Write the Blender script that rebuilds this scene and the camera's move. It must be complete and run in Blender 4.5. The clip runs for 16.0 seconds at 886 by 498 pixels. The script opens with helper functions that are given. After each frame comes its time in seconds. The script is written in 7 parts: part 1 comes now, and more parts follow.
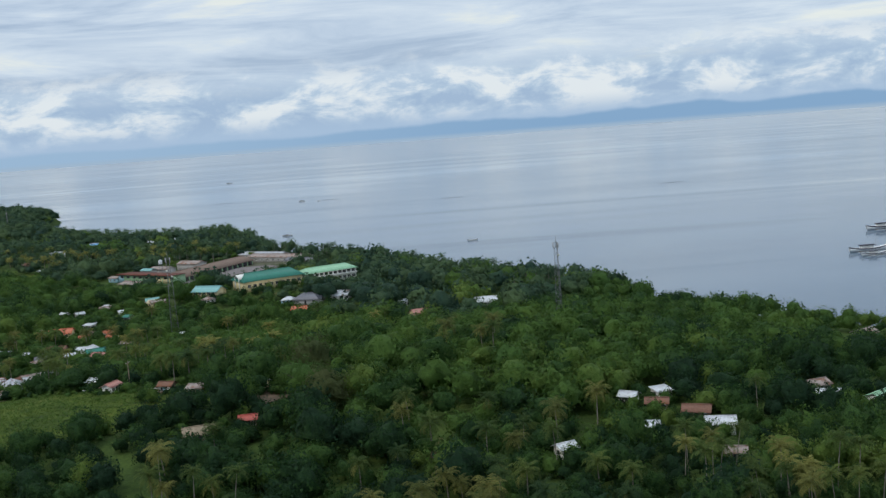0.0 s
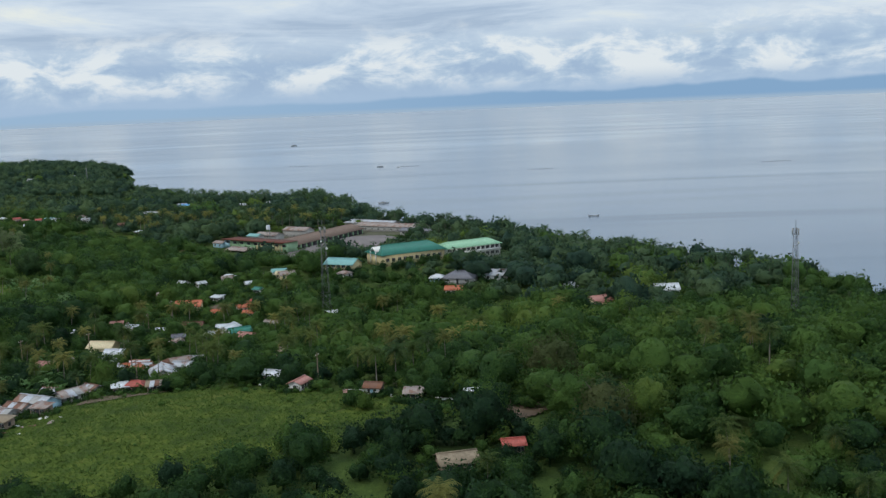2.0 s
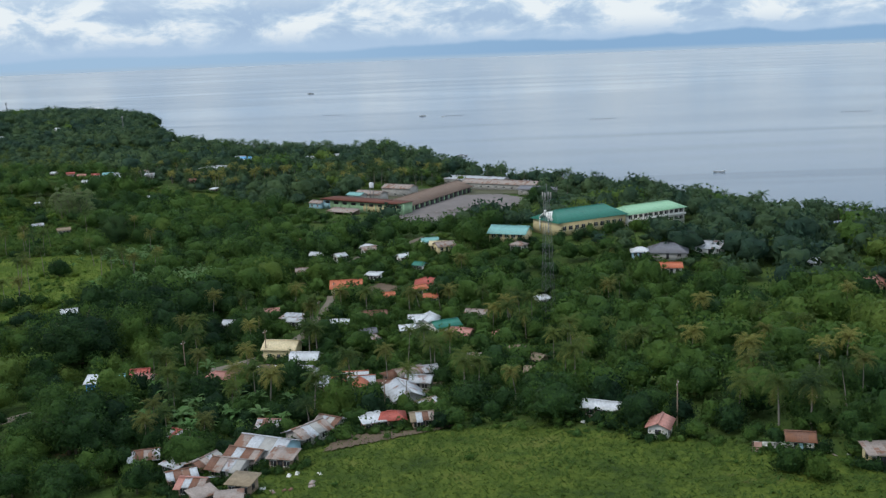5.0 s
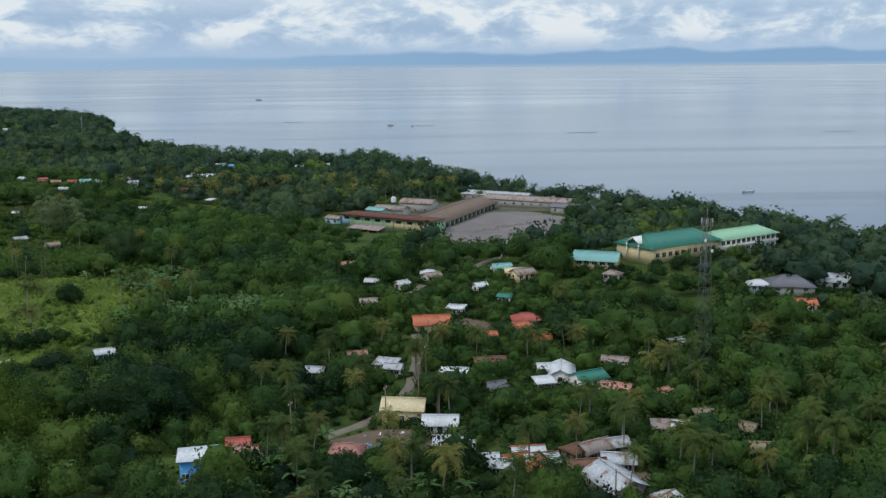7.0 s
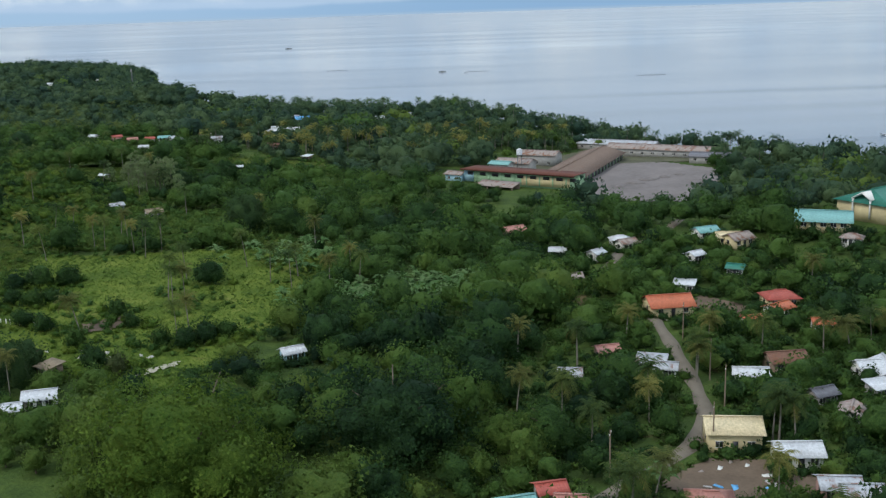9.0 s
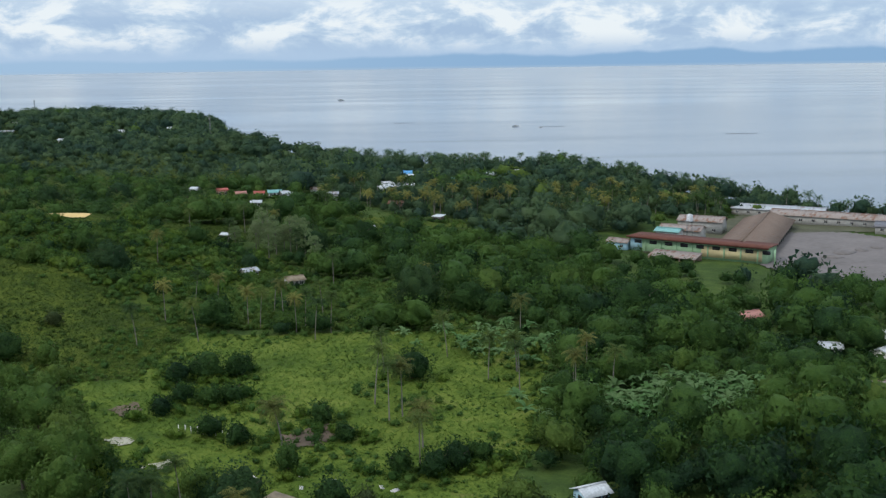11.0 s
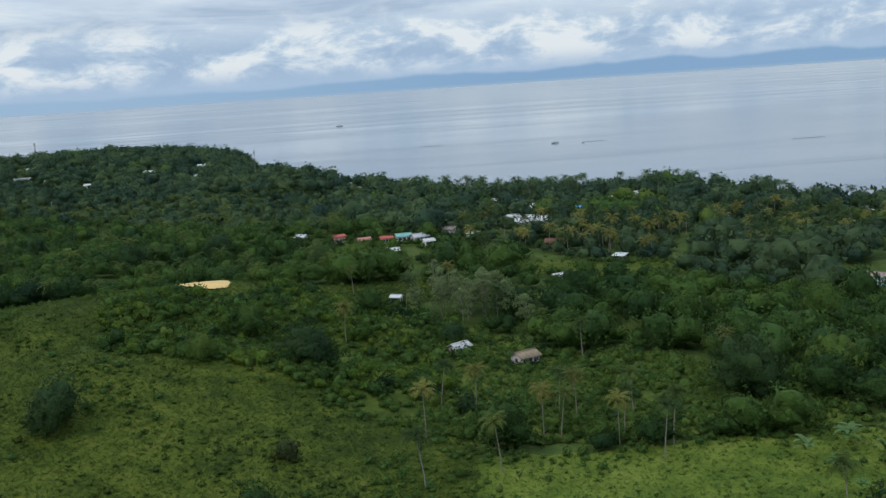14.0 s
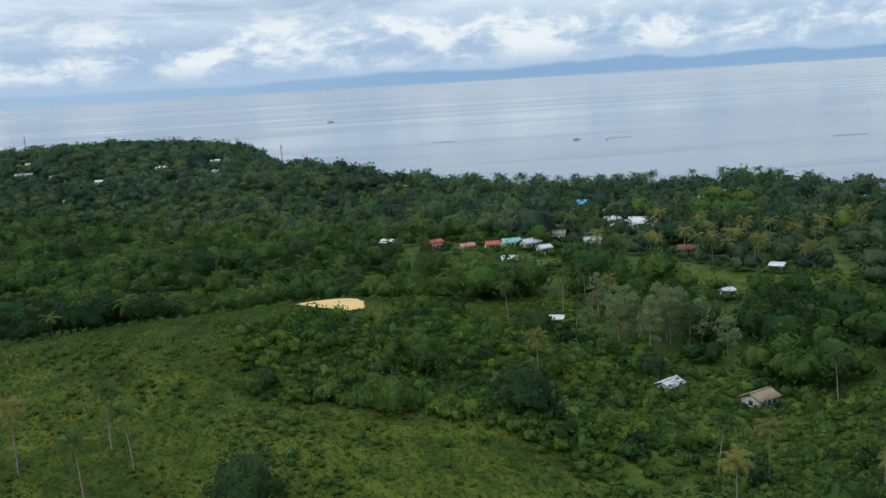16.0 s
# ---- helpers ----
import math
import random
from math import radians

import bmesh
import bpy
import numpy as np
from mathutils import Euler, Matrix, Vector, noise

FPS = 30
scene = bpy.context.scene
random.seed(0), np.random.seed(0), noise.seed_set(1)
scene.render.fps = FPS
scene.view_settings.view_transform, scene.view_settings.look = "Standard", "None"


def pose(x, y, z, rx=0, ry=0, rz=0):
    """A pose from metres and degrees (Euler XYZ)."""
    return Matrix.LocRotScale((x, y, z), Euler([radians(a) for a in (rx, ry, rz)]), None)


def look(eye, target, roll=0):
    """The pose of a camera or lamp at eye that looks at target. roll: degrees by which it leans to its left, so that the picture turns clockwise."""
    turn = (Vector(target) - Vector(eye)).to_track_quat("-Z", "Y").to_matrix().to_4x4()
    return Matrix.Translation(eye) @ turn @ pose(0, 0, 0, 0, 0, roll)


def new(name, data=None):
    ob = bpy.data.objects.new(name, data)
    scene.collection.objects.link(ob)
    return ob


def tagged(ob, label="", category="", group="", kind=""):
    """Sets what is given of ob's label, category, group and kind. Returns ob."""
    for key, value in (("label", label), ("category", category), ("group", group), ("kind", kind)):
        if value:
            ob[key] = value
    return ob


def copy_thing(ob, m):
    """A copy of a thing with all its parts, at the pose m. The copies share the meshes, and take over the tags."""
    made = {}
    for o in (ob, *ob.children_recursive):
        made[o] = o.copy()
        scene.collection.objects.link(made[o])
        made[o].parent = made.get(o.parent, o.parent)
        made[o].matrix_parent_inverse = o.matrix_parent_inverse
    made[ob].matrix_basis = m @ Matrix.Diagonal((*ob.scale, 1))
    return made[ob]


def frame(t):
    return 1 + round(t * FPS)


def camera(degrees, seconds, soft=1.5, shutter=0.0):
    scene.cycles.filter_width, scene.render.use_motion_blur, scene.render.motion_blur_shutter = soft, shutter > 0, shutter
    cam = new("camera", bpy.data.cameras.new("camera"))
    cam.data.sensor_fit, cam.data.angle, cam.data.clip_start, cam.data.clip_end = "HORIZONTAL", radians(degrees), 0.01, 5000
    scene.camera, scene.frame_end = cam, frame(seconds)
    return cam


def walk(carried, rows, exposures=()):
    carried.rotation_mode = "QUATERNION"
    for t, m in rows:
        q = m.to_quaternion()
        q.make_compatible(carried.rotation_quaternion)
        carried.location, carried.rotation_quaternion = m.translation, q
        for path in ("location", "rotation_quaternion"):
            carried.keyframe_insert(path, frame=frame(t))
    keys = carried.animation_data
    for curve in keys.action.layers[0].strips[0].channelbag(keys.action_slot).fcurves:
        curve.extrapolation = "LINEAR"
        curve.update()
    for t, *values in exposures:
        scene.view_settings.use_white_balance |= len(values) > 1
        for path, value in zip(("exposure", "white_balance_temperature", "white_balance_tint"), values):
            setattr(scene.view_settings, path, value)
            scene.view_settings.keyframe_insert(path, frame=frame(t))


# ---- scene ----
cam = camera(47.2, 16.0, soft=1.32)
METRES, EYE, TILT, LEAN, TURN = 580.0, 84.0, -0.3, -1.9, 0.0
ROWS = [
    (0.0, 0.0000, 0.0000, 0.0000, -0.68, -6.31, 6.20),
    (0.5, -0.0235, 0.0237, -0.0000, 0.62, -6.70, 6.40),
    (1.0, -0.0465, 0.0474, 0.0002, 1.08, -6.23, 4.44),
    (1.5, -0.0691, 0.0696, 0.0013, 2.76, -6.74, 4.25),
    (2.0, -0.0921, 0.0918, 0.0023, 1.96, -7.78, 4.29),
    (2.5, -0.1146, 0.1120, 0.0034, 1.21, -8.74, 4.40),
    (3.0, -0.1372, 0.1336, 0.0039, 1.48, -9.37, 3.79),
    (3.5, -0.1597, 0.1549, 0.0044, 1.31, -9.62, 3.41),
    (4.0, -0.1819, 0.1766, 0.0045, 1.82, -10.82, 3.53),
    (4.5, -0.2040, 0.1981, 0.0045, 1.58, -10.85, 3.99),
    (5.0, -0.2262, 0.2206, 0.0040, 1.36, -10.64, 4.07),
    (5.2, -0.2351, 0.2296, 0.0041, 1.79, -10.60, 3.80),
    (7.3, -0.3267, 0.3212, 0.0019, -3.40, -10.25, 2.75),
    (7.5, -0.3353, 0.3300, 0.0019, -3.83, -10.95, 3.03),
    (8.0, -0.3568, 0.3530, 0.0009, -3.74, -12.22, 3.48),
    (8.5, -0.3781, 0.3760, -0.0002, -2.31, -12.40, 3.36),
    (9.0, -0.3994, 0.3984, -0.0011, -1.96, -13.13, 3.69),
    (9.5, -0.4209, 0.4205, -0.0017, -1.67, -11.97, 3.26),
    (10.0, -0.4424, 0.4429, -0.0018, -1.08, -10.77, 2.78),
    (10.2, -0.4510, 0.4521, -0.0022, -0.45, -10.60, 2.85),
    (12.3, -0.5410, 0.5454, 0.0001, -0.45, -8.00, 2.38),
    (12.5, -0.5496, 0.5542, 0.0005, -0.83, -7.60, 2.27),
    (13.0, -0.5709, 0.5771, 0.0014, -1.84, -7.46, 3.02),
    (13.5, -0.5918, 0.6008, 0.0024, -2.14, -8.65, 4.63),
    (14.0, -0.6129, 0.6235, 0.0030, -2.36, -9.05, 5.69),
    (14.5, -0.6337, 0.6466, 0.0033, -3.27, -8.90, 5.57),
    (15.0, -0.6541, 0.6703, 0.0031, -4.52, -9.19, 5.29),
    (15.5, -0.6744, 0.6937, 0.0031, -5.21, -9.76, 5.57),
    (16.0, -0.6943, 0.7171, 0.0027, -4.08, -9.34, 5.31),
]
walk(cam, [(t, pose(0, 0, EYE, TILT, LEAN, TURN) @ pose(METRES * x, METRES * y, METRES * z, 90 + pitch, roll, yaw)) for t, x, y, z, yaw, pitch, roll in ROWS],
     ((0.0, -0.13), (1.0, -0.06), (2.5, -0.18), (3.0, 0.02), (4.0, -0.06), (4.5, 0.02), (5.2, -0.03), (7.4, -0.12), (8.2, -0.04), (9.0, 0.06), (10.2, 0.02), (12.5, 0.02), (13.3, -0.08), (14.0, -0.13), (15.0, -0.06), (16.0, 0.0)))

# ---- sky, sun ----
SUN_EL, SUN_AZ = radians(48), radians(-120)
world = bpy.data.worlds.new("overcast_sky")
scene.world = world
world.use_nodes = True


class Nodes:
    """Short hand for building a node tree."""

    def __init__(self, tree):
        self.t = tree
        self.t.nodes.clear()

    def n(self, kind, **kw):
        node = self.t.nodes.new(kind)
        for k, v in kw.items():
            if k == "ins":
                for key, val in v.items():
                    if isinstance(val, bpy.types.NodeSocket):
                        self.t.links.new(val, node.inputs[key])
                    else:
                        node.inputs[key].default_value = val
            elif k == "op":
                node.operation = v
            elif k == "blend":
                node.blend_type = v
        return node

    def math(self, op, a, b=0.0, c=0.0, clamp=False):
        node = self.n("ShaderNodeMath", op=op, ins={0: a, 1: b, 2: c})
        node.use_clamp = clamp
        return node.outputs[0]

    def ramp(self, fac, stops, ease="LINEAR"):
        node = self.n("ShaderNodeValToRGB", ins={0: fac})
        cr = node.color_ramp
        cr.interpolation = ease
        while len(cr.elements) < len(stops):
            cr.elements.new(0.5)
        for e, (p, c) in zip(cr.elements, stops):
            e.position = p
            e.color = (*c, 1) if isinstance(c, tuple) else (c, c, c, 1)
        return node.outputs[0]

    def mix(self, fac, a, b, blend="MIX"):
        node = self.n("ShaderNodeMix")
        node.data_type, node.blend_type = "RGBA", blend
        for key, val in ((0, fac), (6, a), (7, b)):
            if isinstance(val, bpy.types.NodeSocket):
                self.t.links.new(val, node.inputs[key])
            else:
                node.inputs[key].default_value = val if key == 0 else (*val, 1)
        return node.outputs[2]

    def smooth(self, x, lo, hi):
        node = self.n("ShaderNodeMapRange", ins={0: x, 1: lo, 2: hi, 3: 0.0, 4: 1.0})
        node.interpolation_type = "SMOOTHSTEP"
        return node.outputs[0]

    def noise(self, vec, scale, detail=4.0, rough=0.5, distort=0.0):
        return self.n("ShaderNodeTexNoise", ins={"Vector": vec, "Scale": scale, "Detail": detail, "Roughness": rough, "Distortion": distort}).outputs[0]


def sky_nodes():
    k = Nodes(world.node_tree)
    way = k.n("ShaderNodeTexCoord").outputs["Generated"]
    sep = k.n("ShaderNodeSeparateXYZ", ins={0: way})
    az = k.math("ARCTAN2", sep.outputs[0], sep.outputs[1])
    el = k.math("ARCSINE", sep.outputs[2])
    sky = k.n("ShaderNodeTexSky")
    sky.sky_type, sky.sun_disc = "NISHITA", False
    sky.sun_elevation, sky.sun_rotation = SUN_EL, SUN_AZ
    clear = k.n("ShaderNodeVectorMath", op="SCALE", ins={0: sky.outputs[0], 3: 0.09}).outputs[0]
    # stratocumulus sheet, drawn out along the horizon
    flat = k.n("ShaderNodeCombineXYZ", ins={0: k.math("MULTIPLY", az, 4.2), 1: k.math("MULTIPLY", el, 30.0), 2: 3.7}).outputs[0]
    n1 = k.noise(flat, 1.0, 8.0, 0.6, 0.5)
    sheet = k.ramp(n1, [(0.34, (0.47, 0.57, 0.73)), (0.45, (0.63, 0.72, 0.86)), (0.55, (0.77, 0.84, 0.94)), (0.66, (0.97, 0.97, 0.92))])
    # cumulus bank above the far hills
    puff = k.n("ShaderNodeCombineXYZ", ins={0: k.math("MULTIPLY", az, 16.0), 1: k.math("MULTIPLY", el, 34.0), 2: 8.1}).outputs[0]
    n2 = k.noise(puff, 1.0, 9.0, 0.6, 0.3)
    bank = k.ramp(n2, [(0.40, (0.42, 0.55, 0.75)), (0.48, (0.55, 0.67, 0.83)), (0.53, (0.75, 0.82, 0.92)), (0.58, (0.92, 0.94, 0.97))])
    low = k.smooth(k.math("ADD", el, k.math("MULTIPLY", n2, -0.05)), 0.058, 0.020)
    clouds = k.mix(low, sheet, bank)
    clouds = k.mix(k.smooth(el, 0.03, 0.006), clouds, (0.46, 0.60, 0.80))
    cover = k.math("ADD", 0.9, k.math("MULTIPLY", k.smooth(el, 0.5, 1.2), 0.05))
    base = k.mix(cover, clear, clouds)
    # far island ridge, blue with distance
    ridge = k.n("ShaderNodeCombineXYZ", ins={0: k.math("MULTIPLY", az, 9.0), 1: 1.3}).outputs[0]
    n3 = k.noise(ridge, 1.0, 6.0, 0.5)
    tall = k.math("ADD", 0.0092, k.math("MULTIPLY", k.smooth(az, -0.22, 0.12), 0.0048))
    top = k.math("MULTIPLY", k.math("MULTIPLY_ADD", n3, 1.5, -0.1), tall)
    hill = k.smooth(k.math("SUBTRACT", top, el), -0.0022, 0.0022)
    blue = k.mix(k.smooth(az, -0.35, 0.15), (0.37, 0.52, 0.70), (0.26, 0.42, 0.63))
    base = k.mix(k.math("MULTIPLY", hill, 0.92), base, blue)
    base = k.mix(k.smooth(el, -0.001, -0.006), base, (0.40, 0.515, 0.65))
    base = k.mix(1.0, base, (0.935, 0.99, 1.015), "MULTIPLY")
    out = k.n("ShaderNodeBackground", ins={0: base, 1: k.math("MULTIPLY_ADD", k.smooth(el, 0.25, 1.2), 0.6, 1.0)})
    k.n("ShaderNodeOutputWorld", ins={0: out.outputs[0]})


sky_nodes()
sun = new("sun", bpy.data.lights.new("sun", "SUN"))
sun.data.energy, sun.data.angle, sun.data.color = 1.3, radians(14), (1.0, 0.95, 0.86)
sun.matrix_world = look((0, 0, 400), (-math.sin(SUN_AZ) * math.cos(SUN_EL), -math.cos(SUN_AZ) * math.cos(SUN_EL), 400 - math.sin(SUN_EL)))


# ---- materials ----
def material(name):
    m = bpy.data.materials.new(name)
    m.use_nodes = True
    return m, Nodes(m.node_tree)


def finish(k, color, rough=0.8, metal=0.0, bump=None, dist=0.05, strength=0.5, spec=0.3, **more):
    ins = {"Base Color": color if isinstance(color, bpy.types.NodeSocket) else (*color, 1), "Roughness": rough, "Metallic": metal, "Specular IOR Level": spec}
    if bump is not None:
        ins["Normal"] = k.n("ShaderNodeBump", ins={"Height": bump, "Strength": strength, "Distance": dist}).outputs[0]
    ins.update(more)
    k.n("ShaderNodeOutputMaterial", ins={0: k.n("ShaderNodeBsdfPrincipled", ins=ins).outputs[0]})


def leaf_material(name, dark, mid, light, tone=0.06):
    """Foliage: tone by stand, by tree and by leaf clump."""
    m, k = material(name)
    geo = k.n("ShaderNodeNewGeometry")
    pos, island = geo.outputs["Position"], geo.outputs["Random Per Island"]
    obj = k.n("ShaderNodeObjectInfo").outputs["Random"]
    stand = k.noise(pos, 0.018, 3.0, 0.5)
    tree = k.noise(pos, 0.11, 2.0, 0.5)
    f = k.math("ADD", k.math("MULTIPLY", stand, 0.7), k.math("MULTIPLY", tree, 0.75))
    f = k.math("ADD", f, k.math("MULTIPLY_ADD", island, 0.16, -0.33))
    f = k.math("ADD", f, k.math("MULTIPLY_ADD", obj, 0.36, -0.18))
    tone = k.n("ShaderNodeAttribute")
    tone.attribute_name = "tone"
    f = k.math("ADD", f, k.math("MULTIPLY", tone.outputs["Fac"], 0.5))
    fine = k.noise(pos, 1.9, 3.0, 0.65)
    grain = k.noise(pos, 3.4, 3.0, 0.7)
    f = k.math("ADD", f, k.math("ADD", k.math("MULTIPLY_ADD", fine, 0.5, -0.25), k.math("MULTIPLY_ADD", grain, 0.9, -0.45)))
    dark, mid, light = ((r_ * s_ * 0.88, g_ * s_, b_ * s_ * 1.1) for (r_, g_, b_), s_ in ((dark, 2.7), (mid, 1.5), (light, 1.2)))
    col = k.ramp(f, [(0.15, dark), (0.45, mid), (0.85, light)])
    leaf = k.n("ShaderNodeBsdfPrincipled", ins={"Base Color": col, "Roughness": 0.7, "Specular IOR Level": 0.15, "Normal": k.n("ShaderNodeBump", ins={"Height": k.math("ADD", fine, k.math("MULTIPLY", grain, 0.6)), "Strength": 0.9, "Distance": 0.6}).outputs[0]})
    thin = k.n("ShaderNodeBsdfTranslucent", ins={"Color": col})
    both = k.n("ShaderNodeMixShader", ins={0: 0.4, 1: leaf.outputs[0], 2: thin.outputs[0]})
    k.n("ShaderNodeOutputMaterial", ins={0: both.outputs[0]})
    return m


def plain(name, color, rough=0.8, vary=0.25, scale=0.6, bump=0.0, metal=0.0, per_object=0.0):
    m, k = material(name)
    co = k.n("ShaderNodeTexCoord").outputs["Object"]
    big, fine = k.noise(co, scale, 4.0, 0.6), k.noise(co, scale * 9, 3.0, 0.6)
    f = k.math("ADD", k.math("MULTIPLY", big, 0.65), k.math("MULTIPLY", fine, 0.35))
    if per_object:
        f = k.math("ADD", f, k.math("MULTIPLY_ADD", k.n("ShaderNodeObjectInfo").outputs["Random"], per_object, -per_object / 2))
    lo, hi = tuple(c * (1 - vary) for c in color), tuple(min(1, c * (1 + vary)) for c in color)
    finish(k, k.ramp(f, [(0.3, lo), (0.7, hi)]), rough, metal, fine if bump else None, 0.04, bump)
    return m


def sheet_metal(name, color, rust=0.3, rough=0.45):
    """Corrugated roofing: paint or zinc with rust patches and rib relief."""
    m, k = material(name)
    co = k.n("ShaderNodeTexCoord").outputs["Object"]
    seed = k.n("ShaderNodeObjectInfo").outputs["Random"]
    shift = k.n("ShaderNodeVectorMath", op="ADD", ins={0: co, 1: k.n("ShaderNodeCombineXYZ", ins={0: k.math("MULTIPLY", seed, 60.0), 1: k.math("MULTIPLY", seed, 37.0)}).outputs[0]}).outputs[0]
    big, fine = k.noise(shift, 0.35, 3.0, 0.6), k.noise(shift, 2.4, 4.0, 0.6)
    lo, hi = tuple(c * 0.72 for c in color), tuple(min(1, c * 1.15) for c in color)
    paint = k.ramp(fine, [(0.3, lo), (0.7, hi)])
    cell = k.n("ShaderNodeVectorMath", op="FLOOR", ins={0: k.n("ShaderNodeVectorMath", op="MULTIPLY", ins={0: shift, 1: (1.15, 0.42, 0.0)}).outputs[0]}).outputs[0]
    sheet = k.n("ShaderNodeTexWhiteNoise", ins={0: cell}).outputs[0]
    paint = k.mix(k.math("MULTIPLY", k.smooth(sheet, 0.55, 1.0), 0.25 + 0.4 * rust), paint, tuple(c * 0.55 for c in color))
    big = k.math("ADD", big, k.math("MULTIPLY_ADD", sheet, 0.5 * rust, -0.25 * rust))
    mask = k.smooth(k.math("ADD", k.math("MULTIPLY", big, 0.7), k.math("MULTIPLY", fine, 0.3)), 0.68 - 0.3 * rust, 0.78 - 0.3 * rust)
    col = k.mix(k.math("MULTIPLY", mask, 0.85), paint, (0.20, 0.09, 0.05))
    ribs = k.n("ShaderNodeTexWave", ins={"Vector": co, "Scale": 0.9})
    ribs.bands_direction = "X"
    finish(k, col, rough, 0.0, ribs.outputs["Fac"], 0.03, 0.6)
    return m


def ground_material(name, stops, soil):
    m, k = material(name)
    pos = k.n("ShaderNodeNewGeometry").outputs["Position"]
    a, b, c = k.noise(pos, 0.02, 4.0, 0.6), k.noise(pos, 0.16, 4.0, 0.6), k.noise(pos, 1.3, 3.0, 0.6)
    f = k.math("ADD", k.math("MULTIPLY", a, 0.35), k.math("ADD", k.math("MULTIPLY", b, 0.4), k.math("MULTIPLY", c, 0.25)))
    col = k.ramp(f, stops)
    earth = k.smooth(k.noise(pos, 0.045, 5.0, 0.65), 0.66, 0.72)
    finish(k, k.mix(k.math("MULTIPLY", earth, soil), col, (0.17, 0.11, 0.06)), 0.95, bump=c, dist=0.4, strength=0.9, spec=0.1)
    return m


def sea_material():
    m, k = material("sea_water")
    pos = k.n("ShaderNodeNewGeometry").outputs["Position"]
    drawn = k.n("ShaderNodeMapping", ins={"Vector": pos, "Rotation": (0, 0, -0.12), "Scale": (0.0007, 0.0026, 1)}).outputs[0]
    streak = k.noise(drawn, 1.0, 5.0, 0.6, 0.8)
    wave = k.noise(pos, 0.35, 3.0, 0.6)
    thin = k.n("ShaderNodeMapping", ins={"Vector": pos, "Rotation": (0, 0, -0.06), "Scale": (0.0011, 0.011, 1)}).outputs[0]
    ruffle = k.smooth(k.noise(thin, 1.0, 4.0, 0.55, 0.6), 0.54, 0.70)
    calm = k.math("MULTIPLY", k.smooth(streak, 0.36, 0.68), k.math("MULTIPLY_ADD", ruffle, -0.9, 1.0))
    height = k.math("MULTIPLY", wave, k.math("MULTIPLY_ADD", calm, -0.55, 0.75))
    # calm streaks painted paler in the base colour, standing in for their sheen
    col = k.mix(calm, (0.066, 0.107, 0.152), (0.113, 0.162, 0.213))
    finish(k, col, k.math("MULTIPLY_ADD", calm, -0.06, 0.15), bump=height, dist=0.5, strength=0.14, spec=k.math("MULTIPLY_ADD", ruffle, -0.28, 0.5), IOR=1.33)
    return m


LEAF = leaf_material("broadleaf_foliage", (0.008, 0.019, 0.008), (0.030, 0.063, 0.015), (0.092, 0.150, 0.028))
LIGHT_LEAF = leaf_material("young_foliage", (0.030, 0.055, 0.012), (0.068, 0.112, 0.020), (0.145, 0.185, 0.035))
RAIN_LEAF = leaf_material("rain_tree_foliage", (0.018, 0.040, 0.008), (0.070, 0.116, 0.015), (0.165, 0.210, 0.028))
# Greyer, bluer leaf colour for far growth: distance haze put into it
HAZED_LEAF = leaf_material("haze_tinted_foliage", (0.014, 0.028, 0.018), (0.043, 0.072, 0.034), (0.108, 0.148, 0.056))
THIN_LEAF = leaf_material("pale_thin_foliage", (0.085, 0.105, 0.040), (0.145, 0.165, 0.068), (0.22, 0.225, 0.105))
DRY_LEAF = leaf_material("thin_dry_foliage", (0.030, 0.040, 0.013), (0.066, 0.076, 0.024), (0.125, 0.125, 0.042))
DARK_LEAF = leaf_material("dense_dark_foliage", (0.015, 0.030, 0.013), (0.032, 0.062, 0.020), (0.072, 0.110, 0.028))
SCRUB_LEAF = leaf_material("scrub_foliage", (0.032, 0.060, 0.014), (0.070, 0.118, 0.022), (0.140, 0.190, 0.036))
GRASS_LEAF = leaf_material("meadow_grass", (0.031, 0.055, 0.013), (0.060, 0.092, 0.016), (0.098, 0.130, 0.025))
PASTURE_LEAF = leaf_material("pasture_grass", (0.048, 0.078, 0.014), (0.084, 0.124, 0.019), (0.135, 0.170, 0.032))
HILL_LEAF = leaf_material("hill_grass", (0.022, 0.038, 0.008), (0.046, 0.070, 0.012), (0.086, 0.112, 0.020))
FROND = leaf_material("palm_fronds", (0.015, 0.027, 0.010), (0.050, 0.074, 0.018), (0.150, 0.165, 0.036))
DRY_FROND = leaf_material("yellowed_palm_fronds", (0.042, 0.045, 0.012), (0.125, 0.116, 0.030), (0.28, 0.24, 0.060))
BANANA = leaf_material("banana_leaves", (0.05, 0.09, 0.025), (0.10, 0.16, 0.05), (0.18, 0.24, 0.09))
BARK = plain("bark", (0.14, 0.11, 0.085), 0.9, 0.35, 1.5, 0.4)
PALM_BARK = plain("palm_bark", (0.21, 0.19, 0.16), 0.9, 0.25, 1.5, 0.3)
GROUND = ground_material("shaded_undergrowth", [(0.36, (0.027, 0.046, 0.014)), (0.47, (0.043, 0.073, 0.018)), (0.58, (0.068, 0.105, 0.024)), (0.7, (0.108, 0.119, 0.038))], 0.6)
MEADOW_TURF = ground_material("meadow_turf", [(0.38, (0.025, 0.046, 0.011)), (0.46, (0.050, 0.078, 0.014)), (0.54, (0.082, 0.114, 0.018)), (0.66, (0.124, 0.132, 0.032))], 0.4)
HILL_TURF = ground_material("hill_turf", [(0.38, (0.017, 0.032, 0.006)), (0.46, (0.042, 0.065, 0.010)), (0.55, (0.076, 0.102, 0.014)), (0.68, (0.116, 0.121, 0.026))], 0.4)
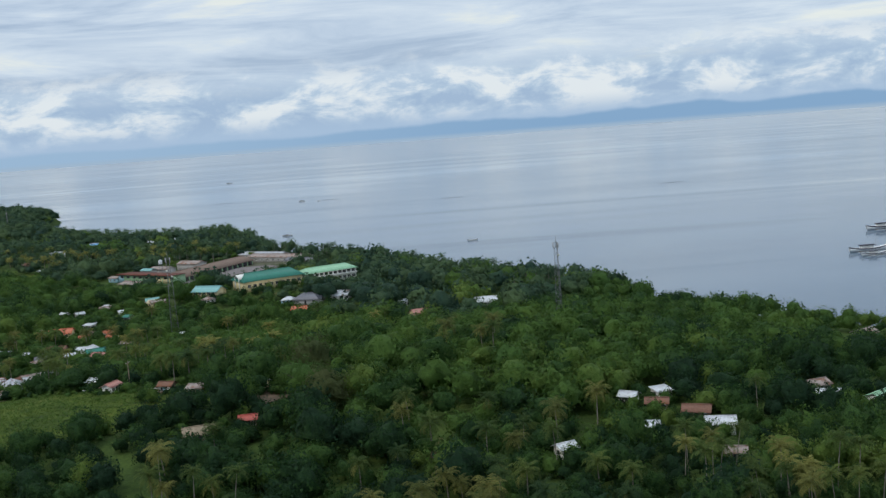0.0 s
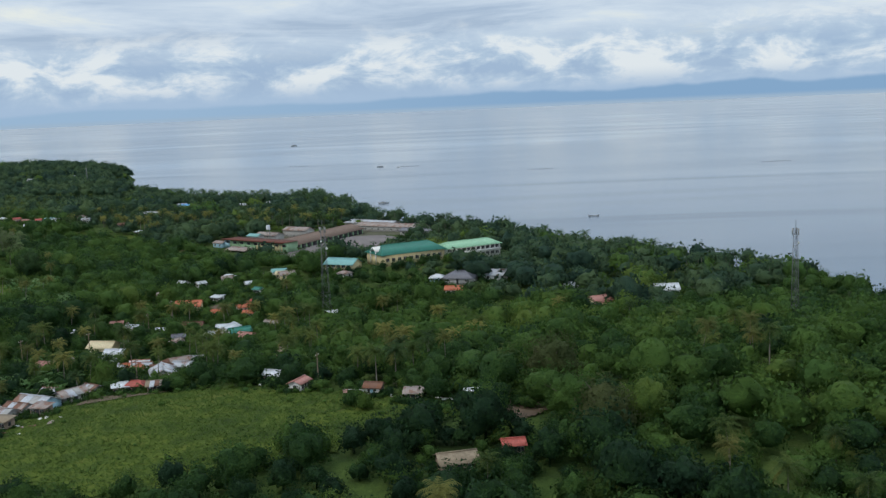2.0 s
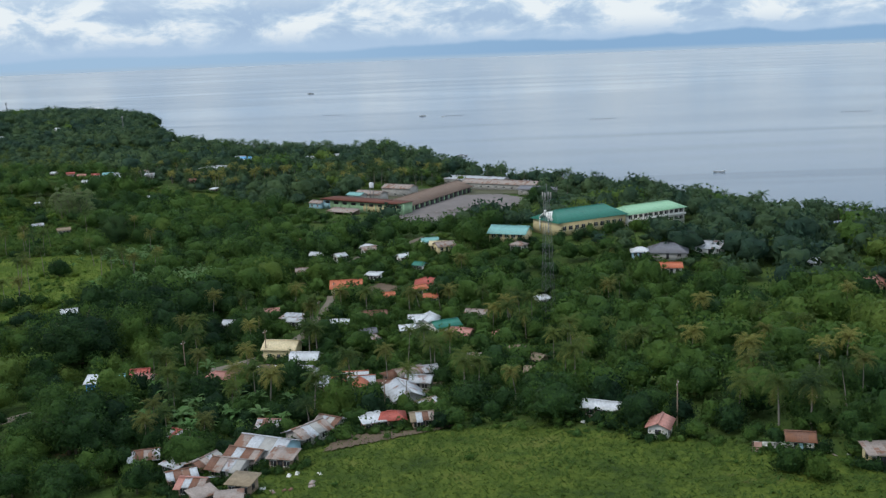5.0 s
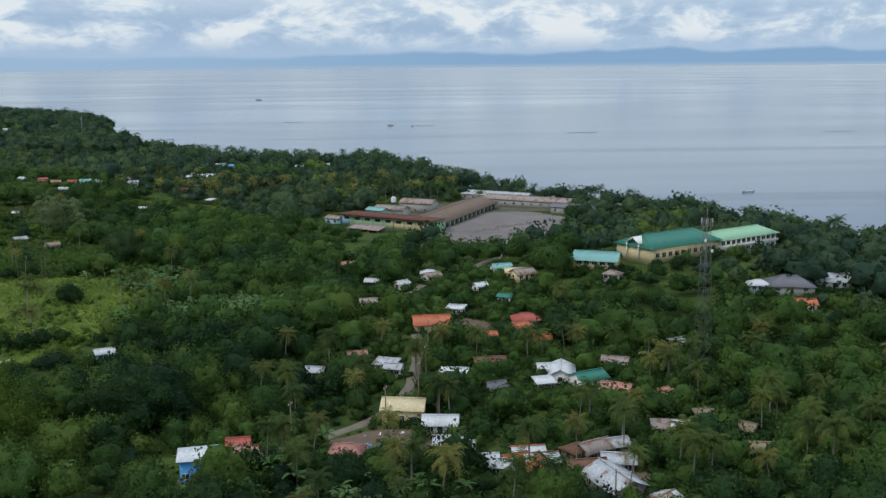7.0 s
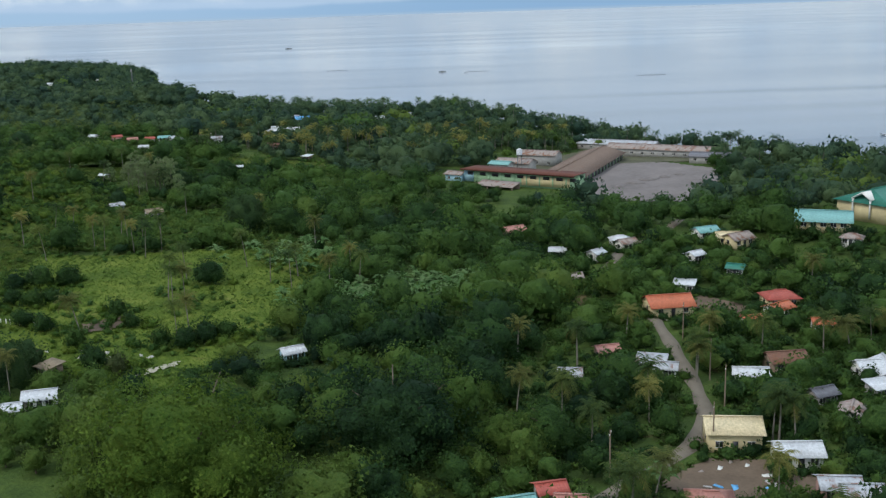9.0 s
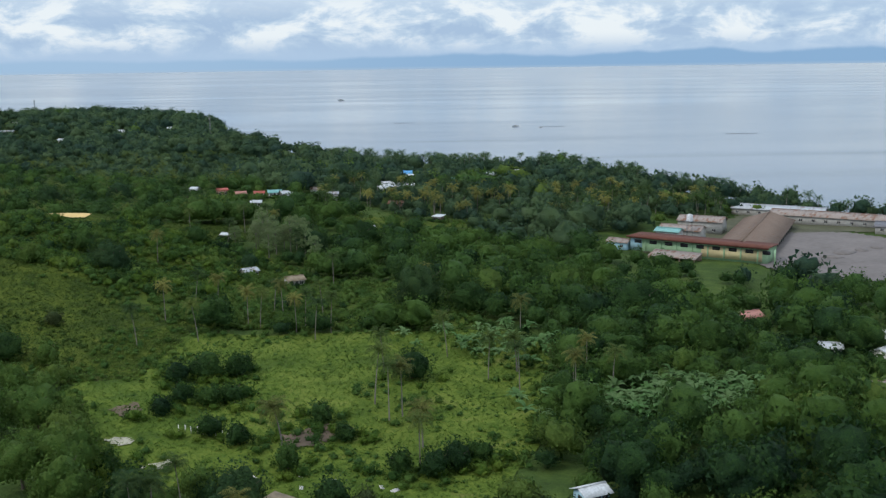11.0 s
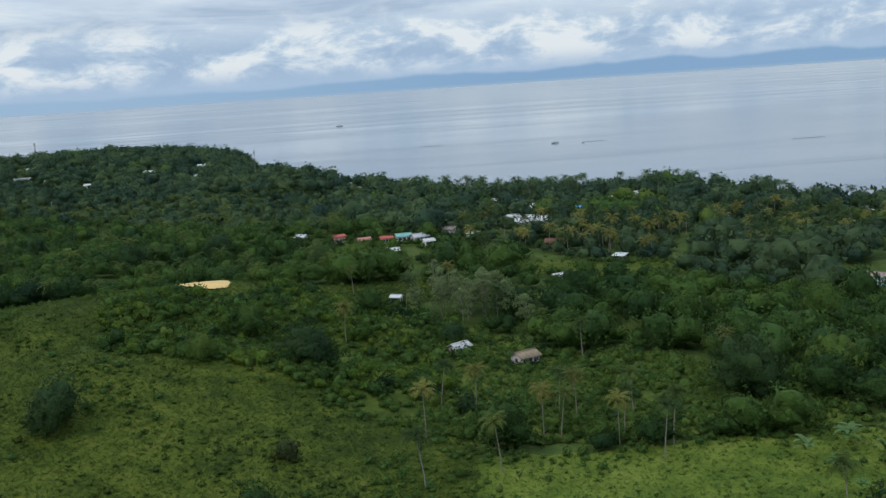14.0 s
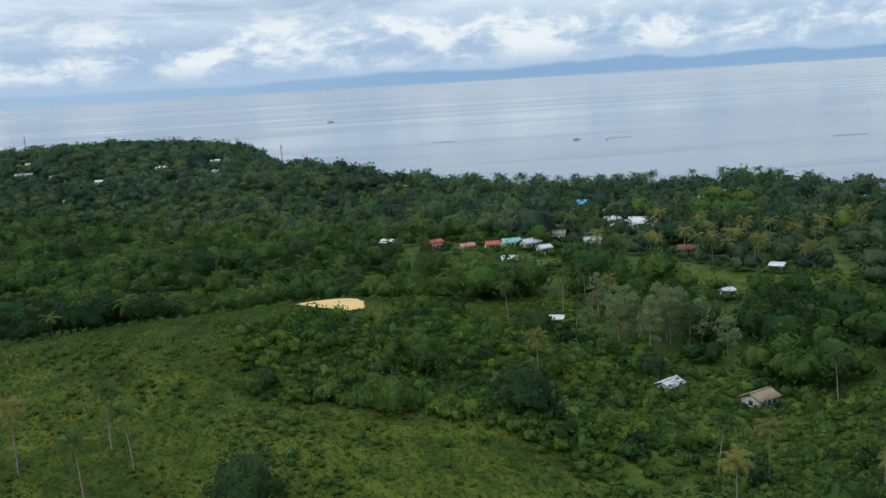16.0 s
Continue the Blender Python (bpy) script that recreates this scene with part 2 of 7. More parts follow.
PASTURE_TURF = ground_material("pasture_turf", [(0.38, (0.042, 0.074, 0.012)), (0.47, (0.080, 0.122, 0.018)), (0.56, (0.122, 0.162, 0.026)), (0.68, (0.17, 0.18, 0.05))], 0.5)
SEA = sea_material()
SAND = plain("pale_quarry_sand", (0.60, 0.42, 0.17), 0.95, 0.18, 0.15, 0.3)
EARTH = plain("bare_earth", (0.125, 0.09, 0.062), 0.95, 0.3, 0.2, 0.4)
TRODDEN = plain("trodden_brown_ground", (0.085, 0.085, 0.05), 0.95, 0.4, 0.12, 0.4)
DUST = plain("packed_grey_yard", (0.165, 0.145, 0.138), 0.95, 0.3, 0.05, 0.2)
TRACK = plain("worn_concrete_road", (0.165, 0.14, 0.108), 0.9, 0.22, 0.3, 0.3)
ZINC = sheet_metal("zinc_roofing", (0.46, 0.48, 0.51), 0.45)
WHITE_TIN = sheet_metal("pale_tin_roofing", (0.60, 0.62, 0.64), 0.12)
OLD_TIN = sheet_metal("weathered_tin_roofing", (0.32, 0.265, 0.235), 0.55, 0.7)
RUST = sheet_metal("rusted_roofing", (0.19, 0.10, 0.07), 0.5, 0.9)
BROWN_TIN = sheet_metal("dull_brown_roofing", (0.19, 0.135, 0.105), 0.3, 0.95)
RED_BROWN = sheet_metal("dark_red_brown_roofing", (0.14, 0.055, 0.04), 0.3, 0.95)
RED_TIN = sheet_metal("red_roofing", (0.42, 0.10, 0.075), 0.15)
ORANGE_TIN = sheet_metal("orange_roofing", (0.50, 0.145, 0.07), 0.15)
PINK_TIN = sheet_metal("faded_red_roofing", (0.45, 0.21, 0.17), 0.2)
GREEN_TIN = sheet_metal("green_roofing", (0.030, 0.180, 0.130), 0.0)
TEAL_TIN = sheet_metal("faded_teal_roofing", (0.20, 0.42, 0.40), 0.05)
LIME_TIN = sheet_metal("pale_green_roofing", (0.29, 0.52, 0.33), 0.0)
BLUE_TIN = sheet_metal("blue_roofing", (0.12, 0.38, 0.68), 0.0)
GREY_TIN = sheet_metal("dark_grey_roofing", (0.16, 0.16, 0.18), 0.05)
CREAM_TIN = sheet_metal("cream_roofing", (0.66, 0.55, 0.34), 0.05)
THATCH = plain("thatch", (0.24, 0.19, 0.13), 0.95, 0.35, 1.2, 0.6)
WHITE_WALL = plain("white_plaster", (0.66, 0.65, 0.61), 0.85, 0.15, 0.5, 0.1)
CREAM_WALL = plain("cream_plaster", (0.62, 0.52, 0.30), 0.85, 0.15, 0.5, 0.1)
GREY_WALL = plain("raw_block_wall", (0.34, 0.33, 0.31), 0.9, 0.25, 0.8, 0.2)
WOOD_WALL = plain("weathered_board_wall", (0.25, 0.19, 0.14), 0.9, 0.3, 1.2, 0.3)
PINK_WALL = plain("pink_plaster", (0.55, 0.33, 0.28), 0.85, 0.15, 0.5, 0.1)
GREEN_WALL = plain("mint_plaster", (0.30, 0.46, 0.28), 0.85, 0.18, 0.4, 0.1)
BLUE_WALL = plain("pale_blue_plaster", (0.36, 0.56, 0.66), 0.85, 0.12, 0.5, 0.1)
BRIGHT_BLUE = plain("bright_blue_plaster", (0.10, 0.36, 0.75), 0.85, 0.12, 0.5, 0.1)
# Near-black panels for doors and windows; at shed bays it paints the inner shade
DARK = plain("dark_panel", (0.035, 0.035, 0.04), 0.35, 0.3, 1.0)
STEEL = plain("galvanised_steel", (0.17, 0.175, 0.18), 0.5, 0.15, 2.0, 0.0, 0.6)
HULL_DARK = plain("dark_hull_paint", (0.05, 0.05, 0.07), 0.5, 0.3, 1.0)
HULL_WHITE = plain("white_boat_paint", (0.75, 0.75, 0.75), 0.5, 0.1, 1.0)
GRAVEL = plain("pale_gravel", (0.36, 0.34, 0.26), 0.95, 0.3, 0.8, 0.4)
RUBBLE = plain("pale_rubble", (0.44, 0.42, 0.40), 0.95, 0.3, 1.0, 0.4, per_object=0.3)


# ---- lie of the land ----
SHORE_X = [-4800, -2600, -1600, -900, -700, -590, -545, -512, -470, -380, -300, -200, -165, -140, -85, -40, -5, 30, 80, 110, 135, 160, 300, 700, 1500, 4800]
SHORE_Y = [3600, 2500, 2050, 1760, 1620, 1500, 1450, 1390, 1200, 1065, 1012, 985, 905, 825, 745, 705, 645, 575, 525, 440, 395, 372, 330, 150, -300, -2200]
MOUNDS = [(-85, 265, 11, 120, 90), (20, 300, 9, 90, 80), (-85, 515, 8.5, 75, 50), (-428, 600, 15.6, 62, 75), (-480, 700, 8, 150, 120),
          (-370, 790, 9, 90, 90), (-350, 605, -6.5, 45, 45), (-700, 500, 16, 160, 200), (100, 60, 12, 160, 160), (-150, 660, -2.3, 75, 75),
          (-412, 650, 2.0, 24, 17), (-440, 1080, 9.0, 75, 80), (-424, 586, -2.6, 30, 12), (-373, 577, 3.4, 24, 11), (-392, 600, -2.6, 24, 8), (-372, 620, 2.6, 20, 16), (-470, 712, -9, 95, 36), (-440, 800, -5, 120, 60), (-458, 608, 0.8, 22, 22), (-440, 655, -2.2, 24, 16)]
MID = (-200.0, 210.0)


def shore_gap(x, y):
    """Metres inland from the water's edge (below nought: out at sea)."""
    return (np.interp(x, SHORE_X, SHORE_Y) - y) * 0.72


def rise(x, y):
    r = np.hypot(np.asarray(x) - MID[0], np.asarray(y) - MID[1])
    return 52.0 * (np.clip(r - 1800, 0, None) / 2900) ** 2


def land(x, y):
    x, y = np.asarray(x, float), np.asarray(y, float)
    z = np.full(np.broadcast(x, y).shape, 3.5)
    for cx, cy, a, rx, ry in MOUNDS:
        z = z + a * np.exp(-((x - cx) / rx) ** 2 - ((y - cy) / ry) ** 2)
    z = z + 21.0 * np.exp(-(np.abs(x + 700) / 225) ** 2.6 - ((y - 1300) / 210) ** 2)  # wooded bluff
    z = z + 0.5 * np.sin(x * 0.045 + 1.3) * np.sin(y * 0.05) + 0.25 * np.sin(x * 0.13) * np.sin(y * 0.11 + 2)
    g = np.clip(shore_gap(x, y) / 40.0, -1, 1)
    return np.where(np.hypot(x - MID[0], y - MID[1]) > 4600, -60.0, np.where(g > 0, z * g * (2 - g) * 0.97 + 0.1, 45.0 * g * g * np.sign(g) + 4.0 * g) + rise(x, y))


def ground_at(x, y):
    return float(land(x, y))


def mesh_of(name, verts, faces, mats, index=None, smooth=False, normals=None):
    """A mesh from arrays of corners and four-cornered faces; a face that ends on its first corner has three. Normals: one for each corner, where foliage is to shade as a rounded mass."""
    verts, faces = np.asarray(verts, np.float32), np.asarray(faces, np.int32)
    me = bpy.data.meshes.new(name)
    me.vertices.add(len(verts))
    me.vertices.foreach_set("co", verts.ravel())
    used = np.ones(faces.shape, bool)
    used[:, 3] = faces[:, 3] != faces[:, 0]
    count = used.sum(1)
    me.loops.add(int(count.sum()))
    me.loops.foreach_set("vertex_index", faces[used])
    me.polygons.add(len(faces))
    me.polygons.foreach_set("loop_start", (np.cumsum(count) - count).astype(np.int32))
    for mat in mats:
        me.materials.append(mat)
    if index is not None:
        me.polygons.foreach_set("material_index", np.asarray(index, np.int32))
    if smooth:
        me.polygons.foreach_set("use_smooth", np.ones(len(faces), bool))
    me.update(calc_edges=True)
    if normals is not None:
        me.attributes.new("custom_normal", "FLOAT_VECTOR", "POINT").data.foreach_set("vector", np.asarray(normals, np.float32).ravel())
    return me


def grid_mesh(name, xs, ys, height, mat):
    gx, gy = np.meshgrid(xs, ys)
    v = np.stack([gx, gy, height(gx, gy)], -1).reshape(-1, 3)
    nx, ny = len(xs), len(ys)
    i = (np.arange(ny - 1)[:, None] * nx + np.arange(nx - 1)).ravel()
    return mesh_of(name, v, np.stack([i, i + 1, i + nx + 1, i + nx], -1), [mat], smooth=True)


xs = np.concatenate([np.linspace(-4600, -1100, 36)[:-1], np.arange(-1100, 420, 10), np.linspace(420, 4300, 30)])
ys = np.concatenate([np.linspace(-4200, -120, 36)[:-1], np.arange(-120, 1600, 10), np.linspace(1600, 4800, 26)])
ground = tagged(new("ground", grid_mesh("ground", xs, ys, land, GROUND)), "green grassy tropical coastal land with low hills", "ground", kind="structure")
rr = np.concatenate([[1], np.linspace(60, 1800, 30), np.linspace(1900, 4700, 29)])
aa = np.linspace(0, 2 * math.pi, 97)
ga, gr = np.meshgrid(aa, rr)
sea_v = np.stack([MID[0] + gr * np.cos(ga), MID[1] + gr * np.sin(ga), 52.0 * (np.clip(gr - 1800, 0, None) / 2900) ** 2], -1).reshape(-1, 3)
si = (np.arange(len(rr) - 1)[:, None] * 97 + np.arange(96)).ravel()
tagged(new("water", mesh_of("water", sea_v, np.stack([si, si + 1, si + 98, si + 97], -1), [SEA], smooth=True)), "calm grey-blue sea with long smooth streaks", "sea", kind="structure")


def inside(poly, x, y):
    """Whether points lie in a polygon."""
    x, y = np.asarray(x), np.asarray(y)
    r = np.zeros(x.shape, bool)
    for (x0, y0), (x1, y1) in zip(poly, poly[1:] + poly[:1]):
        hit = ((y0 > y) != (y1 > y)) & (x < (x1 - x0) * (y - y0) / (y1 - y0 + 1e-9) + x0)
        r ^= hit
    return r


def draped(name, poly, mat, label, category, step=3.0, lift=0.22, ragged=0.8, avoid=()):
    """A patch of other ground laid over the land, with a ragged edge."""
    px, py = [p[0] for p in poly], [p[1] for p in poly]
    xs_, ys_ = np.arange(min(px) - 4, max(px) + 4, step), np.arange(min(py) - 4, max(py) + 4, step)
    gx, gy = np.meshgrid(xs_, ys_)
    gx = gx + ragged * np.sin(gy * 0.9 + gx * 0.3)
    gy = gy + ragged * np.sin(gx * 0.8 + 1)
    z = land(gx, gy) + lift
    nx, ny = len(xs_), len(ys_)
    i = (np.arange(ny - 1)[:, None] * nx + np.arange(nx - 1)).ravel()
    f = np.stack([i, i + 1, i + nx + 1, i + nx], -1)
    v = np.stack([gx, gy, z], -1).reshape(-1, 3)
    c = v[f].mean(1)
    keep = inside(poly, c[:, 0], c[:, 1])
    for other in avoid:
        keep &= ~inside(other, c[:, 0], c[:, 1])
    f = f[keep]
    return tagged(new(name, mesh_of(name, v, f, [mat], smooth=True)), label, category, kind="structure")


MEADOW = [(-205, 280), (-178, 300), (-150, 311), (-128, 310), (-94, 291), (-75, 279), (-60, 268), (-72, 252), (-95, 242), (-125, 234), (-165, 236), (-205, 258)]
PASTURE = [(-365, 537), (-268, 538), (-256, 522), (-258, 502), (-260, 480), (-267, 450), (-273.1, 432.5), (-277.8, 419.9), (-288.9, 417.0), (-300.6, 431.3), (-308.9, 431.8), (-325.3, 441.0), (-334.9, 433.1), (-362, 490)]
HILLSIDE = [(-520, 640), (-470, 668), (-395, 672), (-350, 690), (-345, 665), (-375, 640), (-392, 600), (-372, 560), (-345, 545), (-350, 500), (-420, 480), (-520, 540)]
SCRUBLAND = [(-372, 560), (-392, 600), (-375, 640), (-345, 642), (-322, 614), (-296, 602), (-275, 562), (-268, 538), (-345, 545)]
GLADE = [(-322, 714), (-258, 712), (-250, 692), (-285, 684), (-318, 694)]
YARD = [(-170, 628), (-160, 650), (-138, 694), (-114, 691), (-99, 669), (-104, 640), (-114, 610), (-128, 595), (-166, 600)]
YARD_ROOM = [(-218, 676), (-236, 645), (-205, 612), (-170, 590), (-120, 586), (-98, 640), (-92, 720), (-120, 745), (-180, 720)]
SCHOOL_ROOM = [(-112, 500), (-98, 492), (-40, 527), (-44, 556), (-62, 556), (-108, 525)]
SANDPIT = [(-423, 650), (-422.5, 645), (-420.5, 641), (-417, 637.5), (-411, 636), (-407.5, 639), (-407, 645), (-409, 652), (-413, 657), (-419, 657)]
PLOT_EARTH = [[(-197, 368), (-187, 376), (-177, 374), (-171, 364), (-180, 354), (-192, 357)], [(-157, 349), (-149, 351), (-139, 350), (-140, 339), (-152, 339)], [(-151, 401), (-139, 407), (-133, 396), (-144, 391)], [(-170, 455), (-163, 466), (-152, 455), (-160, 446)]]
BUSHLAND = [(-424, 630), (-433, 605), (-425, 582), (-388, 573), (-374, 562), (-350, 575), (-345, 640), (-395, 660), (-400, 632)]
ROAD = [(-178, 452), (-178, 438), (-178.5, 425), (-180, 408), (-182, 395), (-188, 382), (-197, 372), (-208, 362), (-222, 350), (-240, 335)]
draped("meadow", MEADOW, MEADOW_TURF, "open bright green meadow beside the village", "meadow", 2.5, 0.22, 0.9)
draped("pasture", PASTURE, PASTURE_TURF, "green rough pasture with scattered bushes", "pasture", 2.5, 0.22, 0.9, (HILLSIDE, SCRUBLAND))
draped("hillside", HILLSIDE, HILL_TURF, "grassy olive-green hillside", "hillside", 2.5, 0.22, 0.9)
draped("scrubland", SCRUBLAND, MEADOW_TURF, "rough scrubby ground round two huts", "scrubland", 2.5, 0.22, 0.9, (HILLSIDE,))
draped("glade", GLADE, HILL_TURF, "small grassy glade beside the palm grove", "glade", 2.5, 0.22, 0.9)
draped("sand_pit", SANDPIT, SAND, "pale orange sand patch cut into the hilltop", "sand", 0.6, 0.5, 0.8)
draped("yard", [(-212, 668), (-198, 684), (-170, 712), (-130, 752), (-95, 715), (-84, 690), (-138, 694), (-160, 650), (-200, 640)], TRODDEN, "trodden brown earth round the warehouse sheds", "yard", 2.5, 0.25, 0.6)
draped("yard", YARD, DUST, "wide bare grey yard beside the warehouse", "yard", 2.0, 0.35, 0.4)
draped("bare_soil", [(-311.5, 463.1), (-302.9, 471.0), (-301.1, 466.3), (-304.4, 459.2), (-309.6, 458.1)], EARTH, "patch of reddish ploughed soil", "soil", 1.5, 0.5)
draped("bare_soil", [(-62, 285), (-50, 280), (-40, 262), (-48, 255), (-56, 268)], EARTH, "red bare slope at the wood's edge", "soil", 0.8, 0.4, 0.5)
draped("bare_soil", [(-158, 310), (-142, 318), (-136, 312), (-148, 306), (-160, 302)], EARTH, "trodden reddish earth beside the houses", "soil", 0.7, 0.45, 0.8)
for plot_ in PLOT_EARTH:
    draped("bare_soil", plot_, EARTH, "trodden brown earth between village houses", "soil", 0.8, 0.3, 0.7)
draped("gravel_strip", [(-290.1, 426.8), (-287.3, 431.1), (-282.2, 435.2), (-282.2, 432.4), (-286.0, 428.9), (-288.7, 424.9)], GRAVEL, "pale gravel strip in the grass", "gravel", 0.8, 0.4, 0.6)
draped("gravel_strip", [(-344.3, 461.9), (-341.5, 463.9), (-338.2, 460.9), (-339.8, 458.9)], GRAVEL, "pale gravel strip in the grass", "gravel", 0.8, 0.4, 0.6)
draped("gravel_strip", [(-333.6, 449.1), (-329.1, 452.0), (-328.2, 448.8), (-331.7, 446.8)], GRAVEL, "pale gravel strip in the grass", "gravel", 0.8, 0.4, 0.6)
draped("bare_soil", [(-348.1, 478.1), (-343.9, 482.1), (-341.7, 477.9), (-343.7, 472.9)], EARTH, "brown turned soil in the pasture", "soil", 0.9, 0.4, 0.8)


def road_mesh(line):
    pts = np.array(line, float)
    t = np.linspace(0, len(pts) - 1, 70)
    cx, cy = np.interp(t, range(len(pts)), pts[:, 0]), np.interp(t, range(len(pts)), pts[:, 1])
    d = np.stack([np.gradient(cx), np.gradient(cy)], -1)
    d /= np.linalg.norm(d, axis=1)[:, None]
    rows = []
    for off, drop in ((-1.6, -0.3), (-1.3, 0.22), (0, 0.26), (1.3, 0.22), (1.6, -0.3)):
        o = off + 0.25 * np.sin(t * 5 + off) * (abs(off) > 1)
        x, y = cx - d[:, 1] * o, cy + d[:, 0] * o
        rows.append(np.stack([x, y, land(cx, cy) + drop], -1))
    v = np.stack(rows, 1).reshape(-1, 3)
    i = (np.arange(69)[:, None] * 5 + np.arange(4)).ravel()
    return mesh_of("road", v, np.stack([i, i + 1, i + 6, i + 5], -1), [TRACK], smooth=False)


PATH = [(-109.7, 657.7), (-125.5, 608.0), (-145.7, 546.8), (-157.8, 524.9), (-169.4, 513.1), (-174.9, 506.4), (-180.9, 493.0)]
tagged(new("road", road_mesh(PATH)), "pale path running down from the yard to the village", "road", kind="structure")
tagged(new("road", road_mesh(ROAD)), "narrow pale concrete village road between trees", "road", kind="structure")


# ---- plants ----
rng = np.random.default_rng(7)


def cube_ball(cuts=2):
    """A ball of four-cornered faces, with shared corners along each side of the cube."""
    v, f = [], []
    s = np.linspace(-1, 1, cuts + 1)
    for axis in range(3):
        for side in (-1, 1):
            o = len(v)
            for a in s:
                for b in s:
                    p = [0, 0, 0]
                    p[axis], p[(axis + 1) % 3], p[(axis + 2) % 3] = side, math.tan(a * 0.7854), math.tan(b * 0.7854) * side
                    q = np.array(p, float)
                    v.append(q / np.linalg.norm(q))
            for i in range(cuts):
                for j in range(cuts):
                    c = o + i * (cuts + 1) + j
                    f.append([c, c + cuts + 1, c + cuts + 2, c + 1])
    v, f = np.array(v), np.array(f)
    key, back = np.unique(np.round(v, 5), axis=0, return_inverse=True)
    return key, back.reshape(-1)[f]


BALL_V, BALL_F = cube_ball(2)


def unit(p):
    return p / (np.linalg.norm(p, axis=1)[:, None] + 1e-9)


def leaves(centres, normals, sizes, r, tilt=0.42):
    """Pointed three-cornered leaf clumps at centres, turned roughly along normals."""
    n = len(centres)
    nn = unit(normals + r.normal(0, tilt, (n, 3)))
    a = unit(np.cross(nn, r.normal(0, 1, (n, 3))))
    b = np.cross(nn, a)
    s = sizes[:, None]
    v = np.stack([centres + a * s * 1.1, centres - a * s * 0.55 + b * s * 0.85, centres - a * s * 0.55 - b * s * 0.85], 1).reshape(-1, 3)
    f = np.arange(3 * n).reshape(-1, 3)
    return v, np.concatenate([f, f[:, :1]], 1)


def tube(path, radii, sides=5):
    v = []
    for p, rad in zip(path, radii):
        for i in range(sides):
            a = 2 * math.pi * i / sides
            v.append((p[0] + rad * math.cos(a), p[1] + rad * math.sin(a), p[2]))
    f = []
    for k in range(len(path) - 1):
        for i in range(sides):
            j = (i + 1) % sides
            f.append([k * sides + i, k * sides + j, (k + 1) * sides + j, (k + 1) * sides + i])
    return np.array(v), np.array(f)


def join(parts):
    """Several sets of corners and faces as one, with normals if any of them has some."""
    vs, fs, ns, o = [], [], [], 0
    for p in parts:
        v, f = p[:2]
        vs.append(v)
        fs.append(f + o)
        ns.append(p[2] if len(p) > 2 else unit((v - v.mean(0)) * (1, 1, 0)))
        o += len(v)
    if any(len(p) > 2 for p in parts):
        return np.concatenate(vs), np.concatenate(fs), np.concatenate(ns)
    return np.concatenate(vs), np.concatenate(fs)


def crown(seed, radius, depth, base, lumps, per, size, flat=0.0, core=True):
    """A crown of leaf lumps round an uneven dome; the base is the height of its underside."""
    r = np.random.default_rng(seed)
    parts = []
    for i in range(lumps):
        a, h = i * 2.4 + r.uniform(-0.5, 0.5), (i + 0.5) / lumps
        up = h if not flat else h ** (1 - 0.5 * flat)
        rim = math.sqrt(max(0.05, 1 - (2 * abs(up - 0.35)) ** 2 * 0.55)) * r.uniform(0.55, 0.92)
        if i >= lumps - 2:
            rim *= 0.3
        c = np.array([radius * rim * math.cos(a), radius * rim * math.sin(a), base + depth * (0.12 + 0.72 * up) * r.uniform(0.85, 1.1)])
        lr = radius * r.uniform(0.34, 0.52) * (1.25 if lumps < 8 else 1)
        lz = min(lr, depth * 0.34) * r.uniform(0.75, 1.0)
        d = r.normal(0, 1, (per, 3))
        d[:, 2] = np.abs(d[:, 2]) * 0.9 - 0.35
        d /= np.linalg.norm(d, axis=1)[:, None]
        pos = c + d * np.array([lr, lr, lz]) * r.uniform(0.8, 1.12, (per, 1))
        parts.append(leaves(pos, d + np.array([0, 0, 0.35]), size * r.uniform(0.7, 1.35, per), r))
        if core is True:
            wob = 1 + r.normal(0, 0.1, (len(BALL_V), 1))
            parts.append((c + BALL_V * np.array([lr, lr, lz]) * 0.82 * wob, BALL_F))
    if core == "one":
        wob = 1 + r.normal(0, 0.12, (len(BALL_V), 1))
        parts.append((np.array([0, 0, base + depth * 0.47]) + BALL_V * wob * (radius * 0.8, radius * 0.8, depth * 0.4), BALL_F))
    return join(parts)


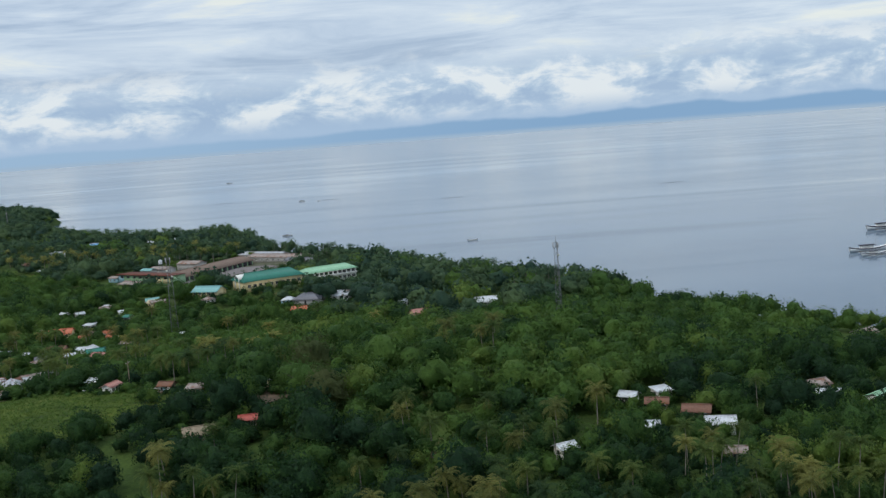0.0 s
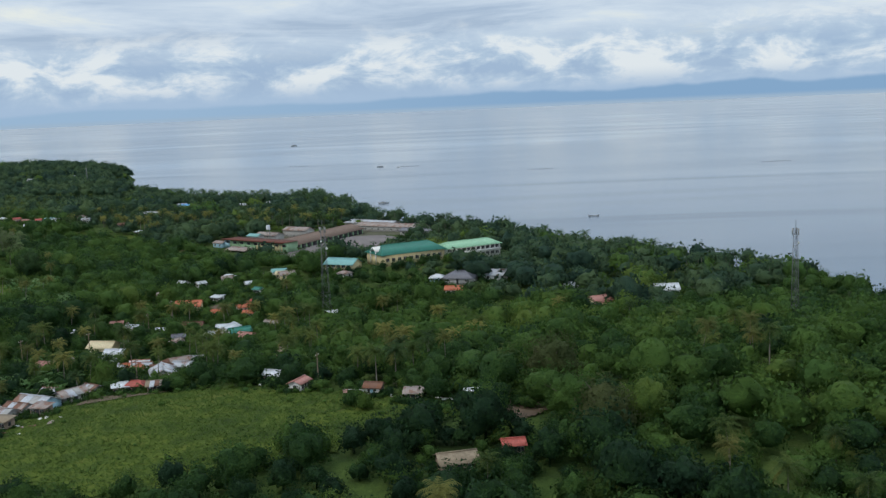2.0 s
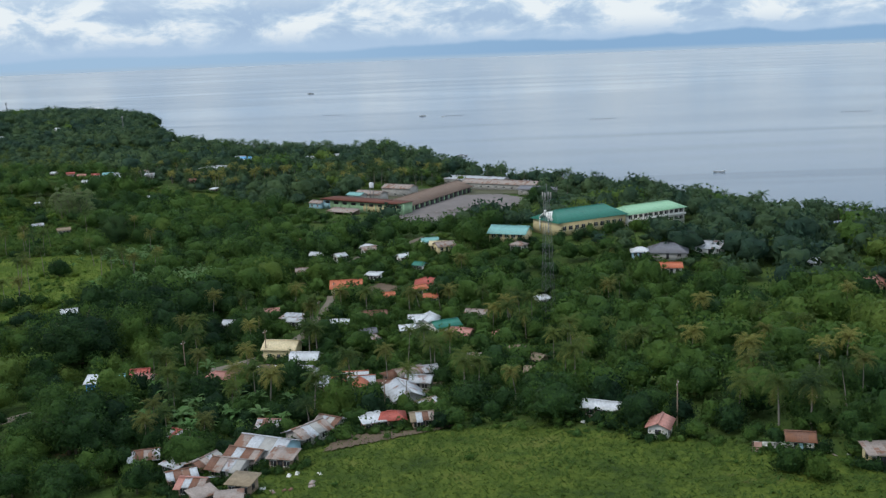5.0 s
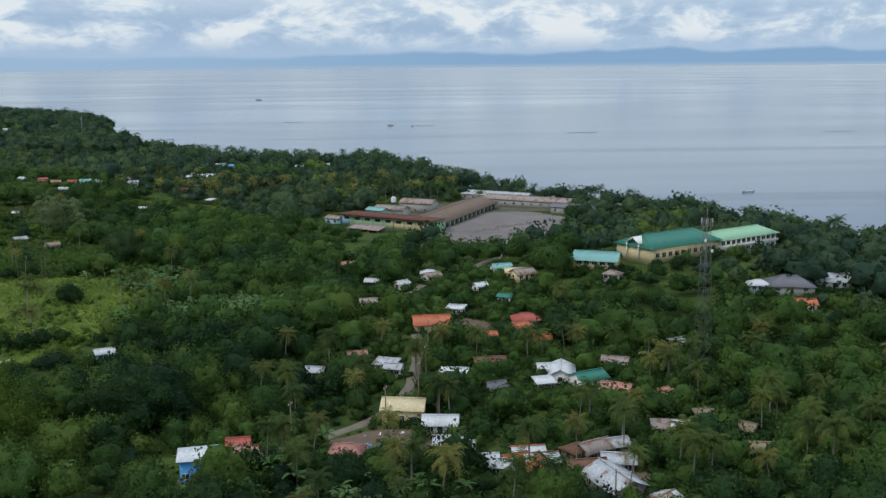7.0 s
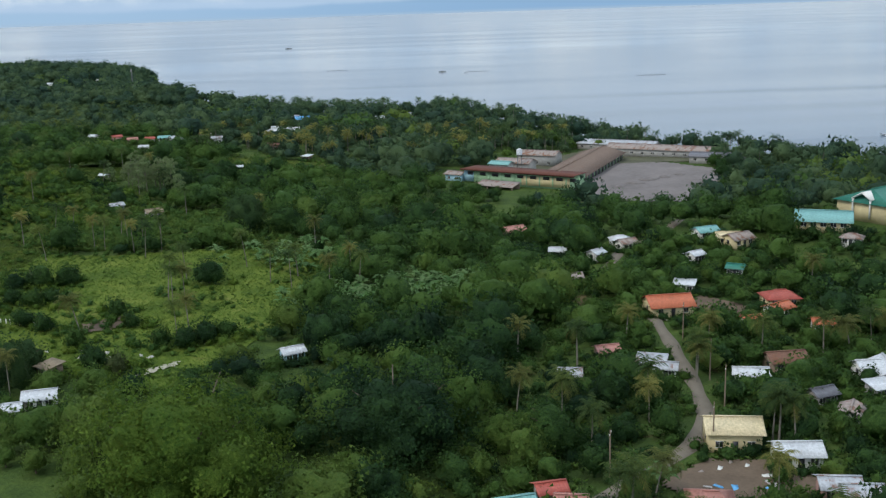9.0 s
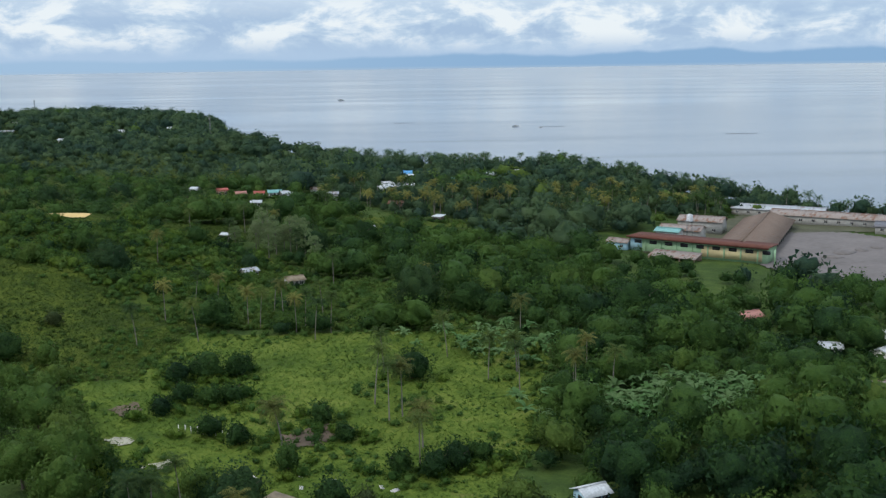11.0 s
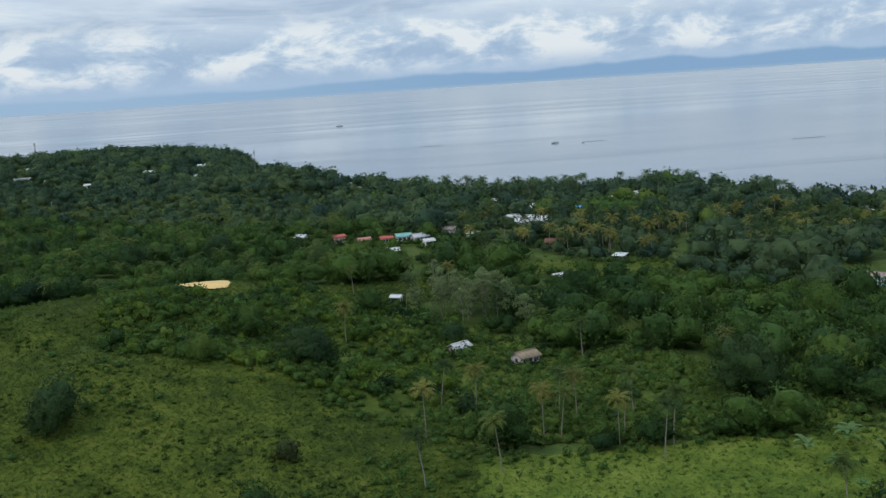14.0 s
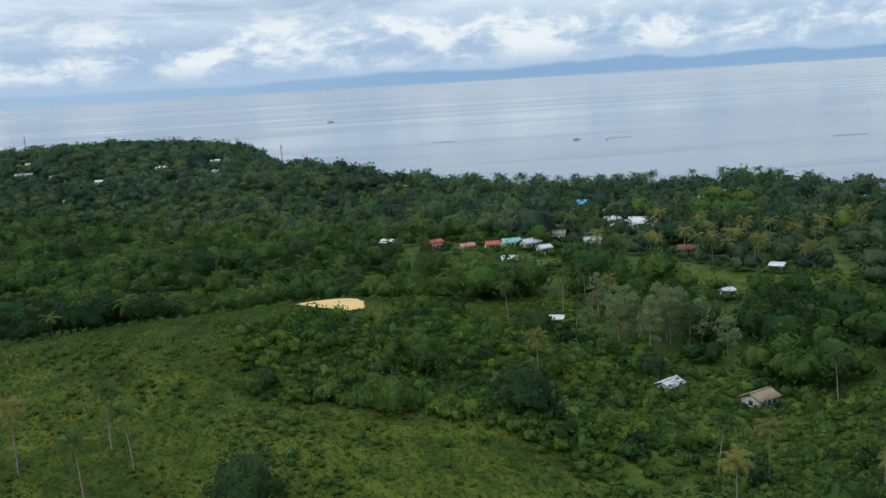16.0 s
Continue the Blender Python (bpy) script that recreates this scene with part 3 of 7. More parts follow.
def canopy(seed, radius, depth, base, bumps, cuts, cards, size, flat=0.0, dent=0.42, core=0.74):
    """A crown in uneven lobes with creases between them: small leaf clumps, loose at the rim, round a dense heart."""
    r = np.random.default_rng(seed)
    k = np.arange(bumps) + 0.5
    up = 1 - 1.45 * k / bumps
    turn = k * 2.39996 + r.uniform(-0.4, 0.4, bumps)
    dirs = unit(np.stack([np.sqrt(1 - up ** 2) * np.cos(turn), np.sqrt(1 - up ** 2) * np.sin(turn), up], -1) + r.normal(0, 0.15, (bumps, 3)))
    tall = r.uniform(0.66, 1.14, bumps)
    squash, lean = r.uniform(0.86, 1.14), r.normal(0, 0.14, 2)
    wide = 2.0 / math.sqrt(bumps) * r.uniform(0.8, 1.15, bumps)

    def shell(d):
        off = np.clip(2 - 2 * d @ dirs.T, 0, None) / wide ** 2
        h = tall * (1 - dent + dent * np.sqrt(np.clip(1 - off, 0, 1)))
        best = h.argmax(1)
        rad = np.maximum(h[np.arange(len(d)), best], 0.5)
        p = d * rad[:, None]
        out = unit(p - dirs[best] * (tall[best] * (1 - dent))[:, None]) * 0.8 + d * 0.35
        return p, out

    def bend(p):
        z = p[:, 2]
        z = np.where(z > 0, np.abs(z) ** (1 - 0.35 * flat), z * 0.8)
        return np.stack([(p[:, 0] * squash + lean[0] * z) * radius, (p[:, 1] / squash + lean[1] * z) * radius, base + depth * (0.43 + 0.53 * z)], -1)

    def facing(n):
        return unit(n / np.array([radius, radius, depth * 0.53]))
    bv, bf = cube_ball(cuts)
    bp, bn = shell(unit(bv + r.normal(0, 0.03, bv.shape)))
    d = r.normal(0, 1, (cards * 2, 3))
    d = unit(d)
    d = d[d[:, 2] > -0.55][:cards]
    cp, cn = shell(d)
    at, face = bend(cp * r.triangular(core, 1.0, 1.18, (len(d), 1))), facing(cn)
    lv, lf = leaves(at, face, size * r.uniform(0.6, 1.4, len(d)), r, 0.65)
    ln = unit(np.repeat(unit(face + r.normal(0, 0.48, face.shape)), 3, axis=0))
    return join([(bend(bp * core), bf, facing(bn)), (lv, lf, ln)])


def stem(seed, height, thick, limbs, radius):
    r = np.random.default_rng(seed)
    lean = r.normal(0, 0.25, 2)
    path = [(0, 0, -0.6), (lean[0] * 0.3, lean[1] * 0.3, height * 0.4), (lean[0], lean[1], height * 0.75), (lean[0] * 1.4, lean[1] * 1.4, height * 1.1)]
    parts = [tube(path, [thick * 1.25, thick, thick * 0.75, thick * 0.35])]
    for i in range(limbs):
        a = i * 2 * math.pi / limbs + r.uniform(-0.4, 0.4)
        reach, z0 = radius * r.uniform(0.45, 0.75), height * r.uniform(0.55, 0.8)
        parts.append(tube([(lean[0] * 0.7, lean[1] * 0.7, z0), (reach * 0.5 * math.cos(a), reach * 0.5 * math.sin(a), z0 + reach * 0.45), (reach * math.cos(a), reach * math.sin(a), z0 + reach * 0.8)], [thick * 0.55, thick * 0.4, thick * 0.15], 4))
    return join(parts)


def palm_crown(seed, height, top, fronds=22, length=4.3):
    """Arching fronds of paired drooping leaflets round the head of a palm; returns green and dry ones."""
    r = np.random.default_rng(seed)
    green, dry = [], []
    for i in range(fronds):
        a = i * 2.399 + r.uniform(-0.2, 0.2)
        old = i / fronds
        lift = 1.3 - 1.75 * old + r.uniform(-0.15, 0.15)
        ln = length * r.uniform(0.85, 1.1)
        side, out = np.array([-math.sin(a), math.cos(a), 0]), np.array([math.cos(a), math.sin(a), 0])
        pts, ang = [np.array([top[0], top[1], height])], lift
        for s in range(12):
            pts.append(pts[-1] + (out * math.cos(ang) + np.array([0, 0, math.sin(ang)])) * ln / 12)
            ang -= 0.075 + 0.0155 * s
        v, f = [], []
        for s in range(12):
            p, q = pts[s], pts[s + 1]
            wide = ln * 0.2 * math.sin(math.pi * (0.18 + 0.72 * s / 11))
            for sign in (-1, 1):
                tip = q + side * sign * wide + (q - p) * 0.8 - np.array([0, 0, wide * r.uniform(0.3, 0.8)])
                o = len(v)
                v += [p, p + (q - p) * 0.72, tip, tip - (q - p) * 0.25]
                f.append([o, o + 1, o + 2, o + 3])
        (dry if old > 0.75 and r.random() < 0.4 else green).append((np.array(v), np.array(f)))
    return join(green), join(dry) if dry else None


def palm_stem(seed, height):
    r = np.random.default_rng(seed)
    bx, by = r.normal(0, height * 0.06, 2)
    path = [(0, 0, -0.6), (bx * 0.15, by * 0.15, height * 0.25), (bx * 0.5, by * 0.5, height * 0.6), (bx, by, height)]
    return tube(path, [0.24, 0.17, 0.14, 0.12], 6), (bx, by)


def banana(seed, blades=9):
    r = np.random.default_rng(seed)
    parts = []
    for i in range(blades):
        a, ang, ln = i * 2.4 + r.uniform(-0.3, 0.3), r.uniform(0.7, 1.35), r.uniform(1.8, 2.6)
        side, out = np.array([-math.sin(a), math.cos(a), 0]), np.array([math.cos(a), math.sin(a), 0])
        p = np.array([0, 0, r.uniform(1.2, 2.0)])
        v, f = [], []
        for s, w in enumerate((0.08, 0.3, 0.34, 0.26, 0.06)):
            v += [p + side * w + np.array([0, 0, 0.08]), p - side * w + np.array([0, 0, 0.08])]
            p = p + (out * math.cos(ang) + np.array([0, 0, math.sin(ang)])) * ln / 4
            ang -= 0.5
        for s in range(4):
            f.append([s * 2, s * 2 + 1, s * 2 + 3, s * 2 + 2])
        parts.append((np.array(v), np.array(f)))
    return join(parts)


def part(name, mesh, parent, label=""):
    ob = new(name, mesh)
    ob.parent = parent
    if label:
        ob["label"] = label
    return ob


def tree_thing(name, label, category, group, pieces):
    """A plant: an Empty at its foot with its parts."""
    root = tagged(new(name), label, category, group)
    for pname, shape, mat in pieces:
        part(pname, mesh_of(pname, *shape[:2], [mat], smooth=True, normals=shape[2] if len(shape) > 2 else None), root)
    return root


def placed(template, xs_, ys_, turns, scales, tall=None, sink=0.0):
    """One set of corners and faces with the template set down at every place."""
    v, f = template[:2]
    n = len(xs_)
    c, s = np.cos(turns), np.sin(turns)
    tall = scales if tall is None else tall
    z = land(xs_, ys_) - sink
    vx = v[None, :, 0] * scales[:, None]
    vy = v[None, :, 1] * scales[:, None]
    out = np.stack([xs_[:, None] + vx * c[:, None] - vy * s[:, None], ys_[:, None] + vx * s[:, None] + vy * c[:, None], z[:, None] + v[None, :, 2] * tall[:, None]], -1)
    faces = (f[None] + (np.arange(n) * len(v))[:, None, None]).reshape(-1, 4)
    if len(template) < 3:
        return out.reshape(-1, 3), faces
    m = template[2]
    nx, ny = m[None, :, 0] * c[:, None] - m[None, :, 1] * s[:, None], m[None, :, 0] * s[:, None] + m[None, :, 1] * c[:, None]
    return out.reshape(-1, 3), faces, np.stack([nx, ny, np.broadcast_to(m[None, :, 2], nx.shape)], -1).reshape(-1, 3)


def stuff(name, templates, x, y, scale, mat, label, category, sink=0.0, vary=0.3):
    """Growth that nobody could count, in one mesh."""
    pick = rng.integers(0, len(templates), len(x))
    parts, tones = [], []
    for i, t in enumerate(templates):
        m = pick == i
        if m.any():
            parts.append(placed(t, x[m], y[m], rng.uniform(0, 6.28, m.sum()), scale[m], scale[m] * rng.uniform(0.85, 1.2, m.sum()), sink))
            tones.append(np.repeat(np.clip(rng.normal(0, vary, m.sum()), -0.55, 0.6), len(t[1])))
    shape = join(parts)
    me = mesh_of(name, *shape[:2], [mat], smooth=True, normals=shape[2] if len(shape) > 2 else None)
    me.attributes.new("tone", "FLOAT", "FACE").data.foreach_set("value", np.concatenate(tones).astype(np.float32))
    return tagged(new(name, me), label, category, kind="stuff")


def path_y(x):
    return np.interp(x, [-402, 0], [416, 0])


def ahead(x, y):
    """Rough distance beyond the line of flight."""
    gap = np.where(x < -402, (-402 - x) * 1.0, np.where(x > 0, x * 1.0, 0.0))
    return y - path_y(x) - np.where((x < -402) | (x > 0), gap * 0.9, 0)


def scatter(x0, x1, y0, y1, step, r):
    gx, gy = np.meshgrid(np.arange(x0, x1, step), np.arange(y0, y1, step))
    gx = gx + r.uniform(-0.45, 0.45, gx.shape) * step
    gy = gy + r.uniform(-0.45, 0.45, gy.shape) * step
    return gx.ravel(), gy.ravel()


PLOTS = []  # x, y, half width: where a house stands


def open_ground(x, y, margin=0.0):
    bare = np.zeros(x.shape, bool)
    for poly in (MEADOW, PASTURE, HILLSIDE, SCRUBLAND, GLADE, YARD_ROOM, SCHOOL_ROOM, *PLOT_EARTH):
        bare |= inside(poly, x, y)
    for (x0, y0), (x1, y1) in list(zip(ROAD, ROAD[1:])) + list(zip(PATH, PATH[1:])):
        t = np.clip(((x - x0) * (x1 - x0) + (y - y0) * (y1 - y0)) / ((x1 - x0) ** 2 + (y1 - y0) ** 2), 0, 1)
        bare |= np.hypot(x - x0 - t * (x1 - x0), y - y0 - t * (y1 - y0)) < 2.5
    for hx, hy, hw in PLOTS:
        bare |= np.hypot(x - hx, y - hy) < hw + 1.3 + margin
    return bare


def before_house(x, y):
    """The camera's side of each house, where only low growth stands."""
    low = np.zeros(x.shape, bool)
    for hx, hy, hw in PLOTS:
        low |= (np.abs(x - hx) < hw + 2.0) & (y < hy + 1) & (y > hy - hw - 8)
    return low


def height_limit(x, y):
    """How tall growth gets: kept down on the camera's side of houses, road, glade and meadow."""
    top = np.full(x.shape, 40.0)
    for hx, hy, hw in PLOTS:
        far = hy - path_y(hx) > 280
        # slopes follow the camera's line of sight over the trees to the roofs
        low, slope, reach = (2.0, 0.09, 30) if far else (2.3, 0.32, 24)
        front = (np.abs(x - hx) < hw + (2.5 if far else 2.0)) & (y < hy + 0.6 * hw) & (y > hy - hw - reach)
        top = np.where(front, np.minimum(top, low + slope * np.clip(hy - hw - y, 0.5, None)), top)
    steps = np.linspace(0, len(ROAD) - 1, 45)
    for rx, ry in zip(np.interp(steps, range(len(ROAD)), [p[0] for p in ROAD]), np.interp(steps, range(len(ROAD)), [p[1] for p in ROAD])):
        front = (np.abs(x - rx) < 4.0) & (y < ry + 2) & (y > ry - 16)
        top = np.where(front, np.minimum(top, 1.6 + 0.5 * np.clip(ry - y, 0.5, None)), top)
    # strips on the camera's side of the glade and meadow, low so these show
    glade = ((x > -335) & (x < -240) & (y > 652) & (y < 692)) | ((x > -215) & (x < -62) & (y > 190) & (y < 246))
    return np.where(glade, np.minimum(top, 4.6), top)


# ---- buildings ----
def slab(pts, thick):
    """A sheet through four corners with thickness downwards."""
    p = np.array(pts, float)
    n = np.cross(p[1] - p[0], p[3] - p[0])
    n = n / np.linalg.norm(n) * thick
    if n[2] < 0:
        n = -n
    v = np.concatenate([p, p - n])
    return v, np.array([[0, 1, 2, 3], [7, 6, 5, 4], [0, 4, 5, 1], [1, 5, 6, 2], [2, 6, 7, 3], [3, 7, 4, 0]])


def block(x0, x1, y0, y1, z0, z1):
    v = np.array([(x, y, z) for z in (z0, z1) for x, y in ((x0, y0), (x1, y0), (x1, y1), (x0, y1))], float)
    return v, np.array([[3, 2, 1, 0], [4, 5, 6, 7], [0, 1, 5, 4], [1, 2, 6, 5], [2, 3, 7, 6], [3, 0, 4, 7]])


def ribbed(a, b, c, d, thick=0.06, pitch=0.45):
    """A roof slope from eaves a-b to ridge d-c, in standing ribs."""
    a, b, c, d = (np.array(p, float) for p in (a, b, c, d))
    n = np.cross(b - a, d - a)
    n = n / np.linalg.norm(n)
    if n[2] < 0:
        n = -n
    count = max(4, min(60, int(np.linalg.norm(b - a) / pitch))) * 2
    v = []
    for i in range(count + 1):
        t = i / count
        up = n * (0.05 if i % 2 else 0.0)
        v += [a + (b - a) * t + up, d + (c - d) * t + up, a + (b - a) * t - n * thick, d + (c - d) * t - n * thick]
    f = []
    for i in range(count):
        o = i * 4
        f += [[o, o + 4, o + 5, o + 1], [o + 2, o + 3, o + 7, o + 6], [o, o + 2, o + 6, o + 4], [o + 1, o + 5, o + 7, o + 3]]
    f += [[0, 1, 3, 2], [count * 4, count * 4 + 2, count * 4 + 3, count * 4 + 1]]
    return np.array(v), np.array(f)


def piece(name, shape, mat, parent, label=""):
    return part(name, mesh_of(name, shape[0], shape[1], [mat]), parent, label)


def gable_walls(l, w, h, rh):
    """Four joined walls with thickness, the ends rising to the ridge."""
    top = [h, h, h + rh * 0.93, h, h, h + rh * 0.93]
    rings = []
    for inset in (0.0, 0.15):
        a, b = l / 2 - inset, w / 2 - inset
        plan = [(-a, -b), (a, -b), (a, 0), (a, b), (-a, b), (-a, 0)]
        rings += [[(x, y, -1.2) for x, y in plan], [(x, y, z) for (x, y), z in zip(plan, top)]]
    v, f = np.array(rings).reshape(-1, 3), []
    for i in range(6):
        j = (i + 1) % 6
        f += [[i, j, 6 + j, 6 + i], [12 + j, 12 + i, 18 + i, 18 + j], [6 + i, 6 + j, 18 + j, 18 + i], [j, i, 12 + i, 12 + j]]
    return v, np.array(f)


def house(x, y, turn, l, w, roof, wall, form="gable", h=2.4, label="", roof2=None):
    """A small dwelling: walls, roof sheets, ridge cap, door and windows."""
    root = tagged(new("house"), label or "small village house among trees", "house", "village houses")
    root.matrix_basis = pose(x, y, ground_at(x, y), 0, 0, turn or (x * 7.3 + y * 3.1) % 76 - 38)
    PLOTS.append((x, y, max(l, w) / 2))
    e, rh = 0.55, w * 0.24
    z0, zr = h - 0.12, h + rh
    second = roof2 or roof
    patched = 265 < y < 325 and -205 < x < -135 and form == "gable"
    if form == "shed":
        piece("wall", gable_walls(l, w, h - 0.1, 0), wall, root)
        piece("roof_sheet", ribbed((-l / 2 - e, -w / 2 - e, h), (l / 2 + e, -w / 2 - e, h), (l / 2 + e, w / 2 + e, h + w * 0.14), (-l / 2 - e, w / 2 + e, h + w * 0.14)), roof, root)
    elif form == "hip":
        piece("wall", gable_walls(l, w, h, 0), wall, root)
        k = max(0.4, l / 2 - w * 0.42)
        piece("roof_sheet", ribbed((-l / 2 - e, -w / 2 - e, z0), (l / 2 + e, -w / 2 - e, z0), (k, 0, zr), (-k, 0, zr)), roof, root)
        piece("roof_sheet", ribbed((l / 2 + e, w / 2 + e, z0), (-l / 2 - e, w / 2 + e, z0), (-k, 0, zr), (k, 0, zr)), roof, root)
        piece("roof_end", ribbed((l / 2 + e, -w / 2 - e, z0), (l / 2 + e, w / 2 + e, z0), (k + 0.02, 0.05, zr), (k + 0.02, -0.05, zr)), roof, root)
        piece("roof_end", ribbed((-l / 2 - e, w / 2 + e, z0), (-l / 2 - e, -w / 2 - e, z0), (-k - 0.02, -0.05, zr), (-k - 0.02, 0.05, zr)), roof, root)
        piece("ridge_cap", block(-k - 0.2, k + 0.2, -0.18, 0.18, zr - 0.02, zr + 0.09), roof, root)
    else:
        piece("wall", gable_walls(l, w, h, rh), wall, root)
        if patched:  # odd sheets side by side, some lapped over others
            for side in (-1, 1):
                edges = [-l / 2 - e + (l + 2 * e) * k / 4 for k in range(5)]
                for k in range(4):
                    mat = (roof, ZINC, RUST, OLD_TIN, ZINC, GREY_WALL)[int(abs(x * 3 + y * 5 + k * 7 + side * 2)) % 6]
                    lap, low = 0.03 * (k % 2), 0.25 * ((k + int(abs(x))) % 3)
                    piece("roof_sheet", ribbed((edges[k], side * (w / 2 + e + low), z0 + lap - low * 0.3), (edges[k + 1], side * (w / 2 + e + low), z0 + lap - low * 0.3), (edges[k + 1], side * 0.02, zr + lap), (edges[k], side * 0.02, zr + lap)), mat, root)
        else:
            piece("roof_sheet", ribbed((-l / 2 - e, -w / 2 - e, z0), (l / 2 + e, -w / 2 - e, z0), (l / 2 + e, 0, zr), (-l / 2 - e, 0, zr)), roof, root)
            piece("roof_sheet", ribbed((l / 2 + e, w / 2 + e, z0), (-l / 2 - e, w / 2 + e, z0), (-l / 2 - e, 0, zr), (l / 2 + e, 0, zr)), second, root)
        piece("ridge_cap", block(-l / 2 - e, l / 2 + e, -0.2, 0.2, zr - 0.02, zr + 0.09), second, root)
    piece("door", block(-0.45, 0.45, -w / 2 - 0.04, -w / 2 + 0.03, 0, 2.0), DARK, root)
    for wx in (-l * 0.3, l * 0.3):
        win = piece("window", block(wx - 0.55, wx + 0.55, -w / 2 - 0.03, -w / 2 + 0.03, 0.95, 1.95), DARK, root)
        piece("frame", join([block(wx - 0.66, wx + 0.66, -w / 2 - 0.07, -w / 2, 1.95, 2.06), block(wx - 0.66, wx + 0.66, -w / 2 - 0.09, -w / 2, 0.84, 0.95), block(wx - 0.04, wx + 0.04, -w / 2 - 0.06, -w / 2 - 0.03, 0.95, 1.95)]), WHITE_WALL, win)
    for side in (-1, 1):
        piece("window", block(side * l / 2 - 0.03, side * l / 2 + 0.03, -0.5, 0.5, 0.95, 1.95), DARK, root)
    return root


house(-173.7, 454.9, 5, 9.8, 7.8, ORANGE_TIN, CREAM_WALL, "gable", label="low house with a bright orange metal roof")
house(-146.9, 456.6, 0, 7.4, 5.9, RED_TIN, CREAM_WALL, "hip", label="house with a red hipped roof and cream walls")
house(-158.9, 440.9, 10, 3.8, 3.6, ORANGE_TIN, WHITE_WALL, "gable", label="small house with an orange roof under palms")
house(-144.9, 436.4, -8, 4.0, 3.6, ORANGE_TIN, WHITE_WALL, "gable", label="house with an orange-red metal roof")
house(-165.9, 469.5, 0, 4.5, 3.6, WHITE_TIN, WHITE_WALL, "shed", label="flat white-roofed block behind an orange roof")
house(-169.3, 408.6, 0, 4.9, 3.9, WHITE_TIN, WHITE_WALL, "gable", label="white-roofed house near the road")
house(-160.9, 414.9, 4, 6.9, 5.5, RUST, WOOD_WALL, "gable", label="long low house with a rusty orange roof")
house(-145.1, 405.3, 80, 8.4, 6.0, WHITE_TIN, WHITE_WALL, "gable", label="house with a bright white gabled roof")
house(-139.8, 399.0, 0, 7.0, 5.6, GREEN_TIN, WHITE_WALL, "gable", label="house with a bright green metal roof")
house(-150.0, 397.9, 10, 3.8, 3.6, WHITE_TIN, GREY_WALL, "shed", label="small white lean-to beside a house")
house(-130.8, 411.9, 0, 5.7, 4.6, OLD_TIN, CREAM_WALL, "gable", label="old house with a weathered brown roof")
house(-135.2, 389.8, -25, 5.9, 4.7, PINK_TIN, WOOD_WALL, "gable", label="house with a patched red and white roof")
house(-181.8, 381.5, -8, 8.3, 6.6, CREAM_TIN, CREAM_WALL, "gable", label="cream two-storey house with a cream roof beside the road", h=3.3)
house(-174.5, 372.9, -5, 6.5, 5.2, WHITE_TIN, WHITE_WALL, "gable", label="house with a broad white metal roof")
house(-173.4, 360.2, -8, 5.1, 4.1, ZINC, PINK_WALL, "gable", label="grey-roofed house with faded pink walls")
house(-192.4, 357.4, -10, 5.7, 4.5, PINK_TIN, PINK_WALL, "hip", label="house with a faded red hipped roof")
house(-167.4, 349.3, 5, 3.8, 3.6, WHITE_TIN, GREY_WALL, "gable", label="small house with a clean white tin roof")
house(-162.1, 349.0, 20, 3.8, 3.6, ORANGE_TIN, WHITE_WALL, "gable", label="small house with a red-orange roof")
house(-159.5, 352.2, 5, 5.3, 4.3, WHITE_TIN, WHITE_WALL, "gable", label="house with an orange and white metal roof", roof2=ORANGE_TIN)
house(-158.3, 344.6, 85, 5.2, 3.8, ORANGE_TIN, WHITE_WALL, "gable", label="house with a vivid orange metal roof")
house(-150.4, 352.8, 0, 4.5, 3.6, RUST, WOOD_WALL, "hip", label="brown house with a rusted roof")
house(-150.3, 344.2, 6, 6.1, 3.6, RUST, WOOD_WALL, "gable", label="long low house with a rusted tin roof")
house(-143.4, 354.8, 0, 5.0, 4.0, ZINC, GREY_WALL, "gable", label="house with a grey tin roof")
house(-144.3, 345.8, -10, 5.3, 4.2, ZINC, GREY_WALL, "gable", label="house with a pale grey corrugated roof")
house(-147.1, 335.3, -70, 9.5, 6.8, ZINC, GREY_WALL, "gable", label="large house with a broad grey zinc roof")
house(-129.7, 363.7, 0, 7.7, 3.6, OLD_TIN, WOOD_WALL, "shed", label="long narrow shed with a pale roof")
house(-121.2, 370.7, 0, 3.8, 3.6, THATCH, WOOD_WALL, "hip", label="hut with a brown thatched roof")
house(-161.0, 396.9, 0, 4.0, 3.6, GREY_TIN, GREY_WALL, "gable", label="house with a dark grey roof")
house(-184.0, 415.3, 0, 3.8, 3.6, ZINC, WHITE_WALL, "gable", label="white house by the road")
house(-125.2, 386.5, 0, 3.8, 3.6, PINK_TIN, WOOD_WALL, "hip", label="hut with a pinkish brown roof")
house(-159.7, 387.6, 60, 4.8, 3.4, OLD_TIN, GREY_WALL, "gable", label="grey shack with a weathered roof")
house(-172.4, 515.7, 0, 5.4, 4.3, WHITE_TIN, WHITE_WALL, "hip", label="small white pavilion-roofed house")
house(-181.8, 502.5, 40, 3.8, 3.6, WHITE_TIN, WHITE_WALL, "gable", label="small white gabled house")
house(-148.1, 513.5, 0, 6.1, 4.9, TEAL_TIN, WHITE_WALL, "gable", label="house with a teal metal roof")
house(-142.3, 502.4, 0, 6.9, 5.6, OLD_TIN, CREAM_WALL, "gable", label="house with a beige weathered roof")
house(-150.2, 478.9, 0, 3.8, 3.6, GREEN_TIN, WHITE_WALL, "gable", label="small house with a green roof")
house(-114.6, 492.3, 0, 5.1, 4.1, OLD_TIN, WHITE_WALL, "hip", label="house with a beige hipped roof")
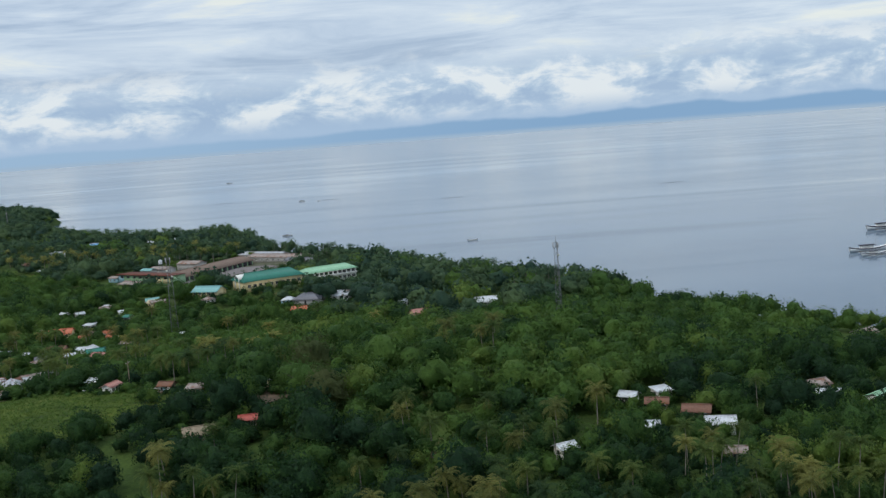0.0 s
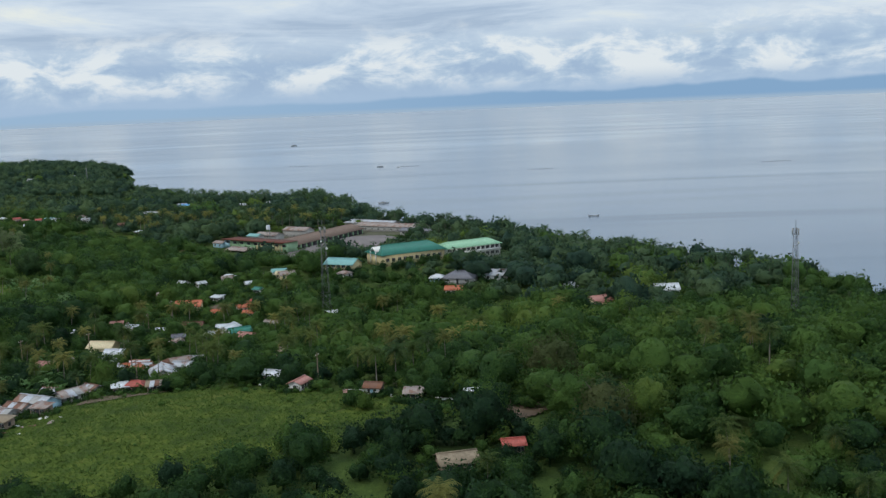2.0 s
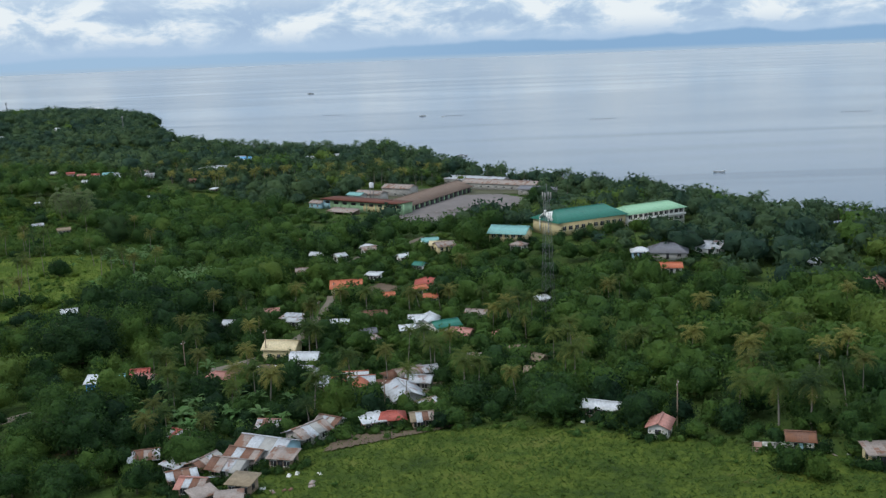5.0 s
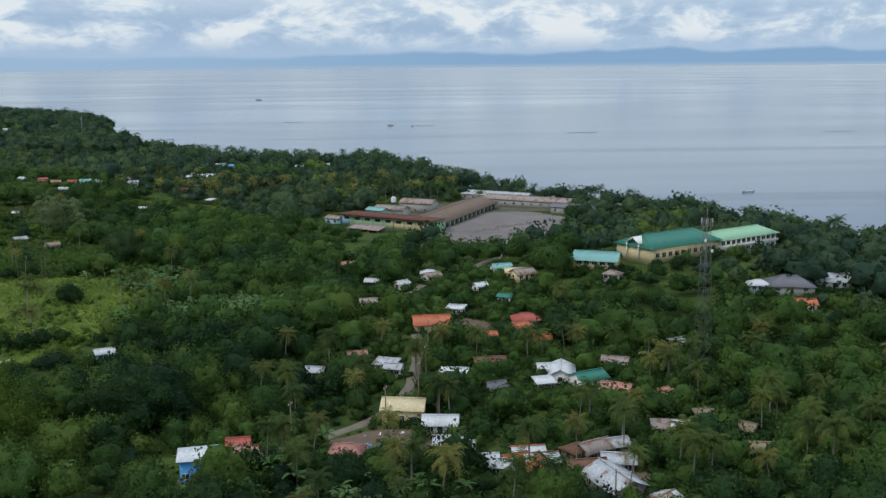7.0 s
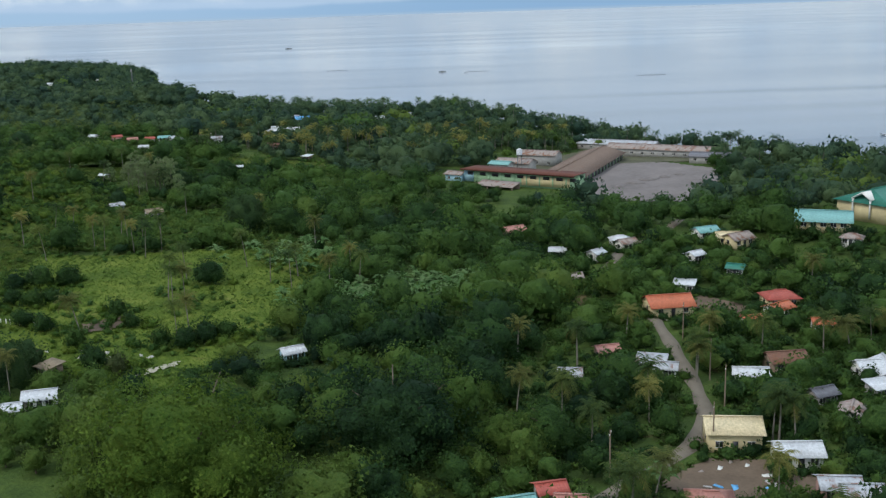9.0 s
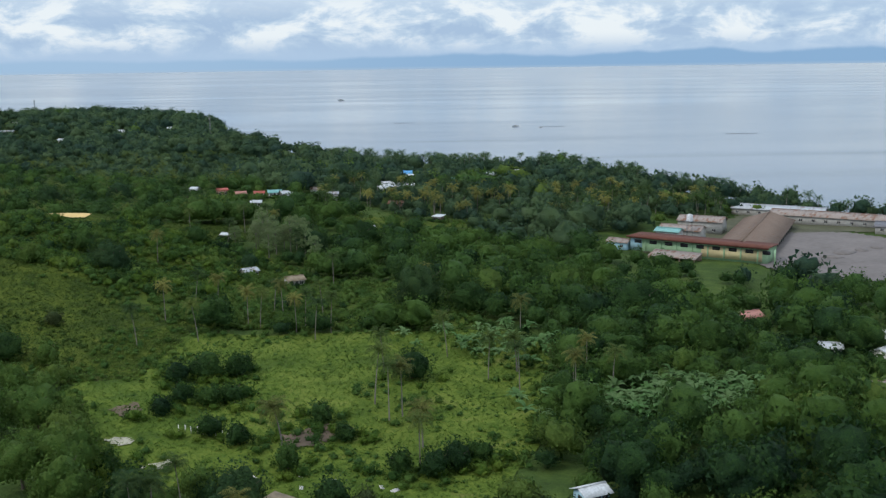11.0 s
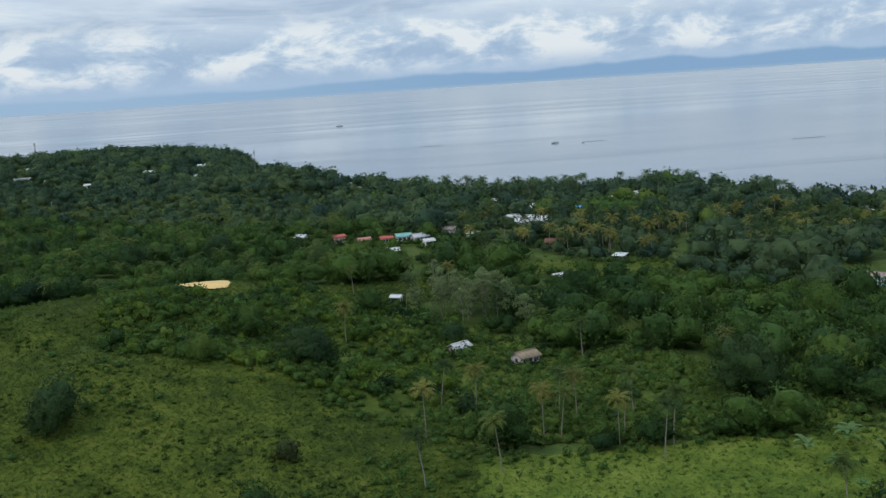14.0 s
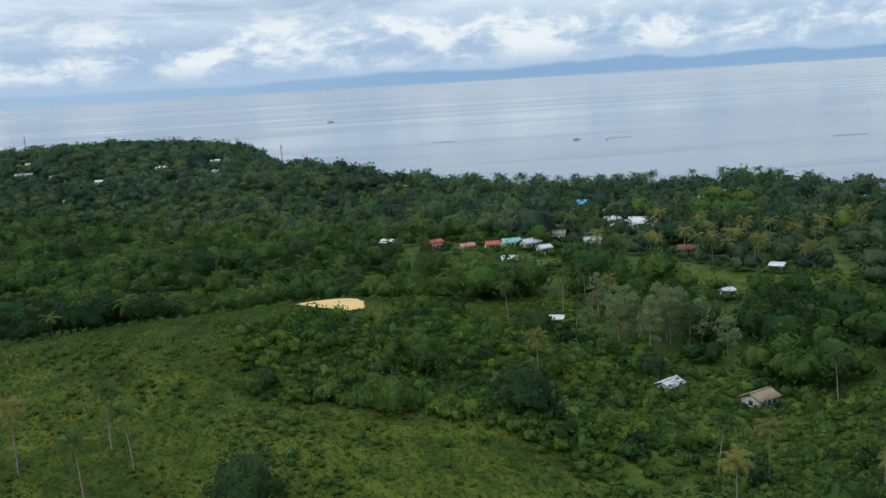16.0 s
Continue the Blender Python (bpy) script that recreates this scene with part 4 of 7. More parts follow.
house(-200.6, 541.7, 0, 6.1, 4.9, PINK_TIN, WOOD_WALL, "gable", label="orange-brown roofed house in thick trees")
house(-183.5, 293.2, 25, 4.4, 3.6, RUST, WOOD_WALL, "gable", label="shanty with rust-brown and grey roof sheets")
house(-186.2, 299.6, -35, 4.0, 3.4, ZINC, GREY_WALL, "shed", label="low lean-to with grey roof sheets")
house(-177.0, 283.0, 40, 3.6, 3.0, OLD_TIN, WOOD_WALL, "shed", label="small shed with a brown tin roof")
house(-166.2, 297.4, -12, 4.2, 3.4, OLD_TIN, WOOD_WALL, "shed", label="open lean-to with a tan sheet roof")
house(-160.2, 315.6, -30, 4.6, 3.8, RUST, GREY_WALL, "gable", label="shanty with rust-red and white roof sheets")
house(-180.8, 299.0, 60, 5.3, 3.8, OLD_TIN, WOOD_WALL, "gable", label="shanty with a weathered tin roof at the meadow's edge")
house(-175.4, 295.8, -20, 6.0, 4.8, OLD_TIN, GREY_WALL, "gable", label="shanty with grey and white roof sheets")
house(-173.4, 300.2, -22, 6.3, 5.0, RUST, GREY_WALL, "gable", label="shanty with an orange rusted roof")
house(-170.4, 303.7, -22, 9.6, 7.7, ZINC, BLUE_WALL, "gable", label="long shanty with a zinc roof and pale blue end")
house(-179.9, 288.4, -10, 4.2, 3.6, PINK_TIN, WOOD_WALL, "gable", label="shanty with a red and grey roof")
house(-171.2, 286.9, -15, 3.8, 3.6, THATCH, WOOD_WALL, "shed", label="tiny shed at the meadow's edge")
house(-171.8, 279.4, 10, 3.8, 3.6, OLD_TIN, WOOD_WALL, "shed", label="low shed with pale sheets")
house(-163.9, 310.6, 50, 6.8, 4.9, OLD_TIN, GREY_WALL, "gable", label="shanty with patched pale roof sheets")
house(-194.0, 305.4, 15, 4.9, 3.9, RUST, WOOD_WALL, "gable", label="shack with a rusty roof among bananas")
house(-189.8, 315.7, -30, 3.8, 3.6, RED_TIN, WOOD_WALL, "gable", label="shack with a dark red roof")
house(-172.7, 318.0, 0, 3.9, 3.6, PINK_TIN, WHITE_WALL, "gable", label="house with a red and white roof")
house(-148.3, 315.5, 8, 4.9, 4.1, RED_TIN, PINK_WALL, "hip", label="pink house with a red hipped roof at the meadow's edge")
house(-152.0, 314.3, 20, 3.8, 3.8, WHITE_TIN, PINK_WALL, "shed", label="white lean-to beside a red roof")
house(-141.8, 324.0, 40, 3.8, 3.6, THATCH, WOOD_WALL, "gable", label="brown hut with a thatched roof")
house(-142.3, 313.9, 10, 3.8, 3.6, THATCH, WOOD_WALL, "gable", label="low brown hut beside a red roof")
house(-147.3, 353.3, 30, 5.9, 4.7, OLD_TIN, GREY_WALL, "gable", label="house with white and grey roof sheets")
house(-211.3, 359.3, 0, 3.9, 3.6, PINK_TIN, WHITE_WALL, "gable", label="small house with a red and white roof")
house(-219.0, 360.1, 0, 4.8, 3.8, TEAL_TIN, WOOD_WALL, "gable", label="shed with a dark teal roof")
house(-213.6, 364.0, 10, 3.8, 3.6, RED_TIN, GREY_WALL, "gable", label="grey and red roofed house beside a blue house")
house(-118.3, 347.1, -10, 3.9, 3.6, THATCH, WOOD_WALL, "gable", label="brown hut with a thatched roof among palms")
house(-303.1, 412.7, 12, 5.5, 4.4, WHITE_TIN, WHITE_WALL, "gable", label="white-roofed house beside the pasture")
house(-108.2, 308.7, 0, 6.4, 3.6, WHITE_TIN, WOOD_WALL, "gable", label="house with a long white roof in the trees")
house(-117.0, 359.8, -40, 3.8, 3.6, THATCH, WOOD_WALL, "gable", label="brown thatched hut in the trees")
house(-110.8, 427.7, 0, 3.8, 3.6, WHITE_TIN, WHITE_WALL, "shed", label="small white hut beside the lattice tower")
house(-63.5, 476.6, 0, 13.2, 10.6, GREY_TIN, GREY_WALL, "hip", label="large house with a dark grey hipped roof")
house(-73.1, 476.8, 0, 5.9, 5.3, WHITE_TIN, BLUE_WALL, "hip", label="white roof over bright blue walls")
house(-65.8, 460.0, 0, 6.6, 5.3, ORANGE_TIN, WHITE_WALL, "gable", label="house with a coral red roof")
house(-48.1, 482.4, -8, 10.1, 8.1, ZINC, WHITE_WALL, "gable", label="house with a pale grey roof near smoke")
house(-17.3, 466.9, 0, 6.0, 4.8, WHITE_TIN, WHITE_WALL, "gable", label="white-roofed house in the palms")
house(-9.0, 434.2, 0, 10.5, 8.4, PINK_TIN, CREAM_WALL, "gable", label="house with a brown-orange roof")
house(-80.0, 282.7, -12, 3.8, 3.6, RUST, WOOD_WALL, "gable", label="hut with a rusted red roof")
house(-99.9, 295.2, 70, 4.8, 3.4, PINK_TIN, WHITE_WALL, "gable", label="pale pink hut in the bushes")
house(-70.3, 275.5, 0, 3.8, 3.6, OLD_TIN, CREAM_WALL, "shed", label="pale shed at the wood's edge")
house(-56.5, 271.2, 0, 3.8, 3.6, WHITE_TIN, BLUE_WALL, "gable", label="white and blue hut at the wood's edge")
house(-51.6, 272.0, 0, 3.8, 3.6, WHITE_TIN, CREAM_WALL, "gable", label="small white hut at the wood's edge")
house(-49.1, 239.0, 10, 3.8, 3.6, RED_TIN, WOOD_WALL, "gable", label="hut with a small red roof beside the path")
house(-59.7, 233.2, 15, 6.8, 5.4, THATCH, WOOD_WALL, "gable", label="broad brown thatched roof")
house(19.1, 457.8, 0, 10.2, 8.1, WHITE_TIN, WHITE_WALL, "gable", label="white-roofed house far in the trees")
house(43.6, 242.5, 0, 3.8, 3.6, WHITE_TIN, WHITE_WALL, "gable", label="hillside house with a white roof")
house(49.4, 237.3, -15, 4.9, 3.9, RUST, WOOD_WALL, "gable", label="house with an orange-brown rusted roof")
house(52.7, 247.1, 20, 3.8, 3.6, WHITE_TIN, WHITE_WALL, "shed", label="small shed with a white roof")
house(44.2, 221.2, -10, 3.8, 3.6, WHITE_TIN, PINK_WALL, "shed", label="pale shed below the hillside houses")
house(57.2, 230.3, -20, 5.9, 4.7, RUST, WOOD_WALL, "gable", label="house with a brown-orange roof")
house(60.1, 221.1, -10, 6.0, 4.8, WHITE_TIN, WHITE_WALL, "gable", label="house with a long white roof")
house(93.7, 253.6, 20, 5.8, 4.7, OLD_TIN, GREY_WALL, "gable", label="hillside house with a grey-brown roof")
house(93.4, 244.1, -15, 5.0, 4.0, WHITE_TIN, GREY_WALL, "gable", label="white-roofed hillside house beside another")
house(105.2, 242.2, 0, 5.4, 4.3, LIME_TIN, WHITE_WALL, "gable", label="house with a yellow-green roof")
house(23.8, 211.1, 25, 3.8, 3.6, WHITE_TIN, WHITE_WALL, "gable", label="white hut alone in the trees")
house(58.2, 203.6, -15, 4.0, 3.6, OLD_TIN, WOOD_WALL, "gable", label="brown weathered hut under palms")
house(-309.0, 681.5, 20, 3.0, 2.6, WHITE_TIN, BLUE_WALL, "gable", label="small pale blue-roofed hut by the glade")
house(-376.8, 488.5, 10, 3.8, 3.6, ZINC, WHITE_WALL, "shed", label="small white hut with a pale metal roof in the grass")
house(-258.1, 432.5, 0, 4.3, 3.6, WHITE_TIN, BLUE_WALL, "gable", label="small white-roofed hut among trees")
house(-365.0, 752.3, 0, 4.2, 3.6, RED_TIN, WHITE_WALL, "gable", label="far house with a red roof")
house(-358.3, 755.0, 10, 5.6, 4.5, TEAL_TIN, WHITE_WALL, "gable", label="far house with a grey-green roof")
house(-352.2, 752.8, 0, 6.0, 4.8, ZINC, GREY_WALL, "gable", label="far house with a dull grey roof")
house(-362.4, 729.1, 5, 4.3, 3.6, WHITE_TIN, WHITE_WALL, "gable", label="far house with a white roof")
house(-348.9, 743.1, 0, 3.8, 3.6, WHITE_TIN, WHITE_WALL, "gable", label="small far white house")
house(-373.7, 751.5, 0, 4.6, 3.7, PINK_TIN, WOOD_WALL, "gable", label="far house with a dull red roof")
house(-308.4, 798.0, 0, 8.2, 6.6, WHITE_TIN, WHITE_WALL, "hip", label="large far house with white walls and roof")
house(-348.5, 918.3, 0, 8.0, 6.4, WHITE_TIN, WHITE_WALL, "gable", label="far white-roofed house near the shore")
house(-302.4, 895.4, 0, 9.1, 7.3, BLUE_TIN, WHITE_WALL, "gable", label="far house with a blue roof near the shore")
house(-310.4, 914.2, 0, 7.4, 5.9, ZINC, GREY_WALL, "gable", label="far house with a grey roof near the shore")
house(-399.9, 773.6, 0, 3.8, 3.6, WHITE_TIN, WHITE_WALL, "gable", label="white hut far among trees")
house(-360.8, 655.4, -20, 2.8, 2.4, WHITE_TIN, WHITE_WALL, "gable", label="white hut at the glade's edge")
house(-514.9, 1154.5, 0, 9.1, 7.3, WHITE_TIN, WHITE_WALL, "gable", label="white house on the far bluff")
house(-550.8, 1140.9, 0, 4.4, 3.6, WHITE_TIN, WHITE_WALL, "gable", label="white house on the far hill")
house(-531.8, 1104.2, 0, 7.9, 6.3, RED_TIN, WOOD_WALL, "gable", label="red-roofed house on the far hill")
house(-657.5, 1172.6, 0, 11.9, 3.6, ZINC, WHITE_WALL, "gable", label="long pale-roofed building on the far hill")
house(-592.0, 1047.0, 0, 3.8, 3.6, WHITE_TIN, WHITE_WALL, "gable", label="tiny white hut on the far slope")
house(-281.8, 714.3, 0, 3.8, 3.6, WHITE_TIN, WOOD_WALL, "shed", label="white-roofed hut in the palm grove")
house(-301.0, 741.4, 0, 6.1, 4.9, RUST, WOOD_WALL, "gable", label="red-brown hut in the palm grove")
house(-308.6, 816.8, 0, 5.8, 4.7, WHITE_TIN, WHITE_WALL, "gable", label="far white-roofed house near the palms")
house(-298.7, 806.4, 0, 10.3, 8.2, WHITE_TIN, WHITE_WALL, "gable", label="far house with a wide pale roof")
house(-666.9, 1223.1, 0, 9.9, 7.9, ZINC, WHITE_WALL, "gable", label="far pale-roofed house on the slope")
house(125.2, 335.1, 0, 5.0, 4.0, TEAL_TIN, WHITE_WALL, "gable", label="pale green house at the shore")
house(139.1, 330.5, 0, 6.5, 5.2, OLD_TIN, GREY_WALL, "gable", label="pale shore house beside the water")
house(-307.1, 407.3, 15, 4.2, 3.6, WHITE_TIN, PINK_WALL, "gable", label="white-roofed house with a red end in the trees")
house(-307.2, 429.7, 0, 3.8, 3.6, THATCH, WOOD_WALL, "shed", label="low brown shed at the pasture's edge")
house(-149.9, 448.9, 0, 5.3, 4.2, ORANGE_TIN, WHITE_WALL, "gable", label="orange-roofed house beyond the road")
house(-193.4, 426.5, 10, 4.2, 3.6, PINK_TIN, WOOD_WALL, "gable", label="red-brown roofed house beside the trees")
house(-202.9, 414.1, 0, 3.9, 3.6, ZINC, GREY_WALL, "gable", label="pale grey roofed house under trees")
house(-157.6, 348.5, 5, 5.3, 4.2, WHITE_TIN, WHITE_WALL, "gable", label="house with an orange and white roof in the trees", roof2=ORANGE_TIN)
house(-164.4, 346.3, 0, 4.0, 3.6, WHITE_TIN, GREY_WALL, "gable", label="house with a clean white roof in the trees")
house(-171.4, 357.2, -8, 4.7, 3.8, ZINC, GREY_WALL, "gable", label="house with a grey metal roof near the road")
house(-146.8, 407.6, 0, 6.4, 5.1, WHITE_TIN, WHITE_WALL, "gable", label="white-roofed house among palms")
house(-170.7, 408.8, 0, 3.8, 3.6, WHITE_TIN, WHITE_WALL, "gable", label="small white-roofed house in thick trees")
house(-185.9, 419.2, 0, 5.1, 4.1, ZINC, WHITE_WALL, "shed", label="flat pale-roofed house in the trees")
house(-191.4, 509.2, -10, 4.4, 3.6, WHITE_TIN, WHITE_WALL, "gable", label="pale-roofed house below the warehouse")
house(-171.6, 511.0, 25, 5.1, 4.1, OLD_TIN, WHITE_WALL, "gable", label="weathered-roofed house beside the pale path")
house(-192.1, 480.2, 5, 4.7, 3.7, OLD_TIN, CREAM_WALL, "gable", label="tan-roofed house beside the pale path")
house(-157.0, 492.2, 30, 3.8, 3.6, WHITE_TIN, WHITE_WALL, "gable", label="small white-roofed house among trees")
house(-144.3, 504.9, -5, 6.1, 4.9, CREAM_TIN, CREAM_WALL, "gable", label="house with a broad tan roof")
house(-127.7, 362.9, -20, 4.0, 3.6, WHITE_TIN, WOOD_WALL, "gable", label="pale-roofed hut below the trees")
house(-345, 615, 38, 4.6, 3.8, ZINC, GREY_WALL, "gable", label="derelict hut with a half-missing white roof", roof2=WHITE_TIN)
house(-329, 606.6, 30, 5.5, 4.6, THATCH, GREY_WALL, "gable", label="grey thatched hut in the scrub")
house(-219.5, 352, 8, 4.8, 4.4, WHITE_TIN, BRIGHT_BLUE, "shed", label="small bright blue cube house with a flat white roof", h=4.4)

hamlet = np.random.default_rng(31)
for x, y, l, roof, wall, lab in ((-527, 1225, 8.5, WHITE_TIN, WHITE_WALL, "white house at the edge of the far bluff"), (-560, 1180, 7.5, WHITE_TIN, WHITE_WALL, "pale house among the trees of the far bluff"), (-628, 1150, 8.0, ZINC, WHITE_WALL, "grey-roofed house on the far bluff"),
                                 (-590, 1120, 6.5, WHITE_TIN, WHITE_WALL, "small white house on the far slope"), (-322, 842, 7.0, TEAL_TIN, WHITE_WALL, "far house with a grey-green roof"), (-296, 868, 7.5, WHITE_TIN, WHITE_WALL, "far white house near the shore"),
                                 (-274, 852, 6.0, BLUE_TIN, WHITE_WALL, "far house with a small blue roof"), (-251, 888, 6.5, WHITE_TIN, WHITE_WALL, "pale far house under palms by the shore"), (-232, 905, 7.0, ZINC, GREY_WALL, "grey far house under palms by the shore"),
                                 (-340, 768, 5.5, OLD_TIN, WHITE_WALL, "far house with a brown roof in the hamlet"), (-331, 752, 5.0, ZINC, WHITE_WALL, "far house with a dull grey roof in the hamlet"), (-384, 760, 4.6, RED_TIN, PINK_WALL, "far hut with a red roof in the hamlet")):
    house(x, y, float(hamlet.uniform(-35, 35)), l, l * 0.75, roof, wall, "gable", h=3.0, label=lab)


def room(root, l, w, h, roof, wall, rise_, over=0.8, roofs=("roof_sheet", "roof_sheet"), hip=0.0, z=0.0):
    """Walls and a two-sided roof of a long building round the root."""
    piece("wall", gable_walls(l, w, h + z, 0 if hip else rise_), wall, root)
    h = h + z
    piece("roof_sheet", ribbed((-l / 2 - over, -w / 2 - over, h - 0.2), (l / 2 + over, -w / 2 - over, h - 0.2), (l / 2 + over - hip, 0, h + rise_), (-l / 2 - over + hip, 0, h + rise_), 0.08, 0.9), roof, root)
    piece("roof_sheet", ribbed((l / 2 + over, w / 2 + over, h - 0.2), (-l / 2 - over, w / 2 + over, h - 0.2), (-l / 2 - over + hip, 0, h + rise_), (l / 2 + over - hip, 0, h + rise_), 0.08, 0.9), roof, root)
    if hip:
        for s in (-1, 1):
            piece("roof_end", ribbed((s * (l / 2 + over), -s * (w / 2 + over), h - 0.2), (s * (l / 2 + over), s * (w / 2 + over), h - 0.2), (s * (l / 2 + over - hip + 0.02), s * 0.05, h + rise_), (s * (l / 2 + over - hip + 0.02), -s * 0.05, h + rise_), 0.08, 0.9), roof, root)
    piece("ridge_cap", block(-l / 2 - over + hip, l / 2 + over - hip, -0.25, 0.25, h + rise_ - 0.03, h + rise_ + 0.1), roof, root)


def windows_along(root, l, y, z, count, wide=1.5, tall=1.2):
    for i in range(count):
        x = -l / 2 + (i + 0.5) * l / count
        w = piece("window", block(x - wide / 2, x + wide / 2, y - 0.04, y + 0.03, z, z + tall), DARK, root)
        piece("frame", join([block(x - wide / 2 - 0.1, x + wide / 2 + 0.1, y - 0.09, y, z - 0.12, z), block(x - 0.05, x + 0.05, y - 0.07, y - 0.04, z, z + tall)]), WHITE_WALL, w)


def school():
    wing = tagged(new("school_building"), "school wing with a long dark green metal roof", "school", "school wings")
    wing.matrix_basis = pose(-89.5, 520.5, ground_at(-88, 518) + 0.5, 0, 0, 31)
    room(wing, 32, 17, 4.6, GREEN_TIN, CREAM_WALL, 3.4, 1.0, hip=5.0)
    windows_along(wing, 30, -8.5, 1.3, 10, 1.7, 1.5)
    porch = piece("entrance_gable", join([slab([(-17, -3.2, 5.6), (-11, -3.2, 5.6), (-11, 0, 7.6), (-17, 0, 7.6)], 0.3), slab([(-11, 3.2, 5.6), (-17, 3.2, 5.6), (-17, 0, 7.6), (-11, 0, 7.6)], 0.3)]), WHITE_WALL, wing, "white-edged entrance gable")
    piece("gable_post", block(-16.9, -16.5, -3, -2.6, 0, 5.6), WHITE_WALL, porch)
    piece("gable_post", block(-16.9, -16.5, 2.6, 3, 0, 5.6), WHITE_WALL, porch)
    upper = tagged(new("school_building"), "two-storey white school wing with a pale green roof", "school", "school wings")
    upper.matrix_basis = pose(-61, 535, ground_at(-61, 535) + 0.6, 0, 0, 31)
    room(upper, 30, 12, 6.0, LIME_TIN, WHITE_WALL, 2.3, 1.0, hip=4.5)
    windows_along(upper, 29, -6.0, 1.2, 11, 1.6, 1.3)
    windows_along(upper, 29, -6.0, 4.1, 11, 1.6, 1.3)
    piece("gallery_rail", block(-15, 15, -7.0, -6.8, 3.1, 3.9), WHITE_WALL, upper)
    hall = tagged(new("school_building"), "low school hall with a faded teal roof", "school", "school wings")
    hall.matrix_basis = pose(-117, 506, ground_at(-117, 506) + 1.2, 0, 0, -22)
    room(hall, 14, 9, 2.6, TEAL_TIN, CREAM_WALL, 2.3, 0.8)
    windows_along(hall, 13, -4.5, 1.1, 5)
    PLOTS.extend([(-117, 507, 8), (-101, 510, 9), (-89, 518, 10), (-75, 526, 10), (-61, 535, 10), (-48, 543, 8)])


def warehouse():
    front = tagged(new("warehouse"), "warehouse front with mint and cream walls and rusted eave", "warehouse", "warehouse sheds")
    front.matrix_basis = pose(-185.6, 648, 2.3, 0, 0, -35)
    l = 51
    piece("wall", gable_walls(l, 11, 5.3, 0), GREEN_WALL, front, "mint green wall")
    piece("cream_panel", block(2, 24, -5.6, -5.4, 0.3, 4.2), CREAM_WALL, front, "cream painted wall panel")
    piece("blue_end", block(-l / 2 - 0.12, -l / 2 + 4.5, -5.62, -5.4, 0.3, 4.9), BLUE_WALL, front, "pale blue end wall panel")
    piece("roof_sheet", ribbed((-l / 2 - 1, -7.0, 5.7), (l / 2 + 1, -7.0, 5.7), (l / 2 + 1, 6, 5.35), (-l / 2 - 1, 6, 5.35), 0.1, 0.9), RED_BROWN, front)
    piece("eave_board", block(-l / 2 - 1.1, l / 2 + 1.1, -7.15, -6.95, 5.1, 5.85), RED_BROWN, front, "rusted deep eave board")
    for i in range(9):
        x = -l / 2 + 3 + i * 6
        # solid dark panels on the wall, the shade inside put in their colour
        piece("opening", block(x - 1.4, x + 1.4, -5.66, -5.58, 3.1, 4.4), DARK, front)
        piece("pillar", block(x + 2.7, x + 3.2, -5.8, -5.45, -1, 5.1), GREEN_WALL, front)
    lean = tagged(new("shed"), "lean-to with a brown sheet roof against the warehouse", "shed")
    lean.matrix_basis = pose(-197, 640, 0.8, 0, 0, -35)
    piece("roof_sheet", ribbed((-9, -4, 2.6), (9, -4, 2.6), (9, 3.0, 3.9), (-9, 3.0, 3.9), 0.08, 0.9), OLD_TIN, lean)
    for x in (-8.5, -3, 3, 8.5):
        piece("post", block(x - 0.15, x + 0.15, -3.8, -3.5, -1, 2.6), WOOD_WALL, lean)
    piece("back_wall", block(-9, 9, 2.0, 2.2, -1, 3.5), WOOD_WALL, lean)
    long = tagged(new("warehouse"), "very long warehouse shed with a brown rusted roof", "warehouse", "warehouse sheds")
    long.matrix_basis = pose(-156, 678, 0.6, 0, 0, 65)
    room(long, 76, 19, 4.4, BROWN_TIN, GREEN_WALL, 3.0, 1.2)
    for i in range(13):
        x = -35 + i * 5.8
        # bays are flat dark slabs; the shade inside is only their colour
        piece("bay_opening", block(x - 2.1, x + 2.1, -9.62, -9.45, 0.2, 3.8), DARK, long)
    for x, y, t, ll, w, h, roof, wall, lab in ((-186, 676, -30, 16, 9, 5.5, OLD_TIN, GREY_WALL, "warehouse annex with a weathered roof"), (-193, 668, -33, 9, 6, 6.4, TEAL_TIN, GREY_WALL, "annex with a turquoise roof"),
                                               (-172, 700, -28, 18, 10, 5.0, OLD_TIN, GREY_WALL, "grey-roofed annex behind the warehouse"), (-112, 712, -32, 52, 11, 3.4, OLD_TIN, GREY_WALL, "long low grey-roofed shed at the back of the yard"),
                                               (-92, 684, -30, 26, 9, 3.0, GREY_TIN, GREY_WALL, "low dark shed at the end of the yard"), (-128, 736, -32, 40, 10, 3.2, ZINC, GREY_WALL, "long pale-roofed shed near the shore"),
                                               (-213, 662, -35, 8, 6, 3.0, OLD_TIN, BLUE_WALL, "pale shed at the warehouse's end")):
        ob = tagged(new("shed"), lab, "shed", "warehouse sheds")
        ob.matrix_basis = pose(x, y, ground_at(x, y), 0, 0, t)
        room(ob, ll, w, h, roof, wall, w * 0.16, 0.6)
        windows_along(ob, ll, -w / 2, 1.0, max(2, int(ll / 5)), 1.2, 1.0)
    tank = tagged(new("water_tank"), "small pale water tank raised on a steel stand", "water tank")
    tank.matrix_basis = pose(-185, 669, ground_at(-185, 669))
    for px, py in ((-1, -1), (1, -1), (1, 1), (-1, 1)):
        piece("leg", bar((px, py, -0.5), (px * 0.8, py * 0.8, 9.5), 0.12), STEEL, tank)
    piece("platform", block(-1.3, 1.3, -1.3, 1.3, 9.5, 9.7), STEEL, tank)
